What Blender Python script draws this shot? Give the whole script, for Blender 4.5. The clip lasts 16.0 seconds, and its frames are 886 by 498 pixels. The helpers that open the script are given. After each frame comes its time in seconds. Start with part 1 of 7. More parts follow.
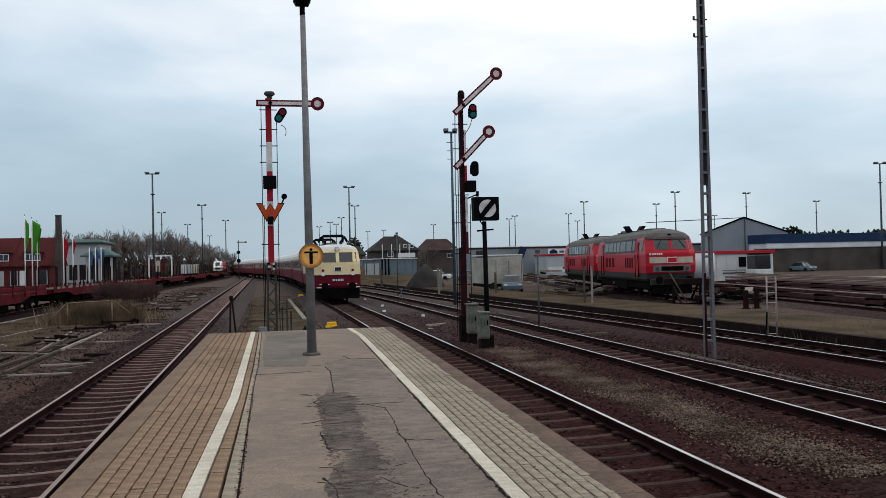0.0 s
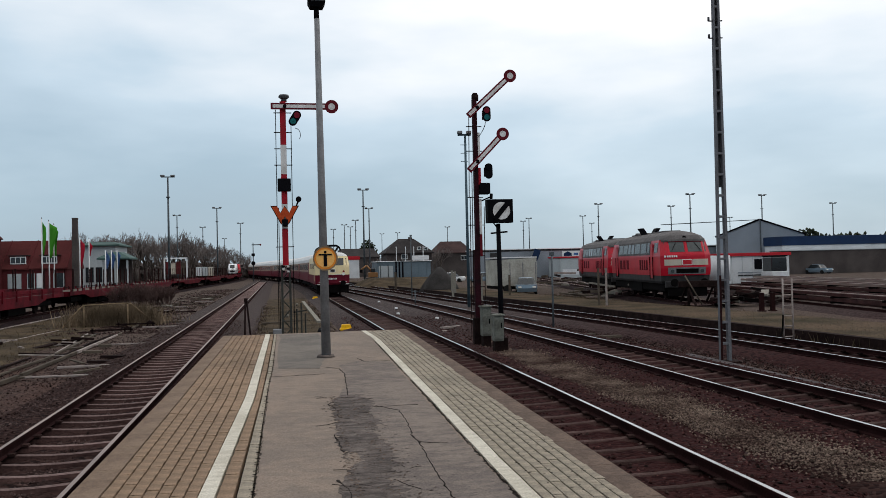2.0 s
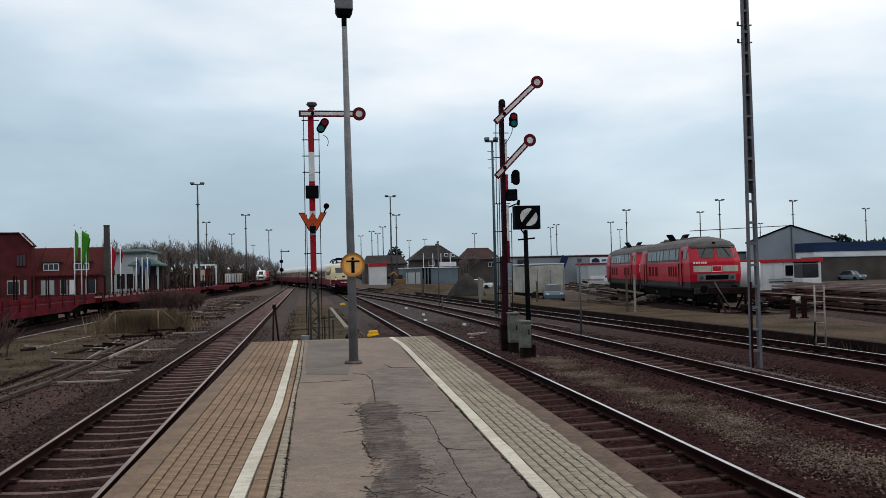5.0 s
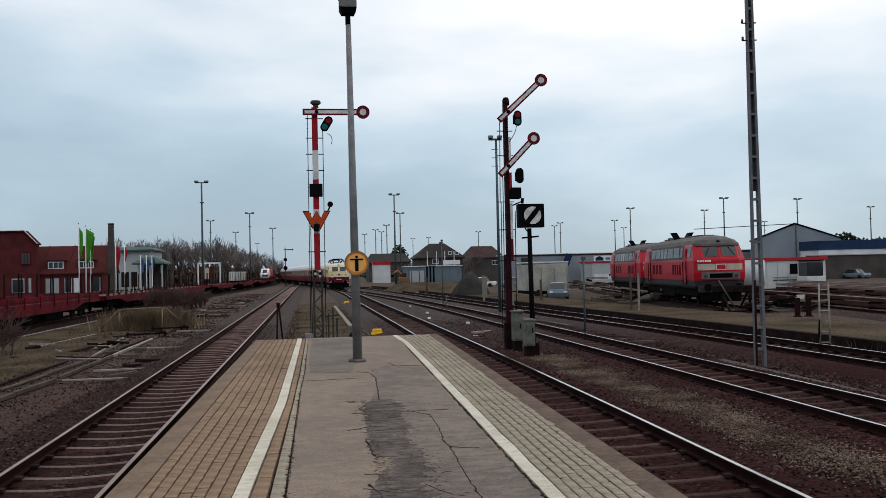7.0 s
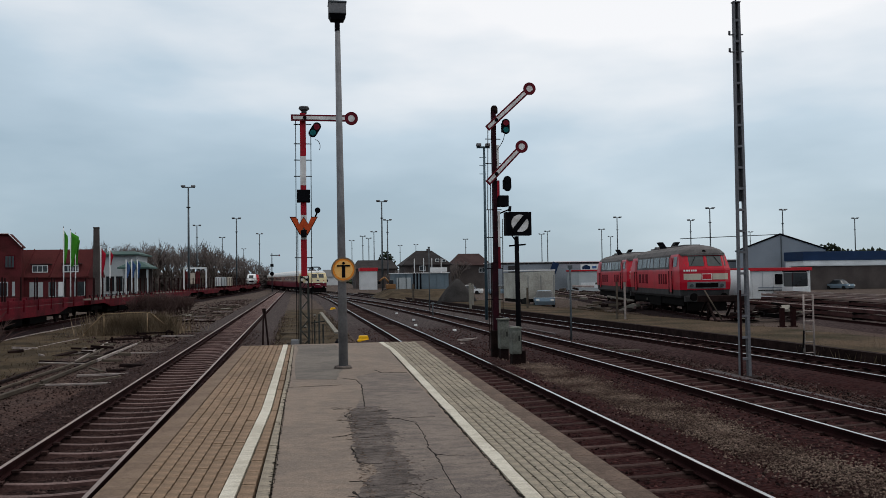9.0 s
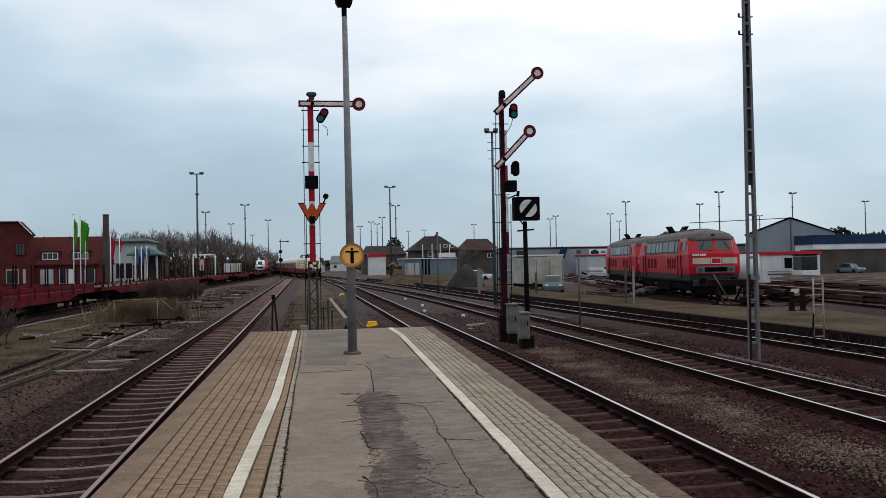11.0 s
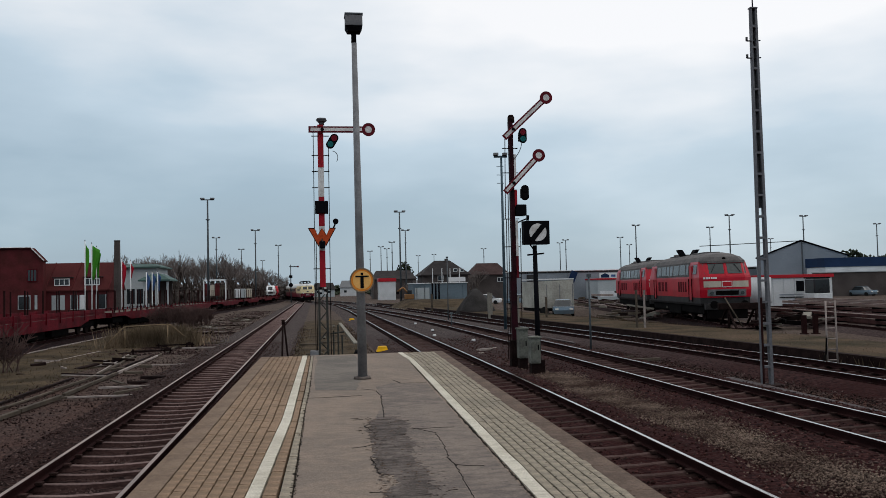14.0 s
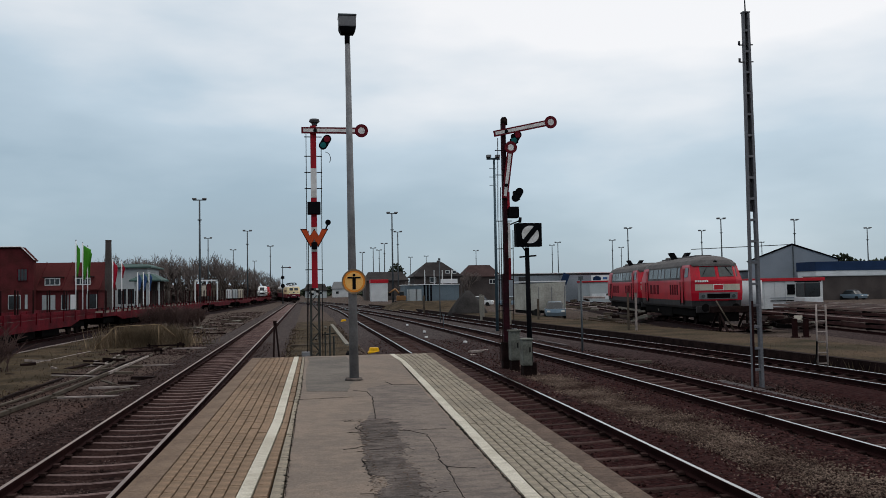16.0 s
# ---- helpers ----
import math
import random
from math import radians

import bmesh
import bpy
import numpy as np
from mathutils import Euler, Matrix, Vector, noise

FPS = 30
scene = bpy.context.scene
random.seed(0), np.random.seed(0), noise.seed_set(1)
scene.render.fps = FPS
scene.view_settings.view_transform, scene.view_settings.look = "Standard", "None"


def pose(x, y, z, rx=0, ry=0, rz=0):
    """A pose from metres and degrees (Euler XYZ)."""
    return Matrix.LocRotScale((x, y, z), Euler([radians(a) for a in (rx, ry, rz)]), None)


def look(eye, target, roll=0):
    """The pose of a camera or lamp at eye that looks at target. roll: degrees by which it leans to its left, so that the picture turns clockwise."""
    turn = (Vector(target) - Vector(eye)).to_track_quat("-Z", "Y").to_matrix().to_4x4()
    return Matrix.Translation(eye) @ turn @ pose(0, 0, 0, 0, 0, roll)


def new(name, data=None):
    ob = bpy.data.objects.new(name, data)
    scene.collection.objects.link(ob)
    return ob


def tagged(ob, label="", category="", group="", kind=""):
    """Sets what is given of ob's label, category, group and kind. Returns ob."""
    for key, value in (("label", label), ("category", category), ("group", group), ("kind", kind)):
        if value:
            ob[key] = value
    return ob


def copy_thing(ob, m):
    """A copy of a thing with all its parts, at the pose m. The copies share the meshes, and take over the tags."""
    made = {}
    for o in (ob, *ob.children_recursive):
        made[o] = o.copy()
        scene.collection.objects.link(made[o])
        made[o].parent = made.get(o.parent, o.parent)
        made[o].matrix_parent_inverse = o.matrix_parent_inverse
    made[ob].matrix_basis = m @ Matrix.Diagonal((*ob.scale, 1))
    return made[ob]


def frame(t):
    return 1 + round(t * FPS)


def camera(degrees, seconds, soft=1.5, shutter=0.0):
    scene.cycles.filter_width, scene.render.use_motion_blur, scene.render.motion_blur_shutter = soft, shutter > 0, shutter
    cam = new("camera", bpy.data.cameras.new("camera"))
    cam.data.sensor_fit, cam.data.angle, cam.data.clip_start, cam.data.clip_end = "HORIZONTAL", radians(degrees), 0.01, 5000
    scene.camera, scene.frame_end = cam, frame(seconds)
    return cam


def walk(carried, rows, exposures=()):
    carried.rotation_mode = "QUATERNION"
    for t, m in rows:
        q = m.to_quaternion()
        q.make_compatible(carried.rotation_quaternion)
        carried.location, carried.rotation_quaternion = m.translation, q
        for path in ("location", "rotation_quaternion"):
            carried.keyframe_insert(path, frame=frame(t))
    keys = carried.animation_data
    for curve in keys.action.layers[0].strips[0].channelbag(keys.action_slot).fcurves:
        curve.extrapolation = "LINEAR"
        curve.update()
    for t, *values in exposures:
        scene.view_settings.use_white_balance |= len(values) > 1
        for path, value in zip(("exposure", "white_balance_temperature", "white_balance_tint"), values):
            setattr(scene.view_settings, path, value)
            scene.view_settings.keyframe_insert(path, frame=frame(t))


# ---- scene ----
cam = camera(54.0, 16.0, soft=0.8)
EYE = (0.0, 0.0, 2.46)
TURNS = [
    (0, 90.82, 1.32, -11.62),
    (0.5, 90.64, 1.32, -11.42),
    (1, 90.81, 1.35, -11.01),
    (1.5, 90.84, 1.43, -10.87),
    (2, 91.00, 1.35, -10.70),
    (2.5, 90.50, 1.24, -10.13),
    (3, 90.76, 1.21, -10.20),
    (3.5, 91.14, 1.20, -10.24),
    (4, 91.25, 1.38, -9.82),
    (4.2, 91.43, 1.37, -9.43),
    (6.5, 91.48, 1.35, -8.71),
    (7, 91.36, 1.35, -8.66),
    (7.5, 92.16, 1.48, -8.23),
    (8, 92.17, 1.28, -8.86),
    (8.5, 92.57, 0.96, -8.96),
    (9, 91.82, 0.83, -9.52),
    (9.2, 91.13, 0.48, -9.26),
    (11.3, 90.75, 1.37, -8.70),
    (11.5, 90.62, 1.45, -8.34),
    (12, 90.97, 1.17, -8.43),
    (12.5, 91.20, 1.10, -8.65),
    (13, 91.79, 1.19, -8.25),
    (13.5, 92.27, 1.16, -8.11),
    (14, 92.49, 1.33, -8.31),
    (14.5, 92.63, 1.45, -8.60),
    (15, 92.65, 1.37, -8.41),
    (15.5, 92.39, 1.28, -8.69),
    (16, 92.59, 1.03, -8.83),
]
walk(cam, [(t, pose(*EYE, rx, ry, rz)) for t, rx, ry, rz in TURNS],
     exposures=[(0, 0.0), (6.5, -0.03), (7.2, -0.04), (8.2, -0.14), (9.0, -0.2), (10.2, -0.1), (11.3, 0.0), (12.5, -0.03), (13.5, -0.13), (14.5, -0.2), (16.0, -0.22)])

# ---- sky and light: an overcast winter day ----
world = bpy.data.worlds.new("sky")
scene.world = world
world.use_nodes = True
wn, wl = world.node_tree.nodes, world.node_tree.links
wn.clear()
w_out = wn.new("ShaderNodeOutputWorld")
w_bg = wn.new("ShaderNodeBackground")
w_sky = wn.new("ShaderNodeTexSky")
w_sky.sky_type, w_sky.sun_disc = "NISHITA", False
w_sky.sun_elevation, w_sky.sun_rotation = radians(48), radians(35)
w_co = wn.new("ShaderNodeTexCoord")
w_sep = wn.new("ShaderNodeSeparateXYZ")
wl.new(w_co.outputs["Generated"], w_sep.inputs[0])
w_map = wn.new("ShaderNodeMapping")
w_map.inputs["Scale"].default_value = (1.0, 1.0, 3.2)
wl.new(w_co.outputs["Generated"], w_map.inputs["Vector"])
w_noise = wn.new("ShaderNodeTexNoise")
w_noise.inputs["Scale"].default_value, w_noise.inputs["Detail"].default_value, w_noise.inputs["Roughness"].default_value = 2.6, 5.0, 0.48
wl.new(w_map.outputs[0], w_noise.inputs["Vector"])
w_add = wn.new("ShaderNodeMath")
w_add.operation = "MULTIPLY_ADD"
wl.new(w_noise.outputs["Fac"], w_add.inputs[0])
w_add.inputs[1].default_value = 0.46
w_mul = wn.new("ShaderNodeMath")
w_mul.operation = "MULTIPLY"
wl.new(w_sep.outputs["Z"], w_mul.inputs[0])
w_mul.inputs[1].default_value = 1.0
w_dot = wn.new("ShaderNodeVectorMath")
w_dot.operation = "DOT_PRODUCT"
w_dot.inputs[1].default_value = (0.75, 0.4, 0.53)
wl.new(w_co.outputs["Generated"], w_dot.inputs[0])
w_side = wn.new("ShaderNodeMath")
w_side.operation = "MULTIPLY_ADD"
wl.new(w_dot.outputs["Value"], w_side.inputs[0])
w_side.inputs[1].default_value = 0.27
wl.new(w_mul.outputs[0], w_side.inputs[2])
w_off = wn.new("ShaderNodeMath")
w_off.operation = "SUBTRACT"
wl.new(w_side.outputs[0], w_off.inputs[0])
w_off.inputs[1].default_value = 0.185
wl.new(w_off.outputs[0], w_add.inputs[2])
w_ramp = wn.new("ShaderNodeValToRGB")
cr = w_ramp.color_ramp
cr.elements[0].position, cr.elements[0].color = 0.10, (0.36, 0.475, 0.58, 1)
cr.elements[1].position, cr.elements[1].color = 0.52, (1.13, 1.13, 1.14, 1)
e = cr.elements.new(0.24)
e.color = (0.42, 0.555, 0.665, 1)
e = cr.elements.new(0.36)
e.color = (0.62, 0.755, 0.865, 1)
wl.new(w_add.outputs[0], w_ramp.inputs[0])
w_dim = wn.new("ShaderNodeVectorMath")
w_dim.operation = "SCALE"
w_dim.inputs["Scale"].default_value = 0.10
wl.new(w_sky.outputs[0], w_dim.inputs[0])
w_mix = wn.new("ShaderNodeMixRGB")
w_mix.inputs[0].default_value = 0.88
wl.new(w_dim.outputs[0], w_mix.inputs[1])
wl.new(w_ramp.outputs[0], w_mix.inputs[2])
wl.new(w_mix.outputs[0], w_bg.inputs["Color"])
w_bg.inputs["Strength"].default_value = 1.0
wl.new(w_bg.outputs[0], w_out.inputs[0])

sun_data = bpy.data.lights.new("sun", "SUN")
sun_data.energy, sun_data.angle, sun_data.color = 0.4, radians(25), (1.0, 0.96, 0.9)
sun = new("sun", sun_data)
sun.matrix_world = look((30, 20, 60), (0, 35, 0))
scene.view_settings.exposure = 0.0

# ---- materials ----
def mat(name, col, rough=0.7, metal=0.0, var=0.25, scale=2.0, fine=40.0, bump=0.15, tint=None, spec=0.12, island=0.0, objvar=0.0, coat=0.0):
    """Procedural surface: two scales of noise on the colour, fine relief, optional stain colour and piece-to-piece change."""
    m = bpy.data.materials.new(name)
    m.use_nodes = True
    n, l = m.node_tree.nodes, m.node_tree.links
    b = n["Principled BSDF"]
    b.inputs["Roughness"].default_value, b.inputs["Metallic"].default_value = rough, metal
    b.inputs["Specular IOR Level"].default_value = spec
    b.inputs["Coat Weight"].default_value = coat
    tc = n.new("ShaderNodeTexCoord")
    big, small = n.new("ShaderNodeTexNoise"), n.new("ShaderNodeTexNoise")
    big.inputs["Scale"].default_value, big.inputs["Detail"].default_value = scale, 5
    small.inputs["Scale"].default_value, small.inputs["Detail"].default_value = fine, 4
    l.new(tc.outputs["Object"], big.inputs["Vector"])
    l.new(tc.outputs["Object"], small.inputs["Vector"])
    r1 = n.new("ShaderNodeValToRGB")
    t = tint or tuple(c * (1 - 1.4 * var) for c in col)
    r1.color_ramp.elements[0].position, r1.color_ramp.elements[0].color = 0.34, (*[max(c, 0.002) for c in t], 1)
    r1.color_ramp.elements[1].position, r1.color_ramp.elements[1].color = 0.62, (*col, 1)
    l.new(big.outputs["Fac"], r1.inputs[0])
    mul = n.new("ShaderNodeMixRGB")
    mul.blend_type = "MULTIPLY"
    mul.inputs[0].default_value = 1.0
    mr = n.new("ShaderNodeMapRange")
    mr.inputs["From Min"].default_value, mr.inputs["From Max"].default_value = 0.25, 0.75
    mr.inputs["To Min"].default_value, mr.inputs["To Max"].default_value = 1 - var, 1 + var * 0.7
    l.new(small.outputs["Fac"], mr.inputs["Value"])
    l.new(r1.outputs[0], mul.inputs[1])
    l.new(mr.outputs[0], mul.inputs[2])
    last = mul.outputs[0]
    for amount, socket in ((island, "Random Per Island"), (objvar, "Random")):
        if amount:
            src = n.new("ShaderNodeNewGeometry" if socket == "Random Per Island" else "ShaderNodeObjectInfo")
            rr = n.new("ShaderNodeMapRange")
            rr.inputs["To Min"].default_value, rr.inputs["To Max"].default_value = 1 - amount, 1 + amount
            l.new(src.outputs[socket], rr.inputs["Value"])
            m2 = n.new("ShaderNodeMixRGB")
            m2.blend_type = "MULTIPLY"
            m2.inputs[0].default_value = 1.0
            l.new(last, m2.inputs[1])
            l.new(rr.outputs[0], m2.inputs[2])
            last = m2.outputs[0]
    l.new(last, b.inputs["Base Color"])
    if bump:
        bp = n.new("ShaderNodeBump")
        bp.inputs["Strength"].default_value, bp.inputs["Distance"].default_value = bump, 0.02
        l.new(small.outputs["Fac"], bp.inputs["Height"])
        l.new(bp.outputs[0], b.inputs["Normal"])
    return m


def stone_mat(name, a, b_col, cell, bump=0.8, patches=0.35, patch_col=None, beyond=None):
    """Loose stones: cells of differing grey-brown with deep joints, and large patches of another tone."""
    m = bpy.data.materials.new(name)
    m.use_nodes = True
    n, l = m.node_tree.nodes, m.node_tree.links
    bs = n["Principled BSDF"]
    bs.inputs["Roughness"].default_value, bs.inputs["Specular IOR Level"].default_value = 0.95, 0.03
    tc = n.new("ShaderNodeTexCoord")
    v = n.new("ShaderNodeTexVoronoi")
    v.inputs["Scale"].default_value = cell
    l.new(tc.outputs["Object"], v.inputs["Vector"])
    r = n.new("ShaderNodeValToRGB")
    r.color_ramp.elements[0].color, r.color_ramp.elements[1].color = (*a, 1), (*b_col, 1)
    sp = n.new("ShaderNodeSeparateXYZ")
    l.new(v.outputs["Color"], sp.inputs[0])
    l.new(sp.outputs["X"], r.inputs[0])
    big = n.new("ShaderNodeTexNoise")
    big.inputs["Scale"].default_value, big.inputs["Detail"].default_value = 0.25, 6
    l.new(tc.outputs["Object"], big.inputs["Vector"])
    br = n.new("ShaderNodeValToRGB")
    br.color_ramp.elements[0].position, br.color_ramp.elements[1].position = 0.42, 0.62
    l.new(big.outputs["Fac"], br.inputs[0])
    mf = n.new("ShaderNodeMath")
    mf.operation = "MULTIPLY"
    mf.inputs[1].default_value = patches
    l.new(br.outputs[0], mf.inputs[0])
    mx = n.new("ShaderNodeMixRGB")
    l.new(mf.outputs[0], mx.inputs[0])
    l.new(r.outputs[0], mx.inputs[1])
    mx.inputs[2].default_value = (*(patch_col or a), 1)
    last = mx.outputs[0]
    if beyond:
        # stones blend to a second, paler pair of tones from y0 to y1
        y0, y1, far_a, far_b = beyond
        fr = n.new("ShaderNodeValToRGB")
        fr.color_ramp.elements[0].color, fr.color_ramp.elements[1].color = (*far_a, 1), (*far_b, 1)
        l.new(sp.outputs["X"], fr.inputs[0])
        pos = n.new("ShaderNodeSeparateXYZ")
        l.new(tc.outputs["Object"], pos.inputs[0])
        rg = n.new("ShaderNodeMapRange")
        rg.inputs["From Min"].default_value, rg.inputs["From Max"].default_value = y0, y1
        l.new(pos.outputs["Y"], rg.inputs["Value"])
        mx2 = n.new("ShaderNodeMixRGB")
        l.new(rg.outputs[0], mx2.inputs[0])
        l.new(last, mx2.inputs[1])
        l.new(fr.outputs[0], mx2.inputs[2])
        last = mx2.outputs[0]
    l.new(last, bs.inputs["Base Color"])
    bp = n.new("ShaderNodeBump")
    bp.inputs["Strength"].default_value, bp.inputs["Distance"].default_value = bump, 0.03
    bp.invert = True
    l.new(v.outputs["Distance"], bp.inputs["Height"])
    l.new(bp.outputs[0], bs.inputs["Normal"])
    return m


def worn_mat(name, col, stain, pit, amount=0.5, rough=0.9, streak=(0.9, 3.2, 1.0)):
    """Old asphalt or paint: stains in bands across the way, fine grain, and small dark pits."""
    m = bpy.data.materials.new(name)
    m.use_nodes = True
    n, l = m.node_tree.nodes, m.node_tree.links
    b = n["Principled BSDF"]
    b.inputs["Roughness"].default_value, b.inputs["Specular IOR Level"].default_value = rough, 0.12
    tc, mp = n.new("ShaderNodeTexCoord"), n.new("ShaderNodeMapping")
    mp.inputs["Scale"].default_value = streak
    l.new(tc.outputs["Object"], mp.inputs["Vector"])
    big, mid, fine = (n.new("ShaderNodeTexNoise") for k in range(3))
    for q, sc, de in ((big, 0.9, 6), (mid, 5.0, 6), (fine, 60.0, 4)):
        q.inputs["Scale"].default_value, q.inputs["Detail"].default_value, q.inputs["Roughness"].default_value = sc, de, 0.62
    l.new(tc.outputs["Object"], big.inputs["Vector"])
    l.new(mp.outputs[0], mid.inputs["Vector"])
    l.new(tc.outputs["Object"], fine.inputs["Vector"])
    add = n.new("ShaderNodeMath")
    l.new(big.outputs["Fac"], add.inputs[0])
    l.new(mid.outputs["Fac"], add.inputs[1])
    rp = n.new("ShaderNodeValToRGB")
    rp.color_ramp.elements[0].position, rp.color_ramp.elements[1].position = 0.5 - 0.06, 0.5 + 0.07
    rp.color_ramp.elements[0].color, rp.color_ramp.elements[1].color = (*stain, 1), (*col, 1)
    half = n.new("ShaderNodeMath")
    half.operation = "MULTIPLY"
    half.inputs[1].default_value = 0.5
    l.new(add.outputs[0], half.inputs[0])
    l.new(half.outputs[0], rp.inputs[0])
    gr = n.new("ShaderNodeMapRange")
    gr.inputs["From Min"].default_value, gr.inputs["From Max"].default_value = 0.3, 0.7
    gr.inputs["To Min"].default_value, gr.inputs["To Max"].default_value = 0.72, 1.22
    l.new(fine.outputs["Fac"], gr.inputs["Value"])
    mu = n.new("ShaderNodeMixRGB")
    mu.blend_type = "MULTIPLY"
    mu.inputs[0].default_value = 1.0
    l.new(rp.outputs[0], mu.inputs[1])
    l.new(gr.outputs[0], mu.inputs[2])
    pits = n.new("ShaderNodeTexNoise")
    pits.inputs["Scale"].default_value, pits.inputs["Detail"].default_value = 17.0, 3
    l.new(mp.outputs[0], pits.inputs["Vector"])
    pr = n.new("ShaderNodeMapRange")
    pr.inputs["From Min"].default_value, pr.inputs["From Max"].default_value = 0.60, 0.72
    pr.inputs["To Max"].default_value = amount
    l.new(pits.outputs["Fac"], pr.inputs["Value"])
    mx = n.new("ShaderNodeMixRGB")
    l.new(pr.outputs[0], mx.inputs[0])
    l.new(mu.outputs[0], mx.inputs[1])
    mx.inputs[2].default_value = (*pit, 1)
    l.new(mx.outputs[0], b.inputs["Base Color"])
    bp = n.new("ShaderNodeBump")
    bp.inputs["Strength"].default_value, bp.inputs["Distance"].default_value = 0.7, 0.015
    l.new(fine.outputs["Fac"], bp.inputs["Height"])
    l.new(bp.outputs[0], b.inputs["Normal"])
    return m


M = {}
# dark siding stones, with the shade under the wagons mixed into their tone
M["ballast"] = stone_mat("ballast", (0.006, 0.004, 0.0045), (0.032, 0.021, 0.022), 14, 0.9, 0.5, (0.016, 0.008, 0.008))
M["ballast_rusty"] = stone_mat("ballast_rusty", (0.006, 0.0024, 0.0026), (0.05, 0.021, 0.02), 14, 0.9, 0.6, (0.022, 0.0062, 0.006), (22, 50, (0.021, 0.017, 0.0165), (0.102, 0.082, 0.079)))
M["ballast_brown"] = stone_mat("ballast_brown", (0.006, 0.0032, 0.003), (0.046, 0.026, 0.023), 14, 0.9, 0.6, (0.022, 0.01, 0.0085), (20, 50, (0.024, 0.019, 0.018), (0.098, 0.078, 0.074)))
M["stone"] = mat("ballast_stone", (0.058, 0.026, 0.024), 0.9, var=0.3, scale=1.2, fine=30, island=0.85, spec=0.03, tint=(0.018, 0.007, 0.0065))
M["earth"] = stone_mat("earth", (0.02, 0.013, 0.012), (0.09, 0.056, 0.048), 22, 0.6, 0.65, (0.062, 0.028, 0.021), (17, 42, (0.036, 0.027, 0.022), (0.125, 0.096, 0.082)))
M["yard_grass"] = mat("yard_grass", (0.088, 0.06, 0.039), 0.95, var=0.55, scale=0.35, fine=9, bump=0.6, tint=(0.032, 0.027, 0.014), spec=0.05)
M["reed_tan"] = mat("tan_reed", (0.27, 0.2, 0.135), 0.95, var=0.3, scale=0.6, fine=8, bump=0, island=0.35, tint=(0.12, 0.09, 0.058))
M["worn_concrete"] = worn_mat("worn_concrete", (0.1, 0.083, 0.083), (0.055, 0.044, 0.045), (0.03, 0.024, 0.024), 0.6)
M["turf"] = mat("winter_turf", (0.08, 0.058, 0.037), 0.95, var=0.5, scale=0.6, fine=14, bump=0.7, tint=(0.034, 0.026, 0.016), spec=0.04)
M["mast_wine"] = mat("old_wine_paint", (0.036, 0.008, 0.013), 0.75, var=0.35, scale=3, fine=20, bump=0.15, tint=(0.014, 0.007, 0.009), spec=0.05)
M["asphalt"] = worn_mat("asphalt", (0.24, 0.188, 0.150), (0.185, 0.15, 0.125), (0.095, 0.076, 0.063), 0.4, streak=(0.9, 1.6, 1.0))
M["asphalt_worn"] = worn_mat("asphalt_worn", (0.205, 0.168, 0.142), (0.135, 0.112, 0.1), (0.05, 0.042, 0.037), 0.6, streak=(0.9, 1.9, 1.0))
M["patch"] = worn_mat("asphalt_patch", (0.148, 0.122, 0.108), (0.066, 0.054, 0.049), (0.026, 0.021, 0.019), 0.85, streak=(1.0, 2.4, 1.0))
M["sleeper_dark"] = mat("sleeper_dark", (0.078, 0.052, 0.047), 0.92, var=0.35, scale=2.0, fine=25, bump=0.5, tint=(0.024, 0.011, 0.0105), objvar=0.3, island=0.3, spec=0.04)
# shade on the sleepers' sloping sides, put in as a darker colour
M["sleeper_flank_shade"] = mat("sleeper_flank_shade", (0.052, 0.03, 0.027), 0.95, var=0.4, scale=2.0, fine=25, bump=0.5, tint=(0.012, 0.006, 0.006), objvar=0.3, island=0.3, spec=0.03)
M["cab_grey"] = mat("cabinet_grey", (0.18, 0.185, 0.16), 0.8, var=0.35, scale=3, fine=20, bump=0.1, tint=(0.09, 0.09, 0.076))
M["stone_mid"] = mat("ballast_stone_mid", (0.068, 0.046, 0.042), 0.9, var=0.3, scale=1.2, fine=30, island=0.8, spec=0.03, tint=(0.03, 0.018, 0.016))
M["bush_dark"] = mat("bush_twig", (0.105, 0.068, 0.062), 0.95, var=0.25, scale=0.6, fine=8, bump=0, spec=0.03)
M["damp"] = worn_mat("asphalt_damp", (0.185, 0.16, 0.137), (0.125, 0.111, 0.098), (0.06, 0.052, 0.047), 0.4)
M["wall_mid"] = mat("grey_blue_cladding", (0.25, 0.275, 0.305), 0.8, var=0.15, scale=0.3, fine=5, bump=0.1)
M["crack"] = mat("crack", (0.028, 0.023, 0.02), 0.95, var=0.4, scale=6, fine=30, spec=0.05)
M["paver"] = worn_mat("paver", (0.27, 0.184, 0.122), (0.185, 0.128, 0.086), (0.10, 0.07, 0.05), 0.35, streak=(1.6, 1.6, 1.0))
M["paver_grey"] = worn_mat("paver_grey", (0.325, 0.278, 0.215), (0.225, 0.195, 0.152), (0.09, 0.076, 0.058), 0.55, streak=(1.6, 1.6, 1.0))
M["joint"] = mat("joint_sand", (0.034, 0.027, 0.02), 0.95, var=0.4, scale=3, fine=40)
M["edge"] = worn_mat("edge_stone", (0.15, 0.106, 0.082), (0.095, 0.068, 0.054), (0.05, 0.036, 0.03), 0.6, streak=(1.5, 1.5, 1.0))
M["edge_tan"] = worn_mat("edge_stone_tan", (0.21, 0.15, 0.108), (0.15, 0.105, 0.076), (0.08, 0.058, 0.045), 0.45, streak=(1.5, 1.5, 1.0))
M["white_line"] = worn_mat("white_line", (0.60, 0.56, 0.47), (0.47, 0.43, 0.35), (0.22, 0.19, 0.15), 0.7, 0.8)
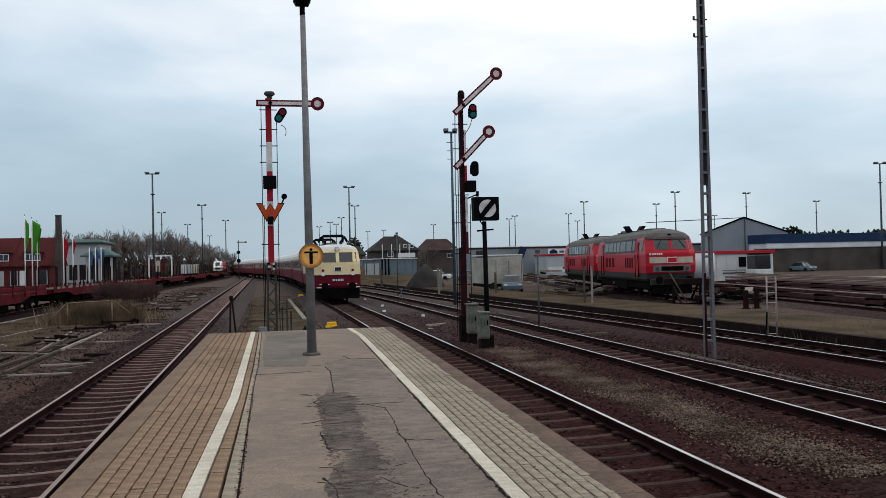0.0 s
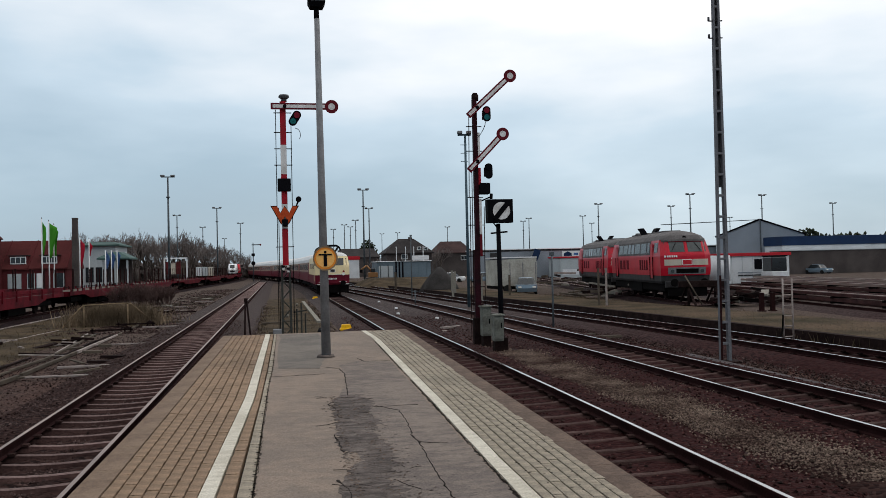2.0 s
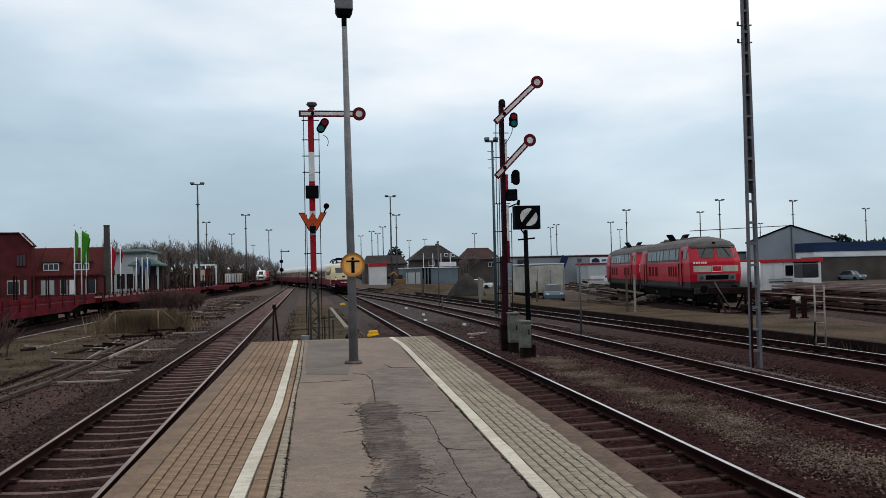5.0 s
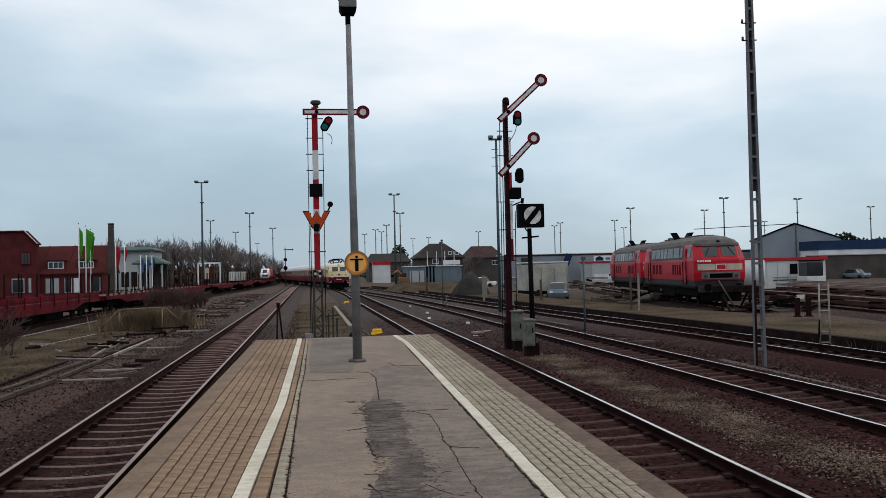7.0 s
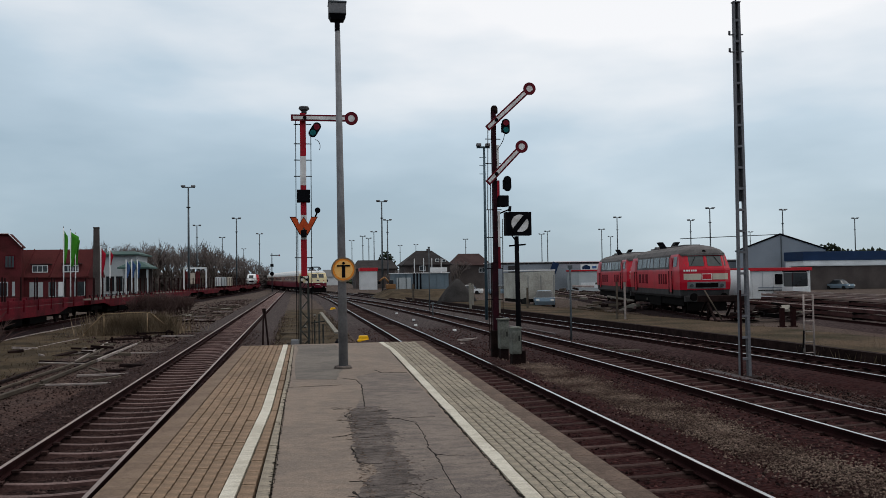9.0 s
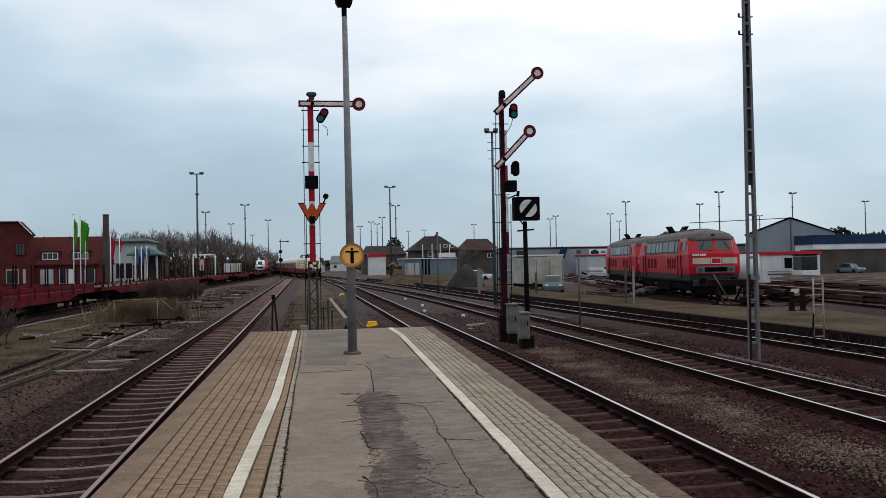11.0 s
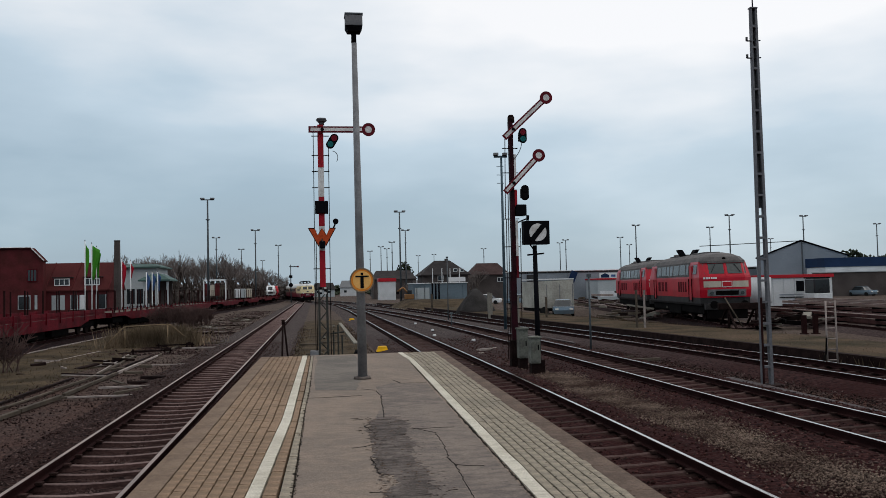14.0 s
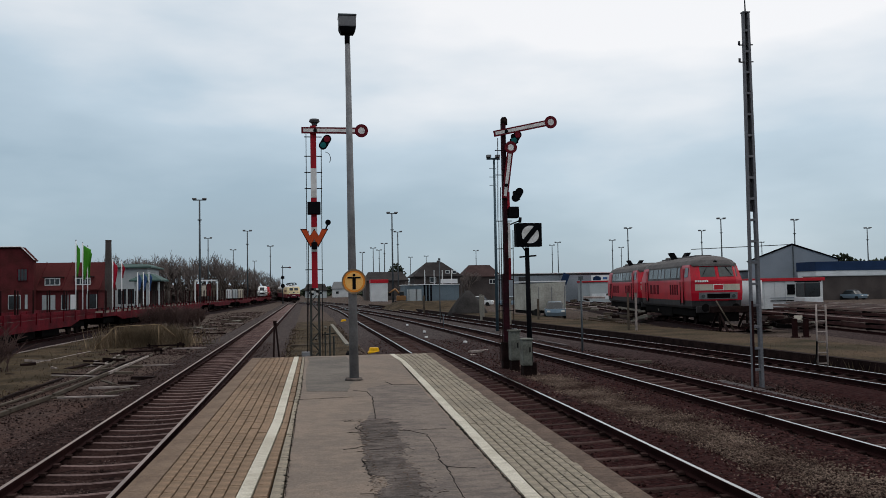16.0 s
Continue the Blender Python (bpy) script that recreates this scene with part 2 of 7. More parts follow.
M["concrete"] = mat("concrete", (0.22, 0.20, 0.17), 0.9, var=0.25, scale=1.5, fine=30, bump=0.3, tint=(0.2, 0.19, 0.16))
# light tone of the ridge tops; the flanks are its shaded copy
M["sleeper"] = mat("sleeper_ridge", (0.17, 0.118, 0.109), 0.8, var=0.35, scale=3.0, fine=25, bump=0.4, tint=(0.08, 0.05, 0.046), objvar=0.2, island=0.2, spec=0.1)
M["rail_rust"] = mat("rail_rust", (0.026, 0.010, 0.010), 0.9, spec=0.04, var=0.3, scale=1.5, fine=30, bump=0.3)
M["rail_steel"] = mat("rail_steel", (0.5, 0.475, 0.455), 0.22, 0.95, var=0.1, scale=0.6, fine=20, bump=0.03)
M["rail_dull"] = mat("rail_dull", (0.30, 0.23, 0.2), 0.5, 0.6, var=0.2, scale=0.6, fine=20, bump=0.05)
M["stack_rail"] = mat("stacked_rail_rust", (0.062, 0.027, 0.025), 0.8, 0.0, var=0.35, scale=1.5, fine=20, bump=0.2, tint=(0.028, 0.012, 0.012), spec=0.08)
M["galv"] = mat("galvanised", (0.225, 0.225, 0.232), 0.6, 0.1, var=0.2, scale=2.5, fine=25, bump=0.08, tint=(0.14, 0.14, 0.146))
M["pole_dark"] = mat("pole_dark", (0.10, 0.115, 0.125), 0.6, 0.2, var=0.25, scale=2, fine=20, bump=0.1)
M["pole_blue"] = mat("pole_blue", (0.075, 0.115, 0.14), 0.6, 0.2, var=0.25, scale=2, fine=20, bump=0.1)
M["mast_grey"] = mat("mast_grey", (0.155, 0.155, 0.168), 0.6, 0.2, var=0.3, scale=2, fine=25, bump=0.15, tint=(0.125, 0.125, 0.135))
M["lattice"] = mat("lattice_grey", (0.085, 0.085, 0.09), 0.6, 0.3, var=0.3, scale=2, fine=25, bump=0.15)
M["lattice_green"] = mat("lattice_green", (0.055, 0.056, 0.05), 0.75, 0.1, var=0.35, scale=3, fine=25, bump=0.2)
M["sig_red"] = mat("signal_red", (0.40, 0.012, 0.026), 0.55, var=0.2, scale=3, fine=30, bump=0.05, tint=(0.26, 0.014, 0.02))
M["arm_red"] = mat("arm_red", (0.13, 0.007, 0.015), 0.55, var=0.2, scale=3, fine=30, bump=0.05)
M["sig_white"] = mat("signal_white", (0.72, 0.71, 0.7), 0.5, var=0.14, scale=3, fine=30, bump=0.05, tint=(0.52, 0.5, 0.48))
M["sig_orange"] = mat("signal_orange", (0.55, 0.078, 0.02), 0.55, var=0.15, scale=3, fine=30, bump=0.04)
M["sig_black"] = mat("signal_black", (0.006, 0.006, 0.008), 0.8, spec=0.04, var=0.3, scale=3, fine=30, bump=0.1)
M["rusty_dark"] = mat("rusty_dark", (0.022, 0.013, 0.012), 0.9, 0.0, spec=0.04, var=0.4, scale=3, fine=25, bump=0.3)
M["glass_green"] = mat("glass_green", (0.01, 0.13, 0.13), 0.15, var=0.2, scale=3, fine=10, bump=0)
M["glass_red"] = mat("glass_red", (0.2, 0.008, 0.02), 0.15, var=0.2, scale=3, fine=10, bump=0)
M["yellow"] = mat("yellow_paint", (0.78, 0.42, 0.01), 0.5, var=0.15, scale=4, fine=30, bump=0.1)
M["sign_orange"] = mat("sign_orange", (0.8, 0.26, 0.03), 0.5, var=0.1, scale=5, fine=30, bump=0.02)
M["sign_yellow"] = mat("sign_yellow", (0.86, 0.47, 0.14), 0.5, var=0.1, scale=5, fine=30, bump=0.02)
M["loco_red"] = mat("loco_red", (0.50, 0.009, 0.026), 0.38, var=0.12, scale=1.2, fine=18, bump=0.03, tint=(0.37, 0.009, 0.022), coat=0.15)
M["loco_grey"] = mat("loco_grey", (0.045, 0.042, 0.042), 0.6, var=0.25, scale=1.5, fine=15, bump=0.05)
M["loco_roof"] = mat("loco_roof", (0.13, 0.12, 0.118), 0.75, var=0.3, scale=1.2, fine=15, bump=0.08)
M["pale_band"] = mat("pale_band", (0.52, 0.46, 0.38), 0.5, var=0.12, scale=2, fine=20, bump=0.02)
M["cream"] = mat("cream_paint", (0.74, 0.61, 0.36), 0.4, var=0.08, scale=1, fine=15, bump=0.02)
M["wine"] = mat("wine_red", (0.13, 0.010, 0.022), 0.4, var=0.14, scale=1, fine=15, bump=0.02)
M["coach_beige"] = mat("coach_beige", (0.33, 0.24, 0.185), 0.45, var=0.1, scale=1, fine=15, bump=0.02)
M["coach_roof"] = mat("coach_roof", (0.62, 0.62, 0.61), 0.5, 0.1, var=0.12, scale=0.6, fine=10, bump=0.03)
M["under"] = mat("underframe", (0.007, 0.006, 0.006), 0.9, spec=0.03, var=0.35, scale=2, fine=15, bump=0.2)
M["glass"] = mat("dark_glass", (0.02, 0.025, 0.028), 0.08, var=0.2, scale=1, fine=5, bump=0, spec=0.6)
M["loco_glass"] = mat("loco_glass", (0.055, 0.064, 0.064), 0.25, var=0.2, scale=1, fine=5, bump=0, spec=0.35)
M["lamp_glass"] = mat("lamp_glass", (0.8, 0.78, 0.72), 0.2, var=0.05, scale=3, fine=10, bump=0)
M["chrome"] = mat("chrome", (0.6, 0.6, 0.6), 0.25, 1.0, var=0.1, scale=3, fine=20, bump=0)
M["wagon_red"] = mat("wagon_red", (0.125, 0.007, 0.014), 0.7, var=0.4, scale=0.8, fine=12, bump=0.1, tint=(0.04, 0.004, 0.007), spec=0.05)
M["brick"] = mat("red_brick", (0.105, 0.023, 0.026), 0.9, var=0.22, scale=0.8, fine=9, bump=0.2, tint=(0.07, 0.019, 0.019), spec=0.06)
M["tile_red"] = mat("red_roof_tile", (0.08, 0.021, 0.021), 0.88, var=0.22, scale=0.5, fine=6, bump=0.4, tint=(0.06, 0.017, 0.017), objvar=0.1, spec=0.06)
M["roof_dark"] = mat("dark_roof_tile", (0.035, 0.03, 0.03), 0.8, var=0.3, scale=0.6, fine=8, bump=0.4)
M["roof_grey"] = mat("grey_sheet_roof", (0.16, 0.165, 0.17), 0.6, 0.1, var=0.15, scale=0.4, fine=8, bump=0.1)
M["roof_brown"] = mat("brown_roof_tile", (0.06, 0.035, 0.033), 0.85, var=0.25, scale=0.6, fine=8, bump=0.4)
M["roof_green"] = mat("green_copper_roof", (0.065, 0.115, 0.105), 0.7, var=0.18, scale=0.4, fine=8, bump=0.1)
M["wall_white"] = mat("white_render", (0.64, 0.65, 0.66), 0.8, var=0.12, scale=0.4, fine=8, bump=0.1)
M["wall_grey"] = mat("grey_cladding", (0.27, 0.30, 0.34), 0.6, 0.1, var=0.1, scale=0.3, fine=6, bump=0.08)
M["wall_dark"] = mat("dark_wall", (0.082, 0.068, 0.064), 0.85, var=0.25, scale=0.4, fine=6, bump=0.15)
M["wall_pale"] = mat("pale_cladding", (0.42, 0.45, 0.46), 0.6, var=0.12, scale=0.3, fine=6, bump=0.08)
M["wall_blue"] = mat("blue_cladding", (0.14, 0.18, 0.21), 0.6, var=0.15, scale=0.4, fine=6, bump=0.1)
M["roof_blue"] = mat("blue_sheet_roof", (0.012, 0.03, 0.078), 0.5, 0.1, var=0.15, scale=0.4, fine=6, bump=0.1)
M["trim_red"] = mat("red_trim", (0.46, 0.02, 0.03), 0.5, var=0.12, scale=1, fine=12, bump=0.02)
M["heap"] = mat("gravel_heap", (0.04, 0.037, 0.036), 0.95, var=0.3, scale=1.0, fine=14, bump=0.8)
M["wood"] = mat("weathered_wood", (0.10, 0.08, 0.062), 0.9, var=0.3, scale=2, fine=20, bump=0.3, objvar=0.2)
M["pale_pipe"] = mat("pale_pipe", (0.34, 0.285, 0.26), 0.7, var=0.3, scale=3, fine=20, bump=0.1)
M["ochre"] = mat("ochre_paint", (0.27, 0.19, 0.115), 0.7, var=0.3, scale=3, fine=20, bump=0.1)
M["bark"] = mat("bark", (0.11, 0.09, 0.078), 0.95, var=0.3, scale=2, fine=10, bump=0.3, objvar=0.25)
M["twig"] = mat("twigs", (0.165, 0.138, 0.128), 0.95, var=0.25, scale=0.4, fine=5, bump=0.0, objvar=0.3)
M["dry_reed"] = mat("dry_grass", (0.115, 0.083, 0.052), 0.95, var=0.3, scale=0.6, fine=8, bump=0, island=0.35, tint=(0.05, 0.037, 0.023))
M["hedge"] = mat("evergreen", (0.035, 0.045, 0.028), 0.95, var=0.3, scale=0.5, fine=6, bump=0.2, island=0.3)
M["flag_green"] = mat("flag_green", (0.06, 0.27, 0.025), 0.8, var=0.1, scale=1, fine=20, bump=0)
M["flag_red"] = mat("flag_red", (0.36, 0.012, 0.03), 0.8, var=0.1, scale=1, fine=20, bump=0)
M["flag_blue"] = mat("flag_blue", (0.07, 0.14, 0.32), 0.8, var=0.3, scale=1.5, fine=20, bump=0)
M["sign_white"] = mat("sign_white", (0.75, 0.75, 0.75), 0.5, var=0.08, scale=2, fine=20, bump=0)
M["car_silver"] = mat("car_silver", (0.20, 0.26, 0.31), 0.3, 0.4, var=0.05, scale=1, fine=20, bump=0)
M["tyre"] = mat("tyre", (0.015, 0.015, 0.015), 0.8, var=0.2, scale=2, fine=20)
M["van_white"] = mat("van_white", (0.8, 0.8, 0.8), 0.3, var=0.05, scale=1, fine=20, bump=0)
M["tarp"] = mat("cream_tarpaulin", (0.44, 0.43, 0.38), 0.8, var=0.22, scale=0.5, fine=6, bump=0.1, tint=(0.27, 0.26, 0.23))
M["excavator"] = mat("digger_yellow", (0.24, 0.12, 0.05), 0.5, var=0.15, scale=1, fine=20)

# ---- building helpers ----
def part(name, bm, material, parent, label=""):
    me = bpy.data.meshes.new(name)
    bm.to_mesh(me)
    bm.free()
    ob = new(name, me)
    for m in material if isinstance(material, (list, tuple)) else [material]:
        me.materials.append(m)
    ob.parent = parent
    return tagged(ob, label) if label else ob


def shared(name, me, parent, m):
    ob = new(name, me)
    ob.parent = parent
    ob.matrix_basis = m
    return ob


def thing(name, label, category, group="", m=None, kind=""):
    ob = new(name)
    ob.empty_display_size = 0.2
    ob.matrix_basis = m or Matrix()
    return tagged(ob, label, category, group, kind)


def bx(bm, x0, x1, y0, y1, z0, z1, m=None, mi=0):
    v = [bm.verts.new(m @ Vector(p) if m else p) for p in ((x0, y0, z0), (x1, y0, z0), (x1, y1, z0), (x0, y1, z0), (x0, y0, z1), (x1, y0, z1), (x1, y1, z1), (x0, y1, z1))]
    for f in ((3, 2, 1, 0), (4, 5, 6, 7), (0, 1, 5, 4), (1, 2, 6, 5), (2, 3, 7, 6), (3, 0, 4, 7)):
        bm.faces.new([v[i] for i in f]).material_index = mi
    return bm


def B(x0, x1, y0, y1, z0, z1, bevel=0.0, m=None):
    bm = bx(bmesh.new(), x0, x1, y0, y1, z0, z1, m)
    if bevel:
        bmesh.ops.bevel(bm, geom=bm.edges[:], offset=bevel, segments=2, profile=0.6, affect="EDGES")
    return bm


def rod(bm, a, b, r0, r1=None, n=10, mi=0, caps=True):
    a, b = Vector(a), Vector(b)
    r1 = r0 if r1 is None else r1
    q = (b - a).to_track_quat("Z", "Y").to_matrix()
    rings = []
    for p, r in ((a, r0), (b, r1)):
        rings.append([bm.verts.new(p + q @ Vector((r * math.cos(2 * math.pi * i / n), r * math.sin(2 * math.pi * i / n), 0))) for i in range(n)])
    for i in range(n):
        f = bm.faces.new((rings[0][i], rings[0][(i + 1) % n], rings[1][(i + 1) % n], rings[1][i]))
        f.smooth, f.material_index = n > 6, mi
    if caps:
        bm.faces.new(rings[0][::-1]).material_index = mi
        bm.faces.new(rings[1]).material_index = mi
    return bm


def R(a, b, r0, r1=None, n=10):
    return rod(bmesh.new(), a, b, r0, r1, n)


def tube(bm, pts, r, n=8):
    for a, b in zip(pts, pts[1:]):
        rod(bm, a, b, r, r, n)
    return bm


def loops(bm, rings, close_ends=True, mi=0, smooth=False):
    vs = [[bm.verts.new(p) for p in ring] for ring in rings]
    n = len(vs[0])
    for a, b in zip(vs, vs[1:]):
        for i in range(n):
            f = bm.faces.new((a[i], a[(i + 1) % n], b[(i + 1) % n], b[i]))
            f.material_index, f.smooth = mi, smooth
    if close_ends:
        bm.faces.new(vs[0][::-1]).material_index = mi
        bm.faces.new(vs[-1]).material_index = mi
    return bm


def disc(bm, c, r, y0, y1, n=28, r_in=0.0):
    """A round plate in the xz plane, from y0 to y1; with r_in a ring."""
    cx, cz = c
    ring = lambda rr, y: [bm.verts.new((cx + rr * math.cos(2 * math.pi * i / n), y, cz + rr * math.sin(2 * math.pi * i / n))) for i in range(n)]
    o0, o1 = ring(r, y0), ring(r, y1)
    if r_in:
        i0, i1 = ring(r_in, y0), ring(r_in, y1)
    for i in range(n):
        j = (i + 1) % n
        bm.faces.new((o0[j], o0[i], o1[i], o1[j]))
        if r_in:
            bm.faces.new((i0[i], i0[j], i1[j], i1[i]))
            bm.faces.new((o0[i], o0[j], i0[j], i0[i]))
            bm.faces.new((o1[j], o1[i], i1[i], i1[j]))
    if not r_in:
        bm.faces.new(o0)
        bm.faces.new(o1[::-1])
    bmesh.ops.recalc_face_normals(bm, faces=bm.faces[:])
    return bm


def plate(bm, outline, y0, y1):
    """An upright plate: outline in (x, z), from y0 to y1."""
    a = [bm.verts.new((x, y0, z)) for x, z in outline]
    b = [bm.verts.new((x, y1, z)) for x, z in outline]
    n = len(a)
    bm.faces.new(a), bm.faces.new(b[::-1])
    for i in range(n):
        bm.faces.new((a[(i + 1) % n], a[i], b[i], b[(i + 1) % n]))
    bmesh.ops.recalc_face_normals(bm, faces=bm.faces[:])
    return bm


def spline(pts, step):
    """Points along a smooth line through (x, y) pairs sorted by y."""
    ys = np.array([p[1] for p in pts], float)
    xs = np.array([p[0] for p in pts], float)
    y = np.arange(ys[0], ys[-1] + step * 0.5, step)
    d = np.gradient(xs, ys)
    i = np.clip(np.searchsorted(ys, y) - 1, 0, len(ys) - 2)
    h = ys[i + 1] - ys[i]
    u = (y - ys[i]) / h
    x = (2 * u**3 - 3 * u**2 + 1) * xs[i] + (u**3 - 2 * u**2 + u) * h * d[i] + (-2 * u**3 + 3 * u**2) * xs[i + 1] + (u**3 - u**2) * h * d[i + 1]
    return np.stack([x, y], 1)


def across(line):
    t = np.gradient(line, axis=0)
    t /= np.linalg.norm(t, axis=1)[:, None]
    return np.stack([t[:, 1], -t[:, 0]], 1)


def ribbon_mesh(name, line, profile, closed, mats, face_mat=None):
    """Sweeps a (side, z) profile along a line."""
    nrm = across(line)
    n = len(profile)
    co = np.array([[(*(p + s * q), z) for s, z in profile] for p, q in zip(line, nrm)]).reshape(-1, 3)
    faces, mi = [], []
    for k in range(len(line) - 1):
        for i in range(n if closed else n - 1):
            j = (i + 1) % n
            faces.append((k * n + i, (k + 1) * n + i, (k + 1) * n + j, k * n + j))
            mi.append(face_mat[i] if face_mat else 0)
    me = bpy.data.meshes.new(name)
    me.from_pydata(co.tolist(), [], faces)
    for m in mats:
        me.materials.append(m)
    me.polygons.foreach_set("material_index", mi)
    me.update()
    return me

# ---- ground, tracks, platform ----
def ground():
    bm = bmesh.new()
    xs = [-2500, -400, -120] + [-60 + 2 * i for i in range(61)] + [120, 400, 2500]
    ys = [-1500, -200, -40] + [-10 + 2.5 * i for i in range(85)] + [300, 500, 900, 3500]
    g = [[bm.verts.new((x, y, -0.28 + (0.05 * noise.noise((x * 0.3, y * 0.3, 0)) if abs(x) < 61 and -11 < y < 203 else 0))) for x in xs] for y in ys]
    for a, b in zip(g, g[1:]):
        for i in range(len(xs) - 1):
            bm.faces.new((a[i], a[i + 1], b[i + 1], b[i]))
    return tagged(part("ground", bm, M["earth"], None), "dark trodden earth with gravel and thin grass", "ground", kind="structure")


ground()

RAIL = [(-0.06, -0.15), (0.06, -0.15), (0.06, -0.135), (0.012, -0.12), (0.012, -0.042), (0.036, -0.034), (0.036, -0.006), (0.03, 0), (-0.03, 0), (-0.036, -0.006), (-0.036, -0.034), (-0.012, -0.042), (-0.012, -0.12), (-0.06, -0.135)]
RAIL_MATS = [0] * 7 + [1] + [0] * 6


def sleeper_mesh():
    bm = bmesh.new()
    prof = ((-0.13, -0.2), (0.13, -0.2), (0.12, -0.05), (0.09, -0.012), (0.06, 0.0), (0.02, 0.0), (-0.015, -0.012), (-0.05, -0.04), (-0.115, -0.085))
    loops(bm, [[(x, y * w, max(z + h, -0.36)) for y, z in prof] for x, w, h in ((-1.32, 0.8, -0.24), (-1.27, 0.95, -0.175), (-1.15, 1.0, -0.14), (-0.75, 1.0, -0.138), (-0.58, 1.0, -0.145), (-0.38, 0.95, -0.158), (-0.15, 0.9, -0.168), (0.15, 0.9, -0.168), (0.38, 0.95, -0.158), (0.58, 1.0, -0.145), (0.75, 1.0, -0.138), (1.15, 1.0, -0.14), (1.27, 0.95, -0.175), (1.32, 0.8, -0.24))])
    bmesh.ops.recalc_face_normals(bm, faces=bm.faces[:])
    # upward faces take the lit tone, all others the painted shade
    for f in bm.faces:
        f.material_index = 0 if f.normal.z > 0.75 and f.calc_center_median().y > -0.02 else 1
    for s in (-0.755, 0.755):
        for e in (-0.1, 0.1):
            bx(bm, s + e - 0.05, s + e + 0.05, -0.06, 0.06, -0.15, -0.115, mi=1)
    me = bpy.data.meshes.new("sleeper")
    bm.to_mesh(me)
    bm.free()
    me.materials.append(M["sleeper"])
    me.materials.append(M["sleeper_flank_shade"])
    return me


SLEEPER = sleeper_mesh()
SLEEPER_DARK = SLEEPER.copy()
SLEEPER_DARK.materials[0] = M["sleeper_dark"]
SL_CO = np.array([v.co[:] for v in SLEEPER.vertices])
SL_FACES = [tuple(p.vertices) for p in SLEEPER.polygons]
SL_MATS = [p.material_index for p in SLEEPER.polygons]


def track(name, label, pts, bed="ballast", shine=True, single=(0, 0), bed_half=1.75, low=-0.2, dark=False):
    root = thing(name, label, "railway track", kind="structure")
    line = spline(pts, 2.0)
    prof = [(-bed_half - 0.7, -0.33), (-bed_half, low + 0.03), (-1.35, -0.122), (-0.95, -0.128), (-0.7, low - 0.02), (-0.4, low + 0.02), (0, low - 0.01), (0.4, low + 0.02), (0.7, low - 0.02), (0.95, -0.128), (1.35, -0.122), (bed_half, low + 0.03), (bed_half + 0.7, -0.33)]
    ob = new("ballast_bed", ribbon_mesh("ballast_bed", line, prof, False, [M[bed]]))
    ob.parent = root
    for s in (-0.7525, 0.7525):
        ob = new("rail", ribbon_mesh("rail", line, [(s + a, b) for a, b in RAIL], True, [M["rail_rust"], M["rail_steel" if shine else "rail_dull"]], RAIL_MATS))
        ob.parent = root
    pos = spline(pts, 0.68)
    pos[:, 1] += 0.35
    nrm = across(pos)
    co, faces = [], []
    for k, (p, q) in enumerate(zip(pos, nrm)):
        a = math.atan2(q[1], q[0]) + random.uniform(-0.012, 0.012)
        if single[0] <= p[1] < single[1]:
            shared("sleeper", SLEEPER_DARK if dark else SLEEPER, root, Matrix.Translation((p[0], p[1], random.uniform(-0.01, 0.008))) @ Matrix.Rotation(a, 4, "Z"))
        elif p[1] < 170:
            c, s = math.cos(a), math.sin(a)
            base = len(co)
            for x, y, z in SL_CO:
                co.append((p[0] + c * x - s * y, p[1] + s * x + c * y, z))
            faces += [tuple(base + i for i in f) for f in SL_FACES]
    if co:
        me = bpy.data.meshes.new("sleepers")
        me.from_pydata(co, [], faces)
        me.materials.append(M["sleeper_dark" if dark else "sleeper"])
        me.materials.append(M["sleeper_flank_shade"])
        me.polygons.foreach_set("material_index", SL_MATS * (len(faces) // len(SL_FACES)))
        ob = tagged(new("sleeper", me), "further sleepers", kind="stuff")
        ob.parent = root
    return root


TRAIN_LINE = [(4.15, -12), (4.25, 2), (4.34, 9), (4.47, 16), (4.66, 33), (4.62, 56), (4.55, 80), (4.5, 100), (4.0, 124), (3.75, 138), (2.2, 155), (-0.1, 174), (-1.95, 191), (-3.2, 206), (-4.6, 222), (-7.7, 260), (-10.5, 300), (-13, 350), (-16, 400), (-19, 460), (-22, 530)]
LEFT_LINE = [(-3.17, -12), (-3.17, 20), (-3.17, 60), (-3.16, 110), (-3.16, 160), (-3.3, 195), (-3.9, 212)]
SECOND_LINE = [(9.15, -12), (9.1, 12), (9.15, 22), (9.1, 34), (8.85, 54), (7.95, 77), (6.8, 95), (5.4, 112), (4.3, 125)]
THIRD_LINE = [(14.3, -12), (14.25, 10), (14.1, 25), (13.3, 42), (12.4, 58), (11.3, 85), (9.6, 115), (7.4, 145), (4.2, 175), (0.4, 205)]
WAGON_LINE = [(-16.4, -30), (-16.2, 10), (-15.75, 45), (-15.2, 80), (-13.9, 120), (-11.9, 160), (-10.8, 185), (-10.4, 212), (-10.4, 240), (-13, 300)]
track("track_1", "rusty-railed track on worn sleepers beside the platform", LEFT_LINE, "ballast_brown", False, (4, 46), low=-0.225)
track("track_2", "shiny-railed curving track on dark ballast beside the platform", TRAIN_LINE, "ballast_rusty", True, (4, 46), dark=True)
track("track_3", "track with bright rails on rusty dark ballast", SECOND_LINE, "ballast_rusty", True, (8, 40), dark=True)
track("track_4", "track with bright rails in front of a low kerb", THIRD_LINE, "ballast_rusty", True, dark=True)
track("track_5", "siding under parked flat wagons", WAGON_LINE, "ballast", False)
LOCO_TILT = 0.19
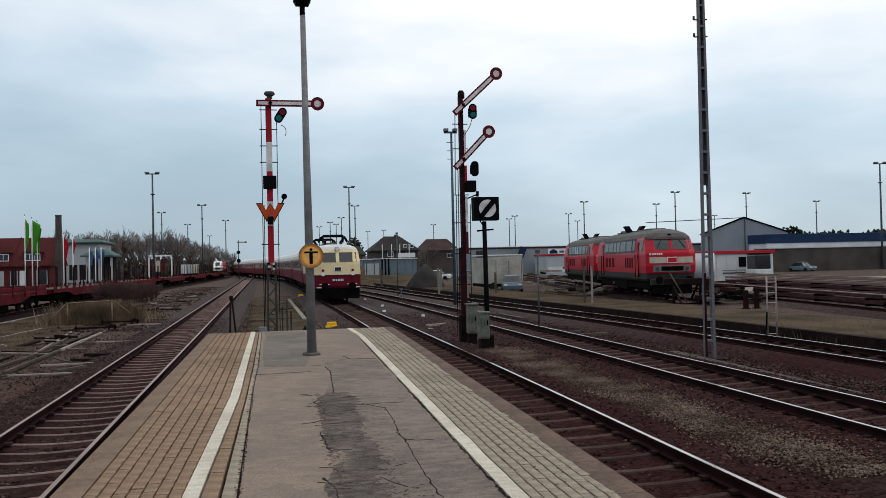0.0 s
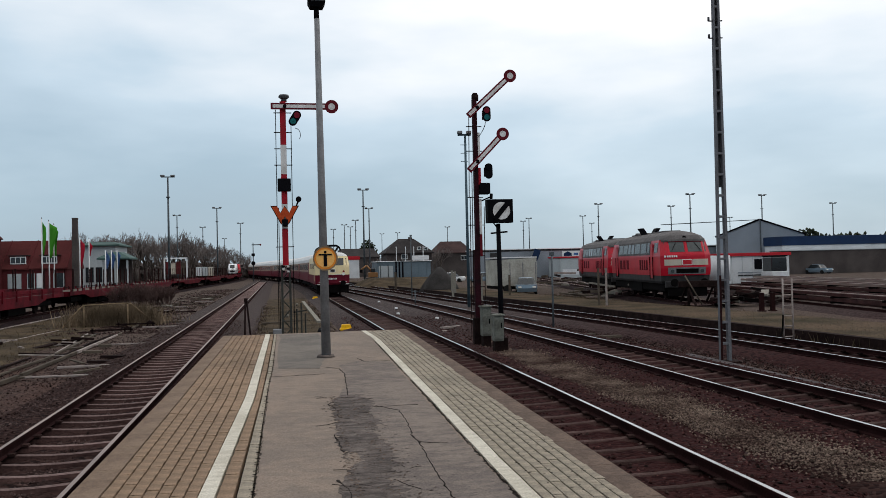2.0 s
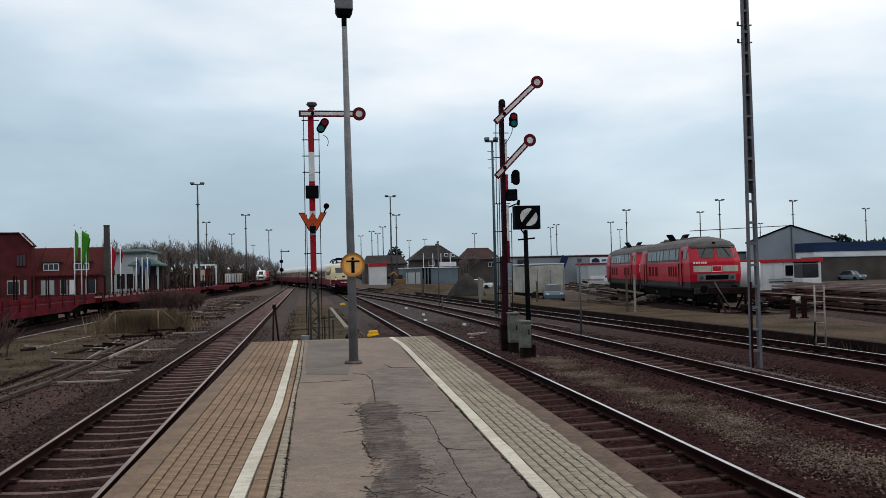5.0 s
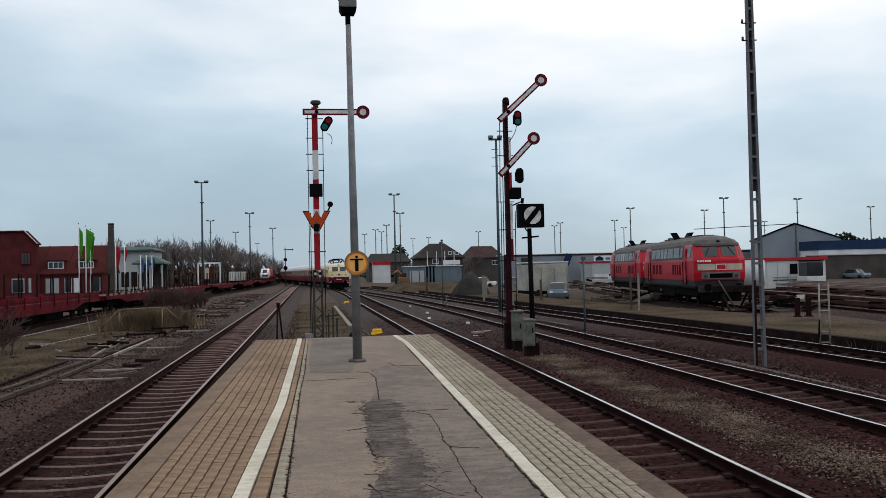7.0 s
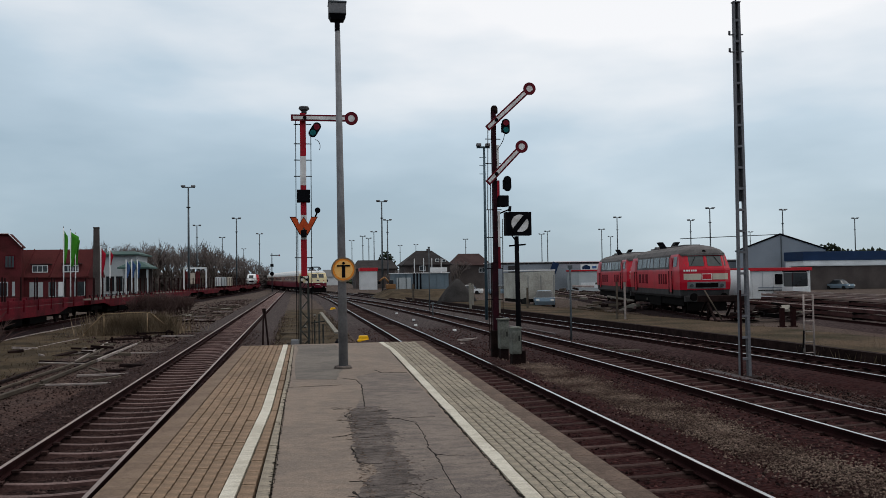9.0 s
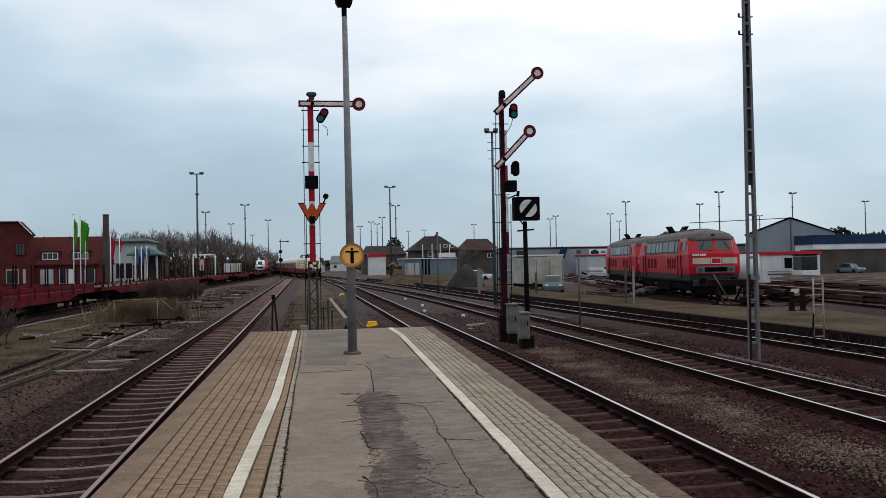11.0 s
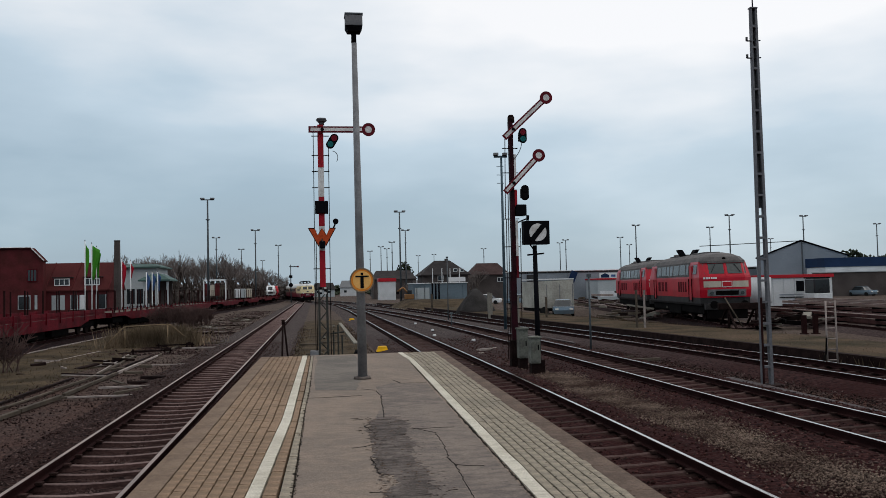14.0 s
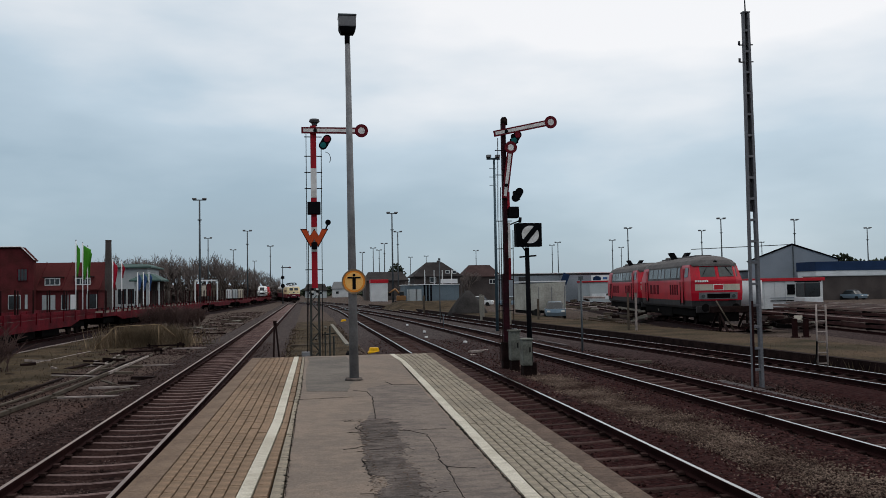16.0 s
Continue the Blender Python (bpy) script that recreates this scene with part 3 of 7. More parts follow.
track("track_6", "dull siding that ends at a buffer stop", [(23.04 + LOCO_TILT * (y - 44), y) for y in range(45, 190, 12)], "ballast", False)
for k, (xa, name) in enumerate(((28.4, "track_7"), (33.0, "track_8"), (37.6, "track_9"), (43.0, "track_10"))):
    track(name, "rust-brown siding in the yard", [(xa + 0.17 * (y - 42), y) for y in range(8, 180, 12)], "ballast_rusty", False)


def yard_kerb():
    root = thing("kerb", "low dark stone kerb that retains the grassy yard", "kerb", kind="structure")
    line = spline([(x + 2.75, y) for x, y in THIRD_LINE if y <= 150], 2.5)
    ob = new("kerb_wall", ribbon_mesh("kerb_wall", line, [(-0.15, -0.4), (0.15, -0.4), (0.15, 0.02), (-0.13, 0.02)], True, [M["rusty_dark"]]))
    ob.parent = root
    ground_line = spline([(x + 2.9, y) for x, y in THIRD_LINE if y <= 150], 2.5)
    root2 = thing("yard_ground", "thin winter grass and bare earth of the yard", "ground", kind="structure")
    cols = [0, 1.5, 3, 4.6, 6]
    co = [(x + c, y, (-0.03 if c < 5 else -0.3) + 0.06 * noise.noise((x * 0.5 + c, y * 0.4, 2))) for x, y in ground_line for c in cols]
    n = len(cols)
    faces = [(k * n + i, k * n + i + 1, (k + 1) * n + i + 1, (k + 1) * n + i) for k in range(len(ground_line) - 1) for i in range(n - 1)]
    me = bpy.data.meshes.new("grass_strip")
    me.from_pydata(co, [], faces)
    me.materials.append(M["yard_grass"])
    ob = new("grass_strip", me)
    ob.parent = root2


yard_kerb()

PLAT_END = 22.9
edge_l = lambda y: -1.62 + 0.0118 * (y - 6)
edge_r = lambda y: 2.68 + 0.0357 * (y - 6)
line_l = lambda y: float(np.interp(y, (2, 6.7, 11.7, 22.4), (-0.72, -0.63, -0.47, -0.37)))
line_r = lambda y: float(np.interp(y, (2, 6.2, 7.8, 15.7, 20.5, 22.9), (1.62, 1.70, 1.75, 2.0, 2.14, 2.1)))
asph_l = lambda y: float(np.interp(y, (2, 6.7, 9.5, 12.3, 15.0, 21.7), (-0.24, -0.22, -0.2, -0.18, -0.13, -0.09)))


def strip(name, xa, xb, z0, z1, material, parent, ya=-8.0, yb=PLAT_END, step=0.8):
    ys = np.arange(ya, yb + step * 0.5, step)
    ys[-1] = yb
    bm = bmesh.new()
    loops(bm, [[(xa(y), y, z0), (xb(y), y, z0), (xb(y), y, z1), (xa(y), y, z1)] for y in ys])
    bmesh.ops.recalc_face_normals(bm, faces=bm.faces[:])
    return part(name, bm, material, parent)


platform = thing("platform", "worn station platform of asphalt between two paver strips", "platform", kind="structure")
strip("platform_body", lambda y: edge_l(y) + 0.12, lambda y: edge_r(y) - 0.12, -0.4, 0.70, M["joint"], platform)
strip("asphalt_surface", lambda y: asph_l(y), lambda y: line_r(y) - 0.005, 0.702, 0.757, M["asphalt"], platform)
strip("white_line", lambda y: line_l(y), lambda y: line_l(y) + 0.12 + 0.006 * noise.noise((y * 1.7, 0, 0)), 0.703, 0.764, M["white_line"], platform, step=0.35)
strip("white_line", lambda y: line_r(y) + 0.01 * noise.noise((y * 0.9, 5, 0)), lambda y: line_r(y) + 0.125 + 0.01 * noise.noise((y * 1.3, 9, 0)), 0.703, 0.764, M["white_line"], platform, step=0.35)
# end wall ramp lip
part("end_stone", B(edge_l(22.9), edge_r(22.9), PLAT_END, PLAT_END + 0.14, -0.35, 0.752, 0.02), M["edge"], platform)


def blotch(name, pts, z, thick, material, parent, rough=0.05):
    """A flat irregular patch with a ragged outline."""
    out = []
    for k, (a, b) in enumerate(zip(pts, pts[1:] + pts[:1])):
        for u in (0, 0.2, 0.4, 0.6, 0.8):
            p = Vector(a).lerp(Vector(b), u)
            out.append((p.x + rough * noise.noise((p.x * 5, p.y * 5, k)), p.y + 2.5 * rough * noise.noise((p.x * 5, p.y * 5, k + 40)), z))
    bm = bmesh.new()
    f = bm.faces.new([bm.verts.new(p) for p in out])
    r = bmesh.ops.extrude_face_region(bm, geom=[f])
    for v in r["geom"]:
        if isinstance(v, bmesh.types.BMVert):
            v.co.z += thick
    bmesh.ops.recalc_face_normals(bm, faces=bm.faces[:])
    return part(name, bm, material, parent)


def crack(pts, w, parent):
    """A jagged dark crack, a thin strip that lies on the asphalt."""
    ps = []
    for a, b in zip(pts, pts[1:]):
        n = max(2, int((Vector(b) - Vector(a)).length / 0.05))
        for u in range(n):
            p = Vector(a).lerp(Vector(b), u / n)
            ps.append((p.x + 0.022 * noise.noise((p.x * 9, p.y * 9, 7)) + 0.012 * noise.noise((p.x * 30, p.y * 30, 9)), p.y + 0.04 * noise.noise((p.x * 9, p.y * 7, 17))))
    line = np.array(ps)
    t = np.gradient(line, axis=0)
    t /= np.linalg.norm(t, axis=1)[:, None] + 1e-9
    bm = bmesh.new()
    rings = []
    for (x, y), (tx, ty) in zip(line, t):
        ww = w * (0.3 + 1.4 * abs(noise.noise((x * 8, y * 8, 3))))
        rings.append([(x - ty * ww, y + tx * ww, 0.758), (x + ty * ww, y - tx * ww, 0.758), (x, y, 0.7625)])
    loops(bm, rings)
    bmesh.ops.recalc_face_normals(bm, faces=bm.faces[:])
    return part("crack", bm, M["crack"], parent)


def turf(name, label, x_of, ya, yb, cols, z, step=1.2):
    """A thin sheet of winter turf with a ragged border, lying on the earth."""
    ys = np.arange(ya, yb + 0.1, step)
    co, fa = [], []
    for k, y in enumerate(ys):
        a, b = x_of(y)
        for i in range(cols):
            u = i / (cols - 1)
            edge = 0.35 if i in (0, cols - 1) or k in (0, len(ys) - 1) else 0.1
            x = a + (b - a) * u + edge * noise.noise((u * 3, y * 0.8, 1))
            zz = z + 0.035 * noise.noise((x * 0.9, y * 0.9, 4)) - (0.06 if i in (0, cols - 1) or k in (0, len(ys) - 1) else 0)
            co.append((x, y + edge * noise.noise((x, y, 8)), zz))
    for k in range(len(ys) - 1):
        fa += [(k * cols + i, k * cols + i + 1, (k + 1) * cols + i + 1, (k + 1) * cols + i) for i in range(cols - 1)]
    me = bpy.data.meshes.new(name)
    me.from_pydata(co, [], fa)
    me.materials.append(M["turf"])
    tagged(new(name, me), label, "turf", kind="structure")


turf("turf_verge", "thin olive-brown winter turf beside the wagons", lambda y: (-13.9, -8.0), 24, 62, 9, -0.235)
turf("turf_strip", "thin olive-brown turf between the diverging tracks", lambda y: (-1.0, 2.2), 24, 78, 7, -0.225)


for y in range(8):
    # pale concrete covers of a cable trough beside the rail
    root = thing("trough_cover", "pale concrete cover of a cable trough beside the rail", "cable trough", "trough covers", m=pose(10.72 + 0.03 * y, 14.2 + 1.02 * y, -0.26, 0, 0, -2))
    part("slab", B(-0.17, 0.17, 0, 1.0, 0, 0.1, 0.012), M["worn_concrete"], root)
    part("lifting_slot", B(-0.03, 0.03, 0.46, 0.54, 0.098, 0.104), M["sig_black"], root)
tagged(blotch("gravel_patch", [(11.28, 51.57), (12.72, 47.75), (12.35, 38.68), (11.4, 37.91), (11.35, 43.18), (10.49, 47.23)], -0.2, 0.012, M["worn_concrete"], None, 0.12), "pale worn paving between the tracks", "paving", kind="structure")


def service_road():
    bm = bx(bmesh.new(), 44, 150, 0, 9, -0.4, -0.16, Matrix.Translation((0, 72, 0)))
    tagged(part("road", bm, M["concrete"], None), "pale concrete service road across the yard", "road", kind="structure")


service_road()

# ---- platform furniture and signals ----


def ragged_patch():
    """The broken stretch of asphalt: a strip whose two borders fray in short tongues across the way."""
    bm = bmesh.new()
    rings = []
    for y in np.arange(5.6, 11.62, 0.035):
        a = float(np.interp(y, (5.6, 6.8, 7.35, 7.75, 7.98, 8.07, 8.7, 9.6, 10.6, 11.3, 11.6), (0.44, 0.43, 0.56, 0.7, 0.7, 0.53, 0.54, 0.58, 0.6, 0.66, 0.78)))
        b = float(np.interp(y, (5.6, 6.9, 7.6, 8.3, 8.8, 9.5, 10.1, 11.0, 11.6), (0.92, 0.86, 0.98, 1.0, 0.92, 1.04, 1.0, 1.12, 1.0)))
        a += 0.07 * noise.noise((0, y * 7, 1)) + 0.05 * noise.noise((0, y * 19, 2))
        b += 0.11 * noise.noise((5, y * 6, 3)) + 0.08 * noise.noise((5, y * 17, 4))
        rings.append([(a, y, 0.757), (b, y, 0.757), (b, y, 0.76), (a, y, 0.76)])
    loops(bm, rings)
    bmesh.ops.recalc_face_normals(bm, faces=bm.faces[:])
    part("asphalt_patch", bm, M["patch"], platform)


ragged_patch()
blotch("asphalt_patch", [(0.62, 4.0), (0.66, 7.0), (0.7, 9.5), (0.72, 11.4), (0.93, 12.8), (0.98, 13.9), (1.0, 15.2), (1.38, 15.7), (1.92, 15.4), (1.78, 10.5), (1.68, 7.0), (1.61, 4.0)], 0.757, 0.0012, M["asphalt_worn"], platform, 0.03)
blotch("asphalt_patch", [(-0.03, 15.0), (0.63, 14.8), (0.8, 16.2), (1.0, 18.5), (0.98, 22.5), (-0.03, 22.6)], 0.757, 0.0025, M["damp"], platform, 0.09)
for pts, w in (([(0.96, 14.66), (0.99, 13.86), (0.94, 12.84), (0.86, 11.5)], 0.012), ([(1.13, 10.6), (1.35, 10.16), (1.34, 9.4), (1.28, 8.61), (1.28, 7.93), (1.24, 7.25), (1.23, 6.67), (1.2, 5.6)], 0.009),
               ([(1.40, 16.1), (1.47, 15.56), (1.97, 15.48)], 0.02), ([(1.05, 10.5), (1.68, 10.5)], 0.009), ([(1.28, 8.29), (1.6, 8.17)], 0.009), ([(0.74, 14.9), (0.97, 14.62)], 0.01),
               ([(0.57, 10.9), (0.66, 10.3), (0.62, 9.9), (0.8, 9.75)], 0.012), ([(0.52, 8.9), (0.55, 8.05), (0.8, 7.98)], 0.014), ([(0.6, 9.4), (0.78, 9.3)], 0.01), ([(0.42, 7.0), (0.5, 6.7), (0.48, 6.2)], 0.014),
               ([(0.82, 7.2), (1.0, 7.1)], 0.008), ([(0.55, 10.0), (0.85, 9.92)], 0.01), ([(0.86, 6.9), (1.05, 6.5)], 0.008), ([(-0.27, 13.9), (0.3, 13.95), (0.75, 14.0)], 0.006)):
    crack(pts, w, platform)
crack([(line_r(y) - 0.022, y) for y in np.arange(5.6, 13.2, 0.4)], 0.012, platform)
crack([(line_r(y) - 0.018, y) for y in np.arange(14.0, 20.0, 0.5)], 0.007, platform)
crack([(asph_l(y) + 0.004, y) for y in np.arange(5.6, 13.0, 0.5)], 0.004, platform)
rng = random.Random(21)
for k in range(20):
    # short ragged cracks round the broken patch, mostly across the platform
    y = rng.uniform(5.8, 11.8)
    x = rng.choice((rng.gauss(0.55, 0.07), rng.gauss(0.98, 0.12), rng.uniform(0.45, 1.1)))
    l, a = rng.uniform(0.06, 0.26), rng.gauss(0, 0.16)
    crack([(x - l / 2, y - a * l), (x + l * 0.1, y + rng.uniform(-0.06, 0.06)), (x + l / 2, y + a * l)], rng.uniform(0.004, 0.008), platform)


def scatter_crumbs(label, name, count, place, size, flat, material, seed):
    """Small angular crumbs: broken asphalt, grit and moss lying on the platform."""
    rng = np.random.default_rng(seed)
    shape = np.array([(1, 0, 0), (-1, 0, 0), (0, 1, 0), (0, -1, 0), (0, 0, 1), (0, 0, -0.2)], float)
    tri = np.array([(0, 2, 4), (2, 1, 4), (1, 3, 4), (3, 0, 4), (2, 0, 5), (1, 2, 5), (3, 1, 5), (0, 3, 5)])
    co = []
    for k in range(count):
        x, y = place(rng)
        sz = size * rng.uniform(0.4, 1.5)
        co.append(shape * rng.uniform(0.5, 1.3, (6, 1)) * (sz * 1.7, sz, sz * flat) + (x, y, 0.7605))
    me = bpy.data.meshes.new(name)
    me.from_pydata(np.concatenate(co).tolist(), [], np.concatenate([tri + 6 * k for k in range(count)]).tolist())
    me.materials.append(M[material])
    tagged(new(name, me), label, "debris", kind="stuff")


def on_patch(r):
    y = 6.0 + 5.6 * r.uniform() ** 1.2
    return r.choice((r.normal(0.64 - 0.02 * (11 - y), 0.035), r.uniform(0.5, 1.0), r.normal(0.93, 0.1))), y


def in_joints(r):
    y = r.uniform(6, 22.5)
    a, b = line_r(y) + 0.135, edge_r(y) - 0.215
    return a + (b - a) * round(r.uniform(0.5, 7.4)) / 7 + r.normal(0, 0.012), y


scatter_crumbs("dark crumbs of broken asphalt on the worn patch", "asphalt_crumbs", 750, on_patch, 0.009, 0.5, "patch", 3)
scatter_crumbs("brown grit on the broken asphalt", "grit", 500, on_patch, 0.008, 0.6, "edge", 4)
scatter_crumbs("dark moss and dirt in the paver joints", "moss", 500, in_joints, 0.009, 0.4, "crack", 5)
scatter_crumbs("dirt and leaf crumbs along the asphalt's edge", "moss", 260, lambda r: (lambda y: (asph_l(y) - 0.01 + r.normal(0, 0.012), y))(6 + 12 * r.uniform() ** 1.3), 0.009, 0.5, "crack", 6)
scatter_crumbs("dirt along the white line's broken edge", "moss", 420, lambda r: (lambda y: (line_r(y) - 0.02 + r.normal(0, 0.008), y))(6 + 14 * r.uniform() ** 1.3), 0.010, 0.5, "crack", 7)
scatter_crumbs("dark specks of dirt on the tan pavers", "moss", 130, lambda r: (lambda y: (r.uniform(edge_l(y) + 0.1, asph_l(y)), y))(6 + 14 * r.uniform() ** 1.3), 0.008, 0.3, "edge", 8)


def platform_lamp():
    root = thing("street_lamp", "tall grey galvanised lamp post on the platform", "lamp post", m=pose(0.84, 16.58, 0.757))
    part("base_collar", R((0, 0, 0), (0, 0, 0.05), 0.17, 0.15, 20), M["patch"], root)
    part("pole", R((0.01, 0, 0), (-0.035, 0, 6.42), 0.09, 0.05, 22), M["galv"], root)
    part("spigot", R((-0.04, 0, 6.42), (-0.04, 0, 6.63), 0.05, 0.05, 12), M["sig_black"], root)
    bm = bmesh.new()
    loops(bm, [[(-0.04 + sx * w, sy * w, z) for sx, sy in ((-1, -1), (1, -1), (1, 1), (-1, 1))] for w, z in ((0.12, 6.62), (0.165, 6.72))])
    part("lamp_socket", bm, M["sig_black"], root)
    part("lamp_head", B(-0.205, 0.125, -0.165, 0.165, 6.72, 6.93, 0.02), M["galv"], root, "frosted box lamp head with a dark rim")
    part("lamp_lid", B(-0.215, 0.135, -0.175, 0.175, 6.93, 6.965, 0.01), M["pole_dark"], root)
    return root


platform_lamp()


def round_sign():
    root = thing("round_sign", "round orange sign with a black T mark on the lamp post", "sign", m=pose(0.862, 16.44, 2.62))
    part("plate", disc(bmesh.new(), (0, 0), 0.225, -0.015, 0.0, 36), M["sign_orange"], root)
    part("rim", disc(bmesh.new(), (0, 0), 0.232, -0.022, 0.004, 36, 0.205), M["ochre"], root)
    part("inner_plate", disc(bmesh.new(), (0, 0), 0.172, -0.02, -0.012, 36), M["sign_yellow"], root)
    part("bar", B(-0.125, 0.125, -0.026, -0.018, 0.055, 0.085), M["sig_black"], root)
    part("bar", B(-0.032, 0.032, -0.027, -0.018, -0.15, 0.075), M["sig_black"], root)
    part("dot", disc(bmesh.new(), (0, 0.118), 0.026, -0.026, -0.018, 14), M["sig_black"], root)
    part("clamp", B(-0.13, 0.13, 0.0, 0.03, -0.03, 0.03), M["galv"], root)
    return root


round_sign()


def lattice_mast(root, name, w0, w1, z0, z1, material, step, bar=0.03):
    """Four angle legs with zigzag bracing, tapering from w0 to w1."""
    legs = []
    for sx in (-1, 1):
        for sy in (-1, 1):
            bm = bmesh.new()
            loops(bm, [[(sx * w + dx, sy * w + dy, z) for dx, dy in ((-bar, -bar), (bar, -bar), (bar, bar), (-bar, bar))] for w, z in ((w0, z0), (w1, z1))])
            legs.append(part("leg", bm, material, root))
    k, z = 0, z0
    bm = bmesh.new()
    while z < z1 - 0.05:
        zn = min(z + step, z1)
        wa, wb = w0 + (w1 - w0) * (z - z0) / (z1 - z0), w0 + (w1 - w0) * (zn - z0) / (z1 - z0)
        s = 1 if k % 2 else -1
        for f in (-1, 1):
            rod(bm, (s * wa, f * wa, z), (-s * wb, f * wb, zn), bar * 0.5, n=5)
            rod(bm, (f * wa, s * wa, z), (f * wb, -s * wb, zn), bar * 0.5, n=5)
        z, k = zn, k + 1
    part("bracing", bm, material, root)


def arm(root, x, z, length, rot):
    """A semaphore arm on its pivot: white strip in a red border, a round end plate and a short tail."""
    a = new("arm")
    a.parent = root
    a.matrix_basis = pose(x, -0.2, z, 0, rot, 0)
    L = length
    part("arm_border", B(-0.42, L - 0.17, -0.012, 0.012, -0.1, 0.1, 0.004), M["arm_red"], a)
    part("arm_face", B(-0.36, L - 0.16, -0.02, 0.014, -0.05, 0.05, 0.003), M["sig_white"], a)
    part("end_ring", disc(bmesh.new(), (L, 0), 0.205, -0.024, 0.014, 30, 0.105), M["arm_red"], a)
    part("end_disc", disc(bmesh.new(), (L, 0), 0.11, -0.021, 0.012, 24), M["sig_white"], a)
    part("pivot", disc(bmesh.new(), (0, 0), 0.055, -0.05, 0.2, 14), M["sig_black"], a)
    return a


def lantern(root, x, z, upper, lower, tilt=0):
    """A signal lamp with two coloured glasses in a spectacle plate."""
    m = pose(x, -0.16, z, 0, tilt, 0)
    s = part("spectacle_plate", plate(bmesh.new(), [(0.13 * math.cos(a), 0.12 * (1 if math.sin(a) > 0 else -1) + 0.13 * math.sin(a)) for a in [2 * math.pi * i / 24 for i in range(24)]], -0.03, 0.0), M["sig_black"], root)
    s.matrix_basis = m
    for dz, mt in ((0.11, upper), (-0.11, lower)):
        part("lens", disc(bmesh.new(), (0, dz), 0.09, -0.045, -0.028, 20), M[mt], s)
    bm = B(-0.1, 0.1, 0.02, 0.26, -0.16, 0.14, 0.02)
    bm.transform(m)
    part("lamp_case", bm, M["sig_black"], root)
    return s


def left_signal():
    root = thing("semaphore_signal", "red and white semaphore signal with level arm, lattice foot", "railway signal", "semaphore signals", m=pose(0.215, 27.0, -0.3))
    lattice_mast(root, "foot", 0.135, 0.115, 0.0, 2.84, M["lattice_green"], 0.3, 0.032)
    for z0, z1, mt in ((2.54, 3.66, "sig_red"), (3.66, 4.41, "sig_white"), (4.41, 5.32, "sig_red"), (5.32, 6.22, "sig_white"), (6.22, 7.55, "sig_red")):
        part("mast_section", B(-0.09, 0.09, -0.1, 0.1, z0 + 0.3, z1 + 0.3 - 0.004), M[mt], root)
    for sx in (-0.07, 0.07):
        for k, (z0, z1) in enumerate(((2.76, 2.84), (2.68, 2.76), (2.6, 2.68))):
            part("mast_mark", B(sx - 0.035, sx + 0.035, -0.215, -0.17, z0 + 0.02, z1 - 0.004), M["sig_white" if (k + (sx > 0)) % 2 else "sig_black"], root)
    part("mast_head", R((0.04, 0, 7.85), (0.04, 0, 7.97), 0.09, 0.07, 16), M["lattice"], root)
    bm = bmesh.new()
    rod(bm, (0.04, 0, 7.93), (0.04, 0, 7.99), 0.1, 0.17, 18)
    rod(bm, (0.04, 0, 7.99), (0.04, 0, 8.06), 0.17, 0.14, 18)
    part("mast_cap", bm, M["lattice"], root)
    arm(root, 0.06, 7.68, 1.42, 0)
    lantern(root, 0.36, 7.32, "glass_red", "glass_green", 32)
    part("lantern_box", B(-0.2, 0.2, -0.2, 0.12, 5.1, 5.48, 0.02), M["sig_black"], root)
    # distant board shaped like a broad W
    w = [(-0.39, 4.62), (-0.22, 4.62), (-0.13, 4.42), (0.0, 4.62), (0.13, 4.42), (0.22, 4.62), (0.39, 4.62), (0.1, 4.1), (0.0, 4.34), (-0.1, 4.1)]
    part("board", plate(bmesh.new(), [(x * 1.0, z) for x, z in w], -0.24, -0.225), M["sig_orange"], root, "orange W-shaped board edged in black")
    part("board_edge", plate(bmesh.new(), [(x * 1.1, (z - 4.4) * 1.12 + 4.4) for x, z in w], -0.222, -0.212), M["sig_black"], root)
    part("board_lamp", B(-0.09, 0.09, -0.3, -0.1, 4.02, 4.24, 0.03), M["sig_black"], root)
    bm = bmesh.new()
    rod(bm, (0.33, -0.2, 4.6), (0.42, -0.2, 4.8), 0.025)
    disc(bm, (0.42, 4.84), 0.085, -0.28, -0.14, 18)
    part("board_counterweight", bm, M["sig_black"], root)
    for x, top in ((-0.24, 7.6), (0.22, 7.2), (-0.2, 4.6)):
        part("wire_rod", R((x, -0.05, 0.2), (x + 0.02, -0.05, top), 0.013, n=6), M["sig_black"], root)
    for z in (3.4, 4.4, 5.9, 6.4, 6.9, 7.5):
        part("rod_guide", R((-0.28, -0.05, z), (0.26, -0.05, z), 0.016, n=6), M["sig_black"], root)
    bm = bmesh.new()
    pts = [(0.36 + 0.16 * math.sin(a), -0.15, 7.02 - 0.2 * (1 - math.cos(a))) for a in [i * 0.28 for i in range(9)]]
    tube(bm, pts, 0.01, 5)
    part("cable", bm, M["sig_black"], root)
    part("drive_box", B(-0.42, -0.16, -0.15, 0.15, 0.3, 0.9, 0.02), M["galv"], root)
    bm = bmesh.new()
    for x in (0.3, 0.44, 0.56):
        rod(bm, (x, 0, 0), (x, 0, 1.55 + 0.2 * math.sin(x * 20)), 0.025, n=6)
    rod(bm, (0.2, 0, 1.4), (0.62, 0, 1.45), 0.025, n=6)
    part("lever_frame", bm, M["lattice_green"], root)
    return root


left_signal()


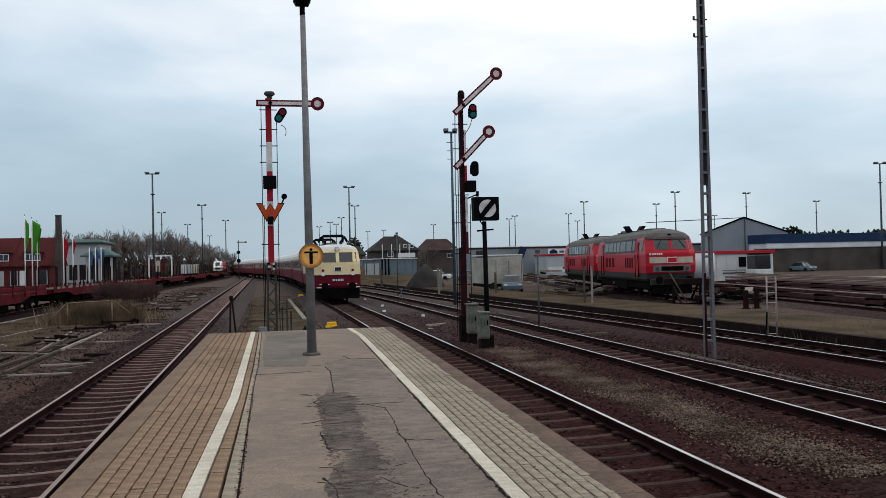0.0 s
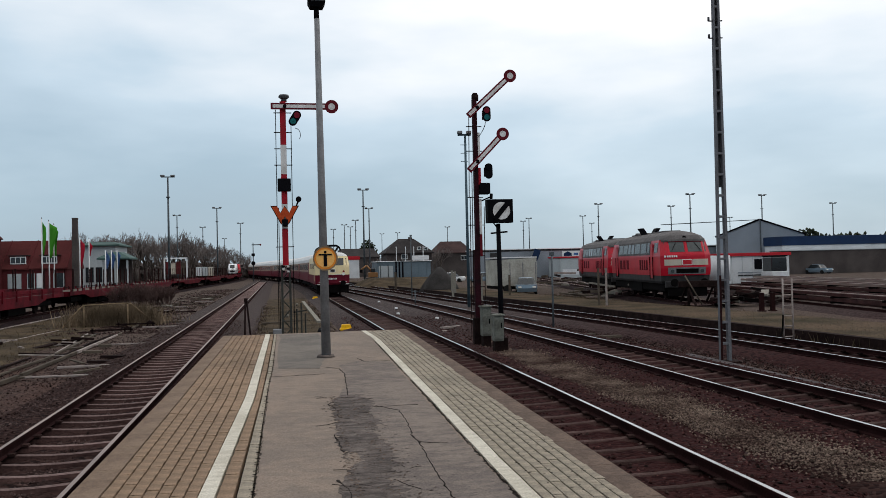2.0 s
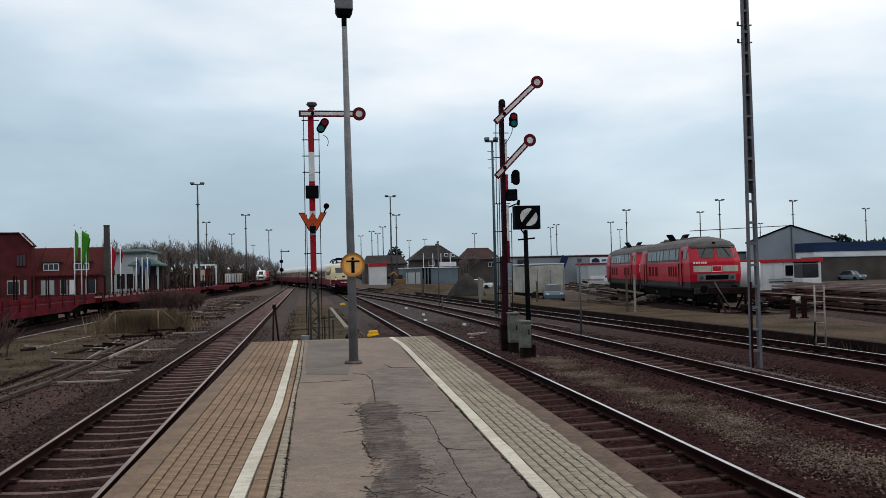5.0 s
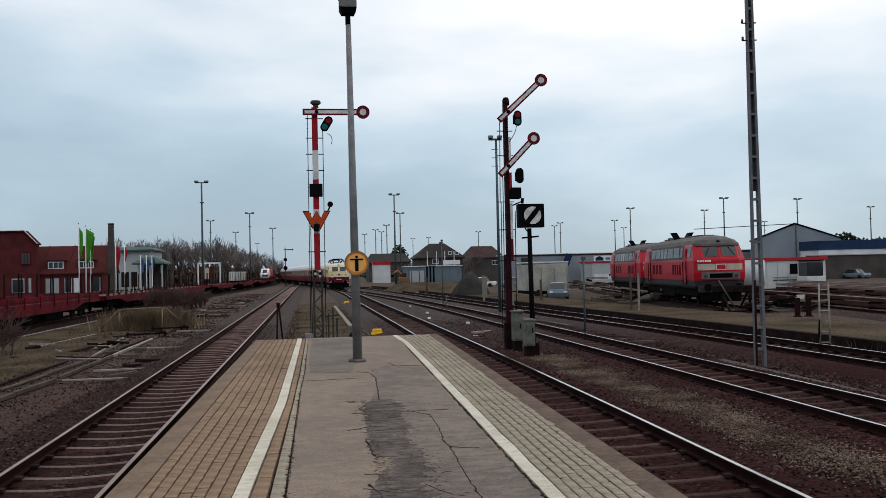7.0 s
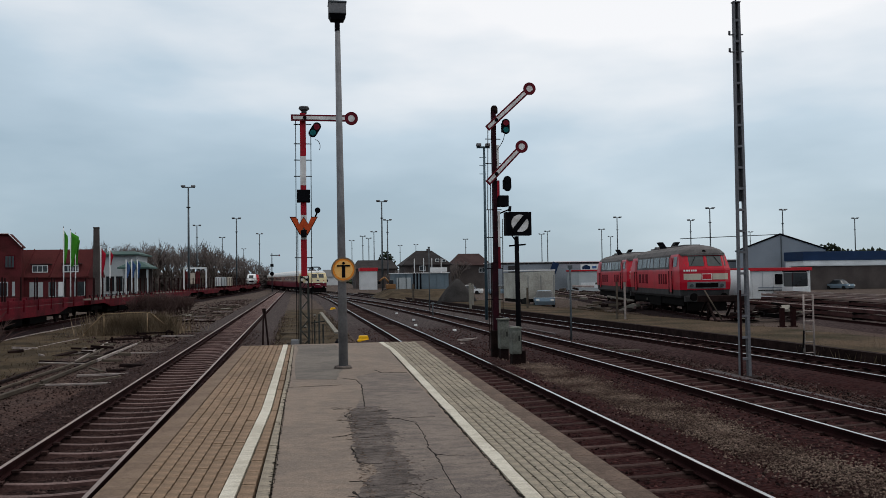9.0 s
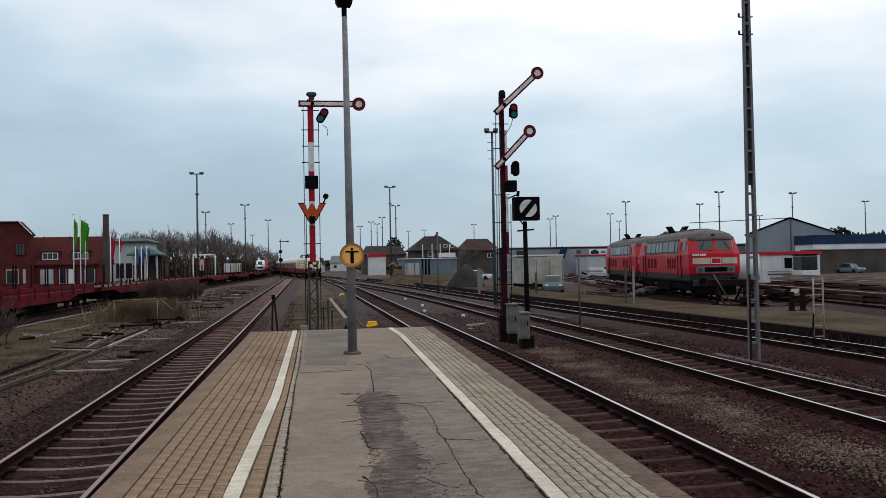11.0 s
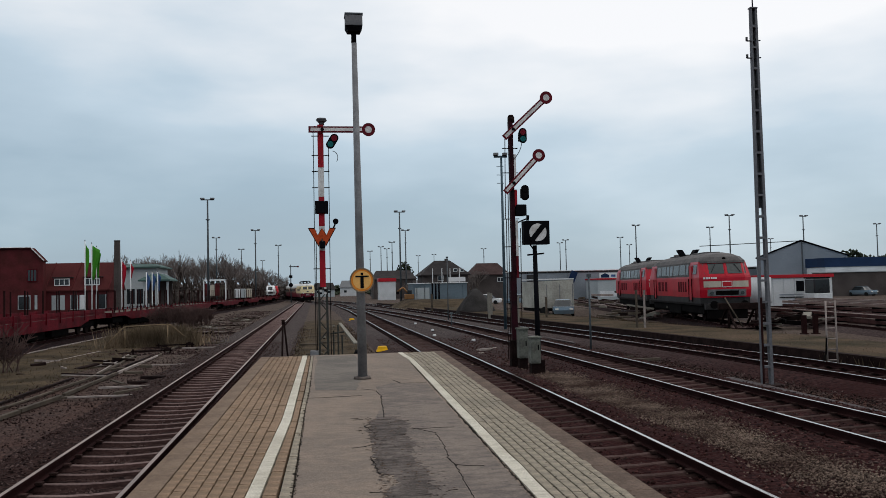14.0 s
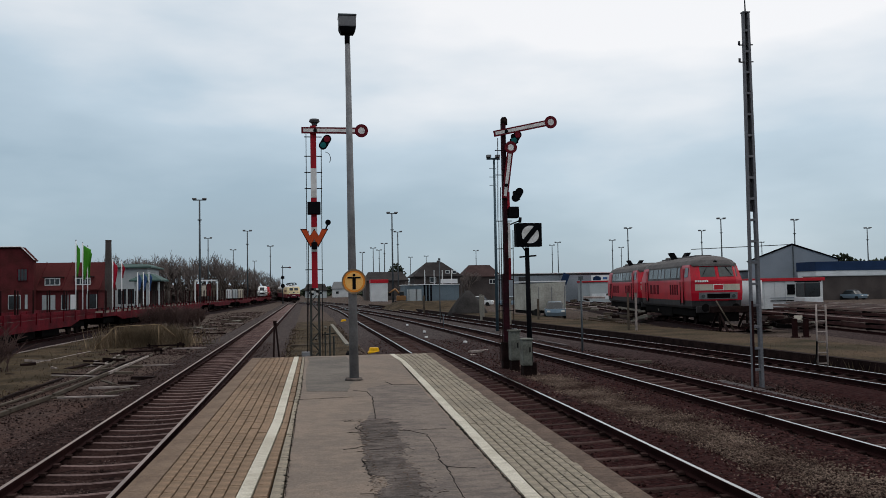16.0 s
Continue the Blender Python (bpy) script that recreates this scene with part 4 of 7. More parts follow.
def right_signal():
    root = thing("semaphore_signal", "rusty dark semaphore signal with two raised arms", "railway signal", "semaphore signals", m=pose(6.32, 27.5, -0.3))
    part("mast_lower", B(-0.095, 0.095, -0.1, 0.1, 0, 3.2, 0.02), M["mast_wine"], root)
    for x0, x1, z0, z1, mt in ((-0.075, 0.05, 3.2, 8.1, "mast_wine"), (0.055, 0.135, 3.0, 3.7, "arm_red"), (0.055, 0.135, 3.7, 4.85, "sig_white"), (0.055, 0.135, 5.3, 5.85, "sig_red"), (0.055, 0.125, 6.1, 7.0, "sig_white")):
        part("mast_section", B(x0 + 0.04, x1 + 0.04, -0.11, 0.11, z0, z1), M[mt], root)
    bm = bmesh.new()
    rod(bm, (0.06, 0, 8.05), (0.06, 0, 8.22), 0.115, 0.115, 14)
    rod(bm, (0.06, 0, 8.22), (0.06, 0, 8.3), 0.115, 0.07, 14)
    part("mast_cap", bm, M["rusty_dark"], root)
    up = arm(root, 0.08, 7.8, 1.53, -42.8)
    low = arm(root, 0.05, 6.05, 1.24, -46.0)
    glass_up = lantern(root, 0.4, 7.6, "glass_red", "glass_green", 0)
    glass_low = lantern(root, 0.42, 5.74, "sig_black", "sig_black", 0)
    part("lantern_box", B(0.12, 0.46, -0.2, 0.15, 5.0, 5.36, 0.03), M["sig_black"], root)
    bm = bmesh.new()
    rod(bm, (0.1, 0, 4.75), (0.52, 0, 4.92), 0.025, n=6)
    rod(bm, (0.52, 0, 4.85), (0.54, 0, 5.02), 0.05, n=8)
    part("bracket", bm, M["sig_black"], root)
    for x, z0, z1 in ((-0.22, 4.9, 7.6), (-0.24, 0.4, 4.9), (-0.16, 0.4, 6.0), (0.22, 0.4, 4.6)):
        part("wire_rod", R((x, -0.06, z0), (x + 0.05, -0.06, z1), 0.014, n=6), M["rusty_dark"], root)
    for z in (2.0, 3.0, 4.0, 4.9, 6.4, 7.2):
        part("rod_guide", R((-0.27, -0.05, z), (0.24, -0.05, z), 0.016, n=6), M["sig_black"], root)
    bm = bmesh.new()
    pts = [(0.36 - 0.25 * i / 8, -0.15, 7.35 - 0.5 * (i / 8) ** 0.6) for i in range(9)]
    tube(bm, pts, 0.012, 5)
    part("cable", bm, M["sig_black"], root)
    part("foot", B(-0.16, 0.15, -0.16, 0.16, 0.0, 1.0, 0.03), M["rusty_dark"], root)
    return root, up, low, glass_up, glass_low


SIGNAL_R, ARM_UP, ARM_LOW, GLASS_UP, GLASS_LOW = right_signal()


def cabinet(x, y, w, h, tone, label):
    root = thing("relay_cabinet", label, "cabinet", "trackside cabinets", m=pose(x, y, -0.3))
    part("body", B(-w, w, -0.18, 0.18, 0.46, h, 0.02), M[tone], root)
    part("lid", B(-w - 0.03, w + 0.03, -0.22, 0.22, h, h + 0.05, 0.012), M["cab_grey"], root)
    part("door", B(-w + 0.04, w - 0.04, -0.195, -0.178, 0.52, h - 0.08, 0.004), M[tone], root)
    part("plinth", B(-w + 0.02, w - 0.02, -0.16, 0.16, 0, 0.46), M["rusty_dark"], root)
    part("latch", B(w - 0.09, w - 0.06, -0.215, -0.195, 0.85, 1.0), M["sig_black"], root)


cabinet(6.42, 26.9, 0.145, 1.36, "cab_grey", "weathered grey-green relay cabinet at the signal foot")
cabinet(6.32, 25.0, 0.145, 1.2, "cab_grey", "narrow dirty grey relay cabinet beside the disc signal")


def disc_signal():
    root = thing("shunting_signal", "square black shunting signal with a slanting bar on white", "railway signal", m=pose(6.6, 25.6, -0.3))
    part("post", R((0, 0, 0), (-0.03, 0, 3.95), 0.085, 0.065, 14), M["sig_black"], root)
    part("post_foot", B(-0.16, 0.16, -0.16, 0.16, 0, 0.5, 0.03), M["rusty_dark"], root)
    part("box", B(-0.395, 0.395, -0.2, 0.12, 3.97, 4.68, 0.015), M["sig_black"], root)
    m = pose(0.03, 0, 4.33)
    bm = disc(bmesh.new(), (0, 0), 0.265, -0.215, -0.198, 36)
    bm.transform(m)
    part("white_disc", bm, M["sig_white"], root)
    bm = B(-0.33, 0.33, -0.225, -0.212, -0.075, 0.075, 0, pose(0, 0, 0, 0, -50, 0))
    bm.transform(m)
    part("slant_bar", bm, M["sig_black"], root)
    part("step_bar", R((-0.27, -0.02, 3.66), (0.25, -0.02, 3.7), 0.025, n=8), M["sig_black"], root)
    part("stay", R((-0.2, -0.05, 4.0), (-0.03, -0.05, 3.75), 0.02, n=6), M["sig_black"], root)
    return root


disc_signal()


def radio_mast():
    root = thing("lattice_mast", "slender grey lattice mast with a rod on top", "mast", m=pose(11.37, 20.92, -0.3))
    w0, w1, h = 0.125, 0.066, 9.8
    for s in (-1, 1):
        bm = bmesh.new()
        a, b = (-0.022, 0.022) if s < 0 else (-0.05, 0.03)
        loops(bm, [[(s * w + dx * k, dy, z) for dx, dy in ((a, -0.06), (b, -0.06), (b, 0.06), (a, 0.06))] for w, z, k in ((w0, 0, 1.0), (w1, h, 0.75))])
        part("leg", bm, M["mast_grey"], root)
    bm = bmesh.new()
    loops(bm, [[(-w, 0.05, z), (w, 0.05, z), (w, 0.062, z), (-w, 0.062, z)] for w, z in ((w0 * 0.55, 4.6), (w1, h))])
    part("back_flange", bm, M["lattice"], root)
    part("top_plate", B(-0.1, 0.1, -0.075, 0.075, h, h + 0.03), M["mast_grey"], root)
    k = 0
    while 0.5 + k * 0.55 < h:
        z = 0.5 + k * 0.55
        w = w0 + (w1 - w0) * z / h
        part("rung", B(-w + 0.02, w - 0.02, -0.058, 0.055, z, z + 0.06), M["mast_grey"], root)
        k += 1
    part("rust_strip", B(-w0 - 0.03, -w0 + 0.028, -0.068, -0.0605, 0.1, 2.3, 0, pose(0, 0, 0, 0, 0.35, 0)), M["rail_rust"], root)
    part("rod", R((0, 0, h), (-0.01, 0, h + 0.7), 0.02, 0.012, 8), M["lattice"], root)
    for z in (8.95, 8.5):
        part("arm_stub", R((-0.2, 0, z), (0.18, 0, z + 0.02), 0.018, n=6), M["lattice"], root)
        part("insulator", R((-0.2, 0, z), (-0.2, 0, z + 0.1), 0.03, n=8), M["lattice"], root)
    part("footing", B(-0.42, 0.42, -0.3, 0.3, -0.1, 0.08, 0.02), M["rusty_dark"], root)
    return root


radio_mast()


def step_mast():
    root = thing("floodlight_mast", "dark blue-green tubular floodlight mast by the track", "mast", m=pose(11.17, 51.0, -0.3))
    part("pole", R((0, 0, 0), (0.0, 0, 10.5), 0.1, 0.065, 14), M["pole_blue"], root)
    part("crossbar", B(-0.45, 0.35, -0.05, 0.05, 10.45, 10.56), M["pole_blue"], root)
    for x in (-0.35, 0.2):
        part("floodlight", B(x - 0.14, x + 0.14, -0.25, 0.02, 10.56, 10.72, 0.02), M["galv"], root)
    for z in (8.9, 9.4, 9.9):
        part("step_iron", R((-0.3, 0, z), (0.12, 0, z), 0.02, n=6), M["pole_blue"], root)


step_mast()


def lamp_mast(h, wide, label="tall slim yard lamp mast with twin floodlights"):
    root = thing("lamp_mast", label, "lamp mast", "yard lamp masts")
    part("pole", R((0, 0, -0.4), (0, 0, h), 0.19, 0.11, 10), M["pole_dark"], root)
    part("crossbar", B(-wide, wide, -0.07, 0.07, h - 0.08, h + 0.06), M["pole_dark"], root)
    for s in (-1, 1):
        part("floodlight", B(s * wide * 0.75 - 0.3, s * wide * 0.75 + 0.3, -0.5, 0.05, h + 0.04, h + 0.26, 0.03), M["galv"], root)
    part("platform_ring", R((0, 0, h - 3.0), (0, 0, h - 2.86), 0.3, 0.3, 10), M["pole_dark"], root)
    return root


first_mast = lamp_mast(16.0, 0.95)
first_mast.matrix_basis = pose(-15.5, 130.6, 0)
for x, y, s in ((-24.5, 223.4, 1), (-23.6, 287, 1), (-13.2, 198, 1), (-11, 265.5, 1), (-23.3, 395, 1), (15, 154.6, 1), (21.2, 205, 1), (22.6, 257.7, 1), (21.3, 284.8, 1), (19.8, 318, 1), (43.7, 371, 1), (49.2, 361, 1),
                (61.1, 313, 1), (79.9, 278, 1), (76.7, 260.4, 1), (90.9, 251, 1), (75.9, 198.7, 1), (100, 209.9, 1), (86, 171.3, 1), (105.4, 175.9, 1), (143.1, 204.9, 1), (93.4, 117.7, 1), (151.5, 273, 1), (24.5, 300, 1), (112, 300, 1)):
    copy_thing(first_mast, pose(x, y, 0, 0, 0, random.uniform(-25, 25)))

# ---- rail vehicles ----
def ring(z, w, yf, yr, cr, cc):
    return [(0, yf - cr, z), (w * 0.72, yf, z), (w, yf + cc, z), (w, yr - cc, z), (w * 0.72, yr, z), (0, yr + cr, z), (-w * 0.72, yr, z), (-w, yr - cc, z), (-w, yf + cc, z), (-w * 0.72, yf, z)]


def hull(levels, length):
    bm = bmesh.new()
    loops(bm, [ring(z, w, f, length - f, cr, cc) for z, w, f, cr, cc in levels])
    bmesh.ops.recalc_face_normals(bm, faces=bm.faces[:])
    return bm


def on_front(levels, x, z):
    """The y of the front skin at a side offset and height."""
    zs = [v[0] for v in levels]
    w, f, cr, cc = (float(np.interp(z, zs, [v[i] for v in levels])) for i in (1, 2, 3, 4))
    a = abs(x)
    return f - cr * (1 - a / (w * 0.72)) if a < w * 0.72 else f + cc * (a - w * 0.72) / (w * 0.28)


def front_slab(levels, x0, x1, z0, z1, out=0.02, nx=5):
    """A thin slab that follows the front skin (windows, bands)."""
    bm = bmesh.new()
    rows = []
    for k in range(nx):
        x = x0 + (x1 - x0) * k / (nx - 1)
        ya, yb = on_front(levels, x, z0), on_front(levels, x, z1)
        rows.append([(x, ya - out, z0), (x, yb - out, z1), (x, yb + 0.03, z1), (x, ya + 0.03, z0)])
    loops(bm, rows)
    bmesh.ops.recalc_face_normals(bm, faces=bm.faces[:])
    return bm


def bogie(root, y, base, wheels, r=0.5, side=1.08):
    b = part("bogie", B(-side, side, y - base / 2 - 0.7, y + base / 2 + 0.7, 0.42, 0.78, 0.05), M["under"], root)
    for k in range(wheels):
        yy = y - base / 2 + base * k / (wheels - 1)
        bm = bmesh.new()
        for s in (-0.75, 0.75):
            rod(bm, (s - 0.065, yy, r), (s + 0.065, yy, r), r, r, 20)
        rod(bm, (-0.75, yy, r), (0.75, yy, r), 0.08, 0.08, 8)
        part("wheelset", bm, M["rusty_dark"], b)
    return b


def buffers(root, length, z=1.05):
    for y, d in ((0.1, -1), (length - 0.1, 1)):
        for s in (-0.875, 0.875):
            bm = bmesh.new()
            rod(bm, (s, y, z), (s, y + d * 0.5, z), 0.1, 0.1, 10)
            rod(bm, (s, y + d * 0.5, z), (s, y + d * 0.56, z), 0.23, 0.23, 16)
            part("buffer", bm, M["under"], root)


def express_loco():
    root = thing("electric_locomotive", "cream and wine-red electric locomotive at the rear of a departing train", "locomotive", "departing train")
    L = 16.0
    lower = [(0.92, 1.42, 0.12, 0.10, 0.3), (1.05, 1.46, 0.05, 0.11, 0.3), (1.76, 1.48, 0.0, 0.12, 0.3)]
    upper = [(1.762, 1.48, 0.0, 0.12, 0.3), (2.45, 1.48, 0.05, 0.12, 0.32), (2.62, 1.47, 0.08, 0.12, 0.34), (3.22, 1.40, 0.42, 0.1, 0.4), (3.38, 1.36, 0.5, 0.1, 0.42)]
    roof = [(3.382, 1.36, 0.5, 0.1, 0.42), (3.55, 1.22, 0.62, 0.08, 0.5), (3.68, 0.95, 0.95, 0.06, 0.5), (3.74, 0.55, 1.4, 0.03, 0.3)]
    part("lower_body", hull(lower, L), M["wine"], root, "wine-red lower body")
    ub = part("upper_body", hull(upper, L), M["cream"], root, "cream upper body")
    part("roof", hull(roof, L), M["coach_roof"], root)
    part("underframe", B(-1.3, 1.3, 0.4, L - 0.4, 0.5, 0.93, 0.04), M["under"], root)
    part("skirt", B(-1.38, 1.38, 0.05, 0.5, 0.22, 0.93, 0.05), M["under"], root)
    for s in (-1, 1):
        part("windscreen", front_slab(upper, s * 0.11, s * 1.24, 2.58, 3.2), M["glass"], root, "dark windscreen")
        part("headlight", R((s * 0.95, -0.08, 1.83), (s * 0.95, 0.1, 1.83), 0.13, 0.13, 18), M["lamp_glass"], root)
        part("tail_light", R((s * 0.95, -0.06, 2.05), (s * 0.95, 0.12, 2.05), 0.085, 0.085, 14), M["glass_red"], root)
        part("handrail", R((s * 0.55, -0.1, 1.15), (s * 1.2, 0.0, 1.15), 0.02, n=6), M["chrome"], root)
        part("lamp_step", B(s * 1.2 - 0.16, s * 1.2 + 0.16, -0.12, 0.25, 0.93, 0.99), M["sig_white"], root)
        for k in range(4):
            part("side_window", B(s * 1.47 - 0.02, s * 1.47 + 0.02, 3.2 + k * 2.6, 4.6 + k * 2.6, 2.3, 2.8, 0.01), M["glass"], root)
        part("cab_window", B(s * 1.455 - 0.03, s * 1.455 + 0.03, 1.0, 1.9, 2.55, 3.1, 0.01), M["glass"], root)
        part("cab_door", B(s * 1.475 - 0.015, s * 1.475 + 0.015, 2.05, 2.75, 1.2, 3.1, 0.01), M["cream"], root)
    part("top_light", R((0, 0.25, 3.42), (0, 0.62, 3.42), 0.12, 0.12, 16), M["lamp_glass"], root)
    part("top_light_hood", R((0, 0.3, 3.42), (0, 0.9, 3.42), 0.145, 0.145, 16), M["galv"], root)
    part("emblem", front_slab(upper, -0.24, 0.24, 1.98, 2.28, 0.03), M["sign_white"], root)
    part("emblem_face", front_slab(upper, -0.19, 0.19, 2.02, 2.24, 0.04), M["loco_grey"], root)
    for x in (-0.32, -0.22, -0.12, 0.0, 0.1, 0.2, 0.3):
        part("number_bar", front_slab(lower, x - 0.032, x + 0.032, 1.36, 1.5, 0.02, 2), M["sign_white"], root)
    part("waist_trim", front_slab(upper, -1.2, 1.2, 1.765, 1.79, 0.025, 9), M["chrome"], root)
    buffers(root, L)
    bogie(root, 4.0, 3.4, 2, 0.62)
    bogie(root, L - 4.0, 3.4, 2, 0.62)
    # folded-up pantographs: a lozenge of thin tubes
    for y in (3.6, L - 3.6):
        bm = bmesh.new()
        for s in (-1, 1):
            tube(bm, [(s * 0.6, y - 1.0, 3.84), (s * 0.75, y, 4.02), (s * 0.6, y + 1.0, 3.84)], 0.05, 6)
            tube(bm, [(s * 0.5, y - 0.1, 3.72), (s * 0.55, y - 1.0, 3.85)], 0.03, 6)
            tube(bm, [(s * 0.5, y + 0.1, 3.72), (s * 0.55, y + 1.0, 3.85)], 0.03, 6)
        for yy in (y - 0.18, y + 0.18):
            pts = [(-0.98, yy, 3.84), (-0.84, yy, 3.98), (-0.6, yy, 4.06), (0.6, yy, 4.06), (0.84, yy, 3.98), (0.98, yy, 3.84)]
            tube(bm, pts, 0.055, 6)
        for v in bm.verts:
            v.co.z = 3.72 + (v.co.z - 3.72) * 1.9
        part("pantograph", bm, M["sig_black"], root)
        for s in (-0.5, 0.5):
            part("insulator", R((s, y, 3.66), (s, y, 3.9), 0.07, 0.05, 10), M["wagon_red"], root)
    part("roof_gear", B(-0.4, 0.4, 5.6, 10.4, 3.7, 3.95, 0.05), M["loco_roof"], root)
    return root


def coach():
    root = thing("express_coach", "wine-red and beige express coach with a pale roof", "railway coach", "departing train")
    L = 26.1
    part("lower_body", hull([(0.9, 1.4, 0.05, 0, 0.08), (1.0, 1.43, 0, 0, 0.08), (1.95, 1.44, 0, 0, 0.08)], L), M["wine"], root, "wine-red lower side")
    part("upper_body", hull([(1.952, 1.44, 0, 0, 0.08), (2.98, 1.42, 0, 0, 0.08)], L), M["coach_beige"], root, "beige window band")
    part("roof", hull([(2.982, 1.42, 0, 0, 0.08), (3.3, 1.36, 0.03, 0, 0.1), (3.65, 1.1, 0.08, 0, 0.15), (3.88, 0.68, 0.15, 0, 0.2), (3.98, 0.25, 0.2, 0, 0.1)], L), M["coach_roof"], root)
    part("underframe", B(-1.15, 1.15, 5.5, L - 5.5, 0.45, 0.9, 0.05), M["under"], root)
    for k in range(10):
        y = 3.2 + k * 2.05
        for s in (-1, 1):
            part("side_window", B(s * 1.435 - 0.015, s * 1.435 + 0.015, y, y + 1.3, 2.15, 2.8, 0.0), M["loco_glass"], root)
    for y in (1.0, L - 1.8):
        for s in (-1, 1):
            part("door", B(s * 1.44 - 0.015, s * 1.44 + 0.015, y, y + 0.8, 1.0, 2.9, 0.0), M["wine"], root)
    part("gangway", B(-0.6, 0.6, -0.2, 0.02, 1.1, 3.2, 0.05), M["under"], root)
    part("gangway", B(-0.6, 0.6, L - 0.02, L + 0.2, 1.1, 3.2, 0.05), M["under"], root)
    bogie(root, 3.5, 2.5, 2, 0.46)
    bogie(root, L - 3.5, 2.5, 2, 0.46)
    return root


EXPRESS = express_loco()
COACHES = [coach()]
for k in range(6):
    COACHES.append(copy_thing(COACHES[0], Matrix()))


def slant(s, y0, y1, z0, z1, out):
    """A thin slab on the diesel's inward-leaning upper side."""
    side = lambda z: 1.49 - 0.115 * (z - 2.72)
    bm = bmesh.new()
    loops(bm, [[(s * (side(z0) + out), y, z0), (s * (side(z1) + out), y, z1), (s * (side(z1) - 0.05), y, z1), (s * (side(z0) - 0.05), y, z0)] for y in (y0, y1)])
    bmesh.ops.recalc_face_normals(bm, faces=bm.faces[:])
    return bm


def diesel_loco():
    root = thing("diesel_locomotive", "bright red diesel locomotive with a sooty grey roof, parked", "locomotive", "parked diesel locomotives")
    L = 15.7
    skirt = [(0.98, 1.36, 0.28, 0.05, 0.3), (1.12, 1.44, 0.16, 0.06, 0.3), (1.46, 1.46, 0.12, 0.06, 0.3)]
    body = [(1.462, 1.47, 0.06, 0.08, 0.3), (1.9, 1.50, 0.0, 0.09, 0.3), (2.62, 1.50, 0.03, 0.09, 0.3), (2.72, 1.49, 0.06, 0.09, 0.32), (3.5, 1.40, 0.50, 0.1, 0.42), (3.6, 1.37, 0.54, 0.1, 0.45)]
    roof = [(3.602, 1.37, 0.44, 0.1, 0.45), (3.86, 1.2, 0.66, 0.08, 0.6), (4.05, 0.86, 1.15, 0.05, 0.6), (4.16, 0.45, 1.9, 0.02, 0.4)]
    part("skirt", hull(skirt, L), M["loco_grey"], root)
    part("body", hull(body, L), M["loco_red"], root, "traffic-red body")
    part("roof", hull(roof, L), M["loco_roof"], root, "sooty grey domed roof")
    part("underframe", B(-1.25, 1.25, 0.5, L - 0.5, 0.5, 1.0, 0.05), M["under"], root)
    part("fuel_tank", B(-1.3, 1.3, 6.2, 9.6, 0.32, 1.0, 0.08), M["under"], root)
    for s in (-1, 1):
        part("windscreen", front_slab(body, s * 0.1, s * 1.22, 2.86, 3.46), M["loco_glass"], root, "grey-green windscreen")
        part("wiper", R((s * 0.55, -0.05 + 0.42, 3.42), (s * 0.85, 0.1, 2.95), 0.016, n=5), M["sig_black"], root)
        part("front_band", front_slab(body, s * 0.33, s * 1.3, 2.06, 2.42, 0.018), M["pale_band"], root, "pale warning band")
        part("headlight", R((s * 0.88, -0.1, 1.72), (s * 0.88, 0.1, 1.72), 0.1, 0.1, 16), M["loco_glass"], root)
        # side: grey upper zone with windows, louvres below, doors
        part("upper_side", slant(s, 2.9, L - 2.9, 2.72, 3.6, 0.012), M["loco_roof"], root)
        for k, (y, w) in enumerate(((3.15, 0.55), (4.0, 1.5), (5.75, 1.5), (7.55, 0.8), (8.6, 0.75), (9.6, 1.4), (11.2, 1.3))):
            f = part("side_window", slant(s, y, y + w, 2.84, 3.48, 0.03), M["glass" if k in (3, 4) else "loco_glass"], root)
            for e in (y - 0.07, y + w):
                part("window_frame", slant(s, e, e + 0.07, 2.8, 3.52, 0.036), M["galv"], f)
        part("cab_window", slant(s, 1.1, 1.95, 2.86, 3.44, 0.02), M["loco_glass"], root)
        for y in (2.15, L - 2.85):
            part("cab_door", B(s * 1.505 - 0.01, s * 1.505 + 0.01, y, y + 0.62, 1.3, 3.4, 0.0), M["loco_red"], root)
            for yy in (y - 0.08, y + 0.7):
                part("handrail", R((s * 1.54, yy, 1.2), (s * 1.54, yy, 2.6), 0.025, n=6), M["under"], root)
        for k in range(4):
            part("louvre", B(s * 1.505 - 0.01, s * 1.505 + 0.01, 3.6 + k * 0.62, 3.95 + k * 0.62, 1.78, 2.42, 0.0), M["wagon_red"], root)
        for k in range(3):
            part("louvre", B(s * 1.505 - 0.01, s * 1.505 + 0.01, 9.2 + k * 1.1, 9.9 + k * 1.1, 1.78, 2.42, 0.0), M["wagon_red"], root)
    part("windscreen_post", front_slab(body, -0.05, 0.05, 2.72, 3.56, 0.03, 3), M["loco_red"], root)
    part("emblem", front_slab(body, -0.3, 0.3, 2.06, 2.42, 0.02), M["sign_white"], root)
    part("emblem_face", front_slab(body, -0.26, 0.26, 2.1, 2.38, 0.028), M["trim_red"], root)
    for x in (-1.25, -1.12, -1.0, -0.86, -0.74, -0.62):
        part("number_bar", front_slab(body, x - 0.045, x + 0.045, 2.55, 2.66, 0.02, 2), M["sign_white"], root)
    part("headlight_frame", front_slab(body, -1.12, 1.12, 1.54, 1.94, 0.035, 9), M["galv"], root)
    part("headlight_recess", front_slab(body, -0.66, 0.66, 1.6, 1.86, 0.05, 7), M["under"], root)
    part("brow", front_slab(body, -1.3, 1.3, 3.5, 3.62, 0.09, 9), M["loco_roof"], root)
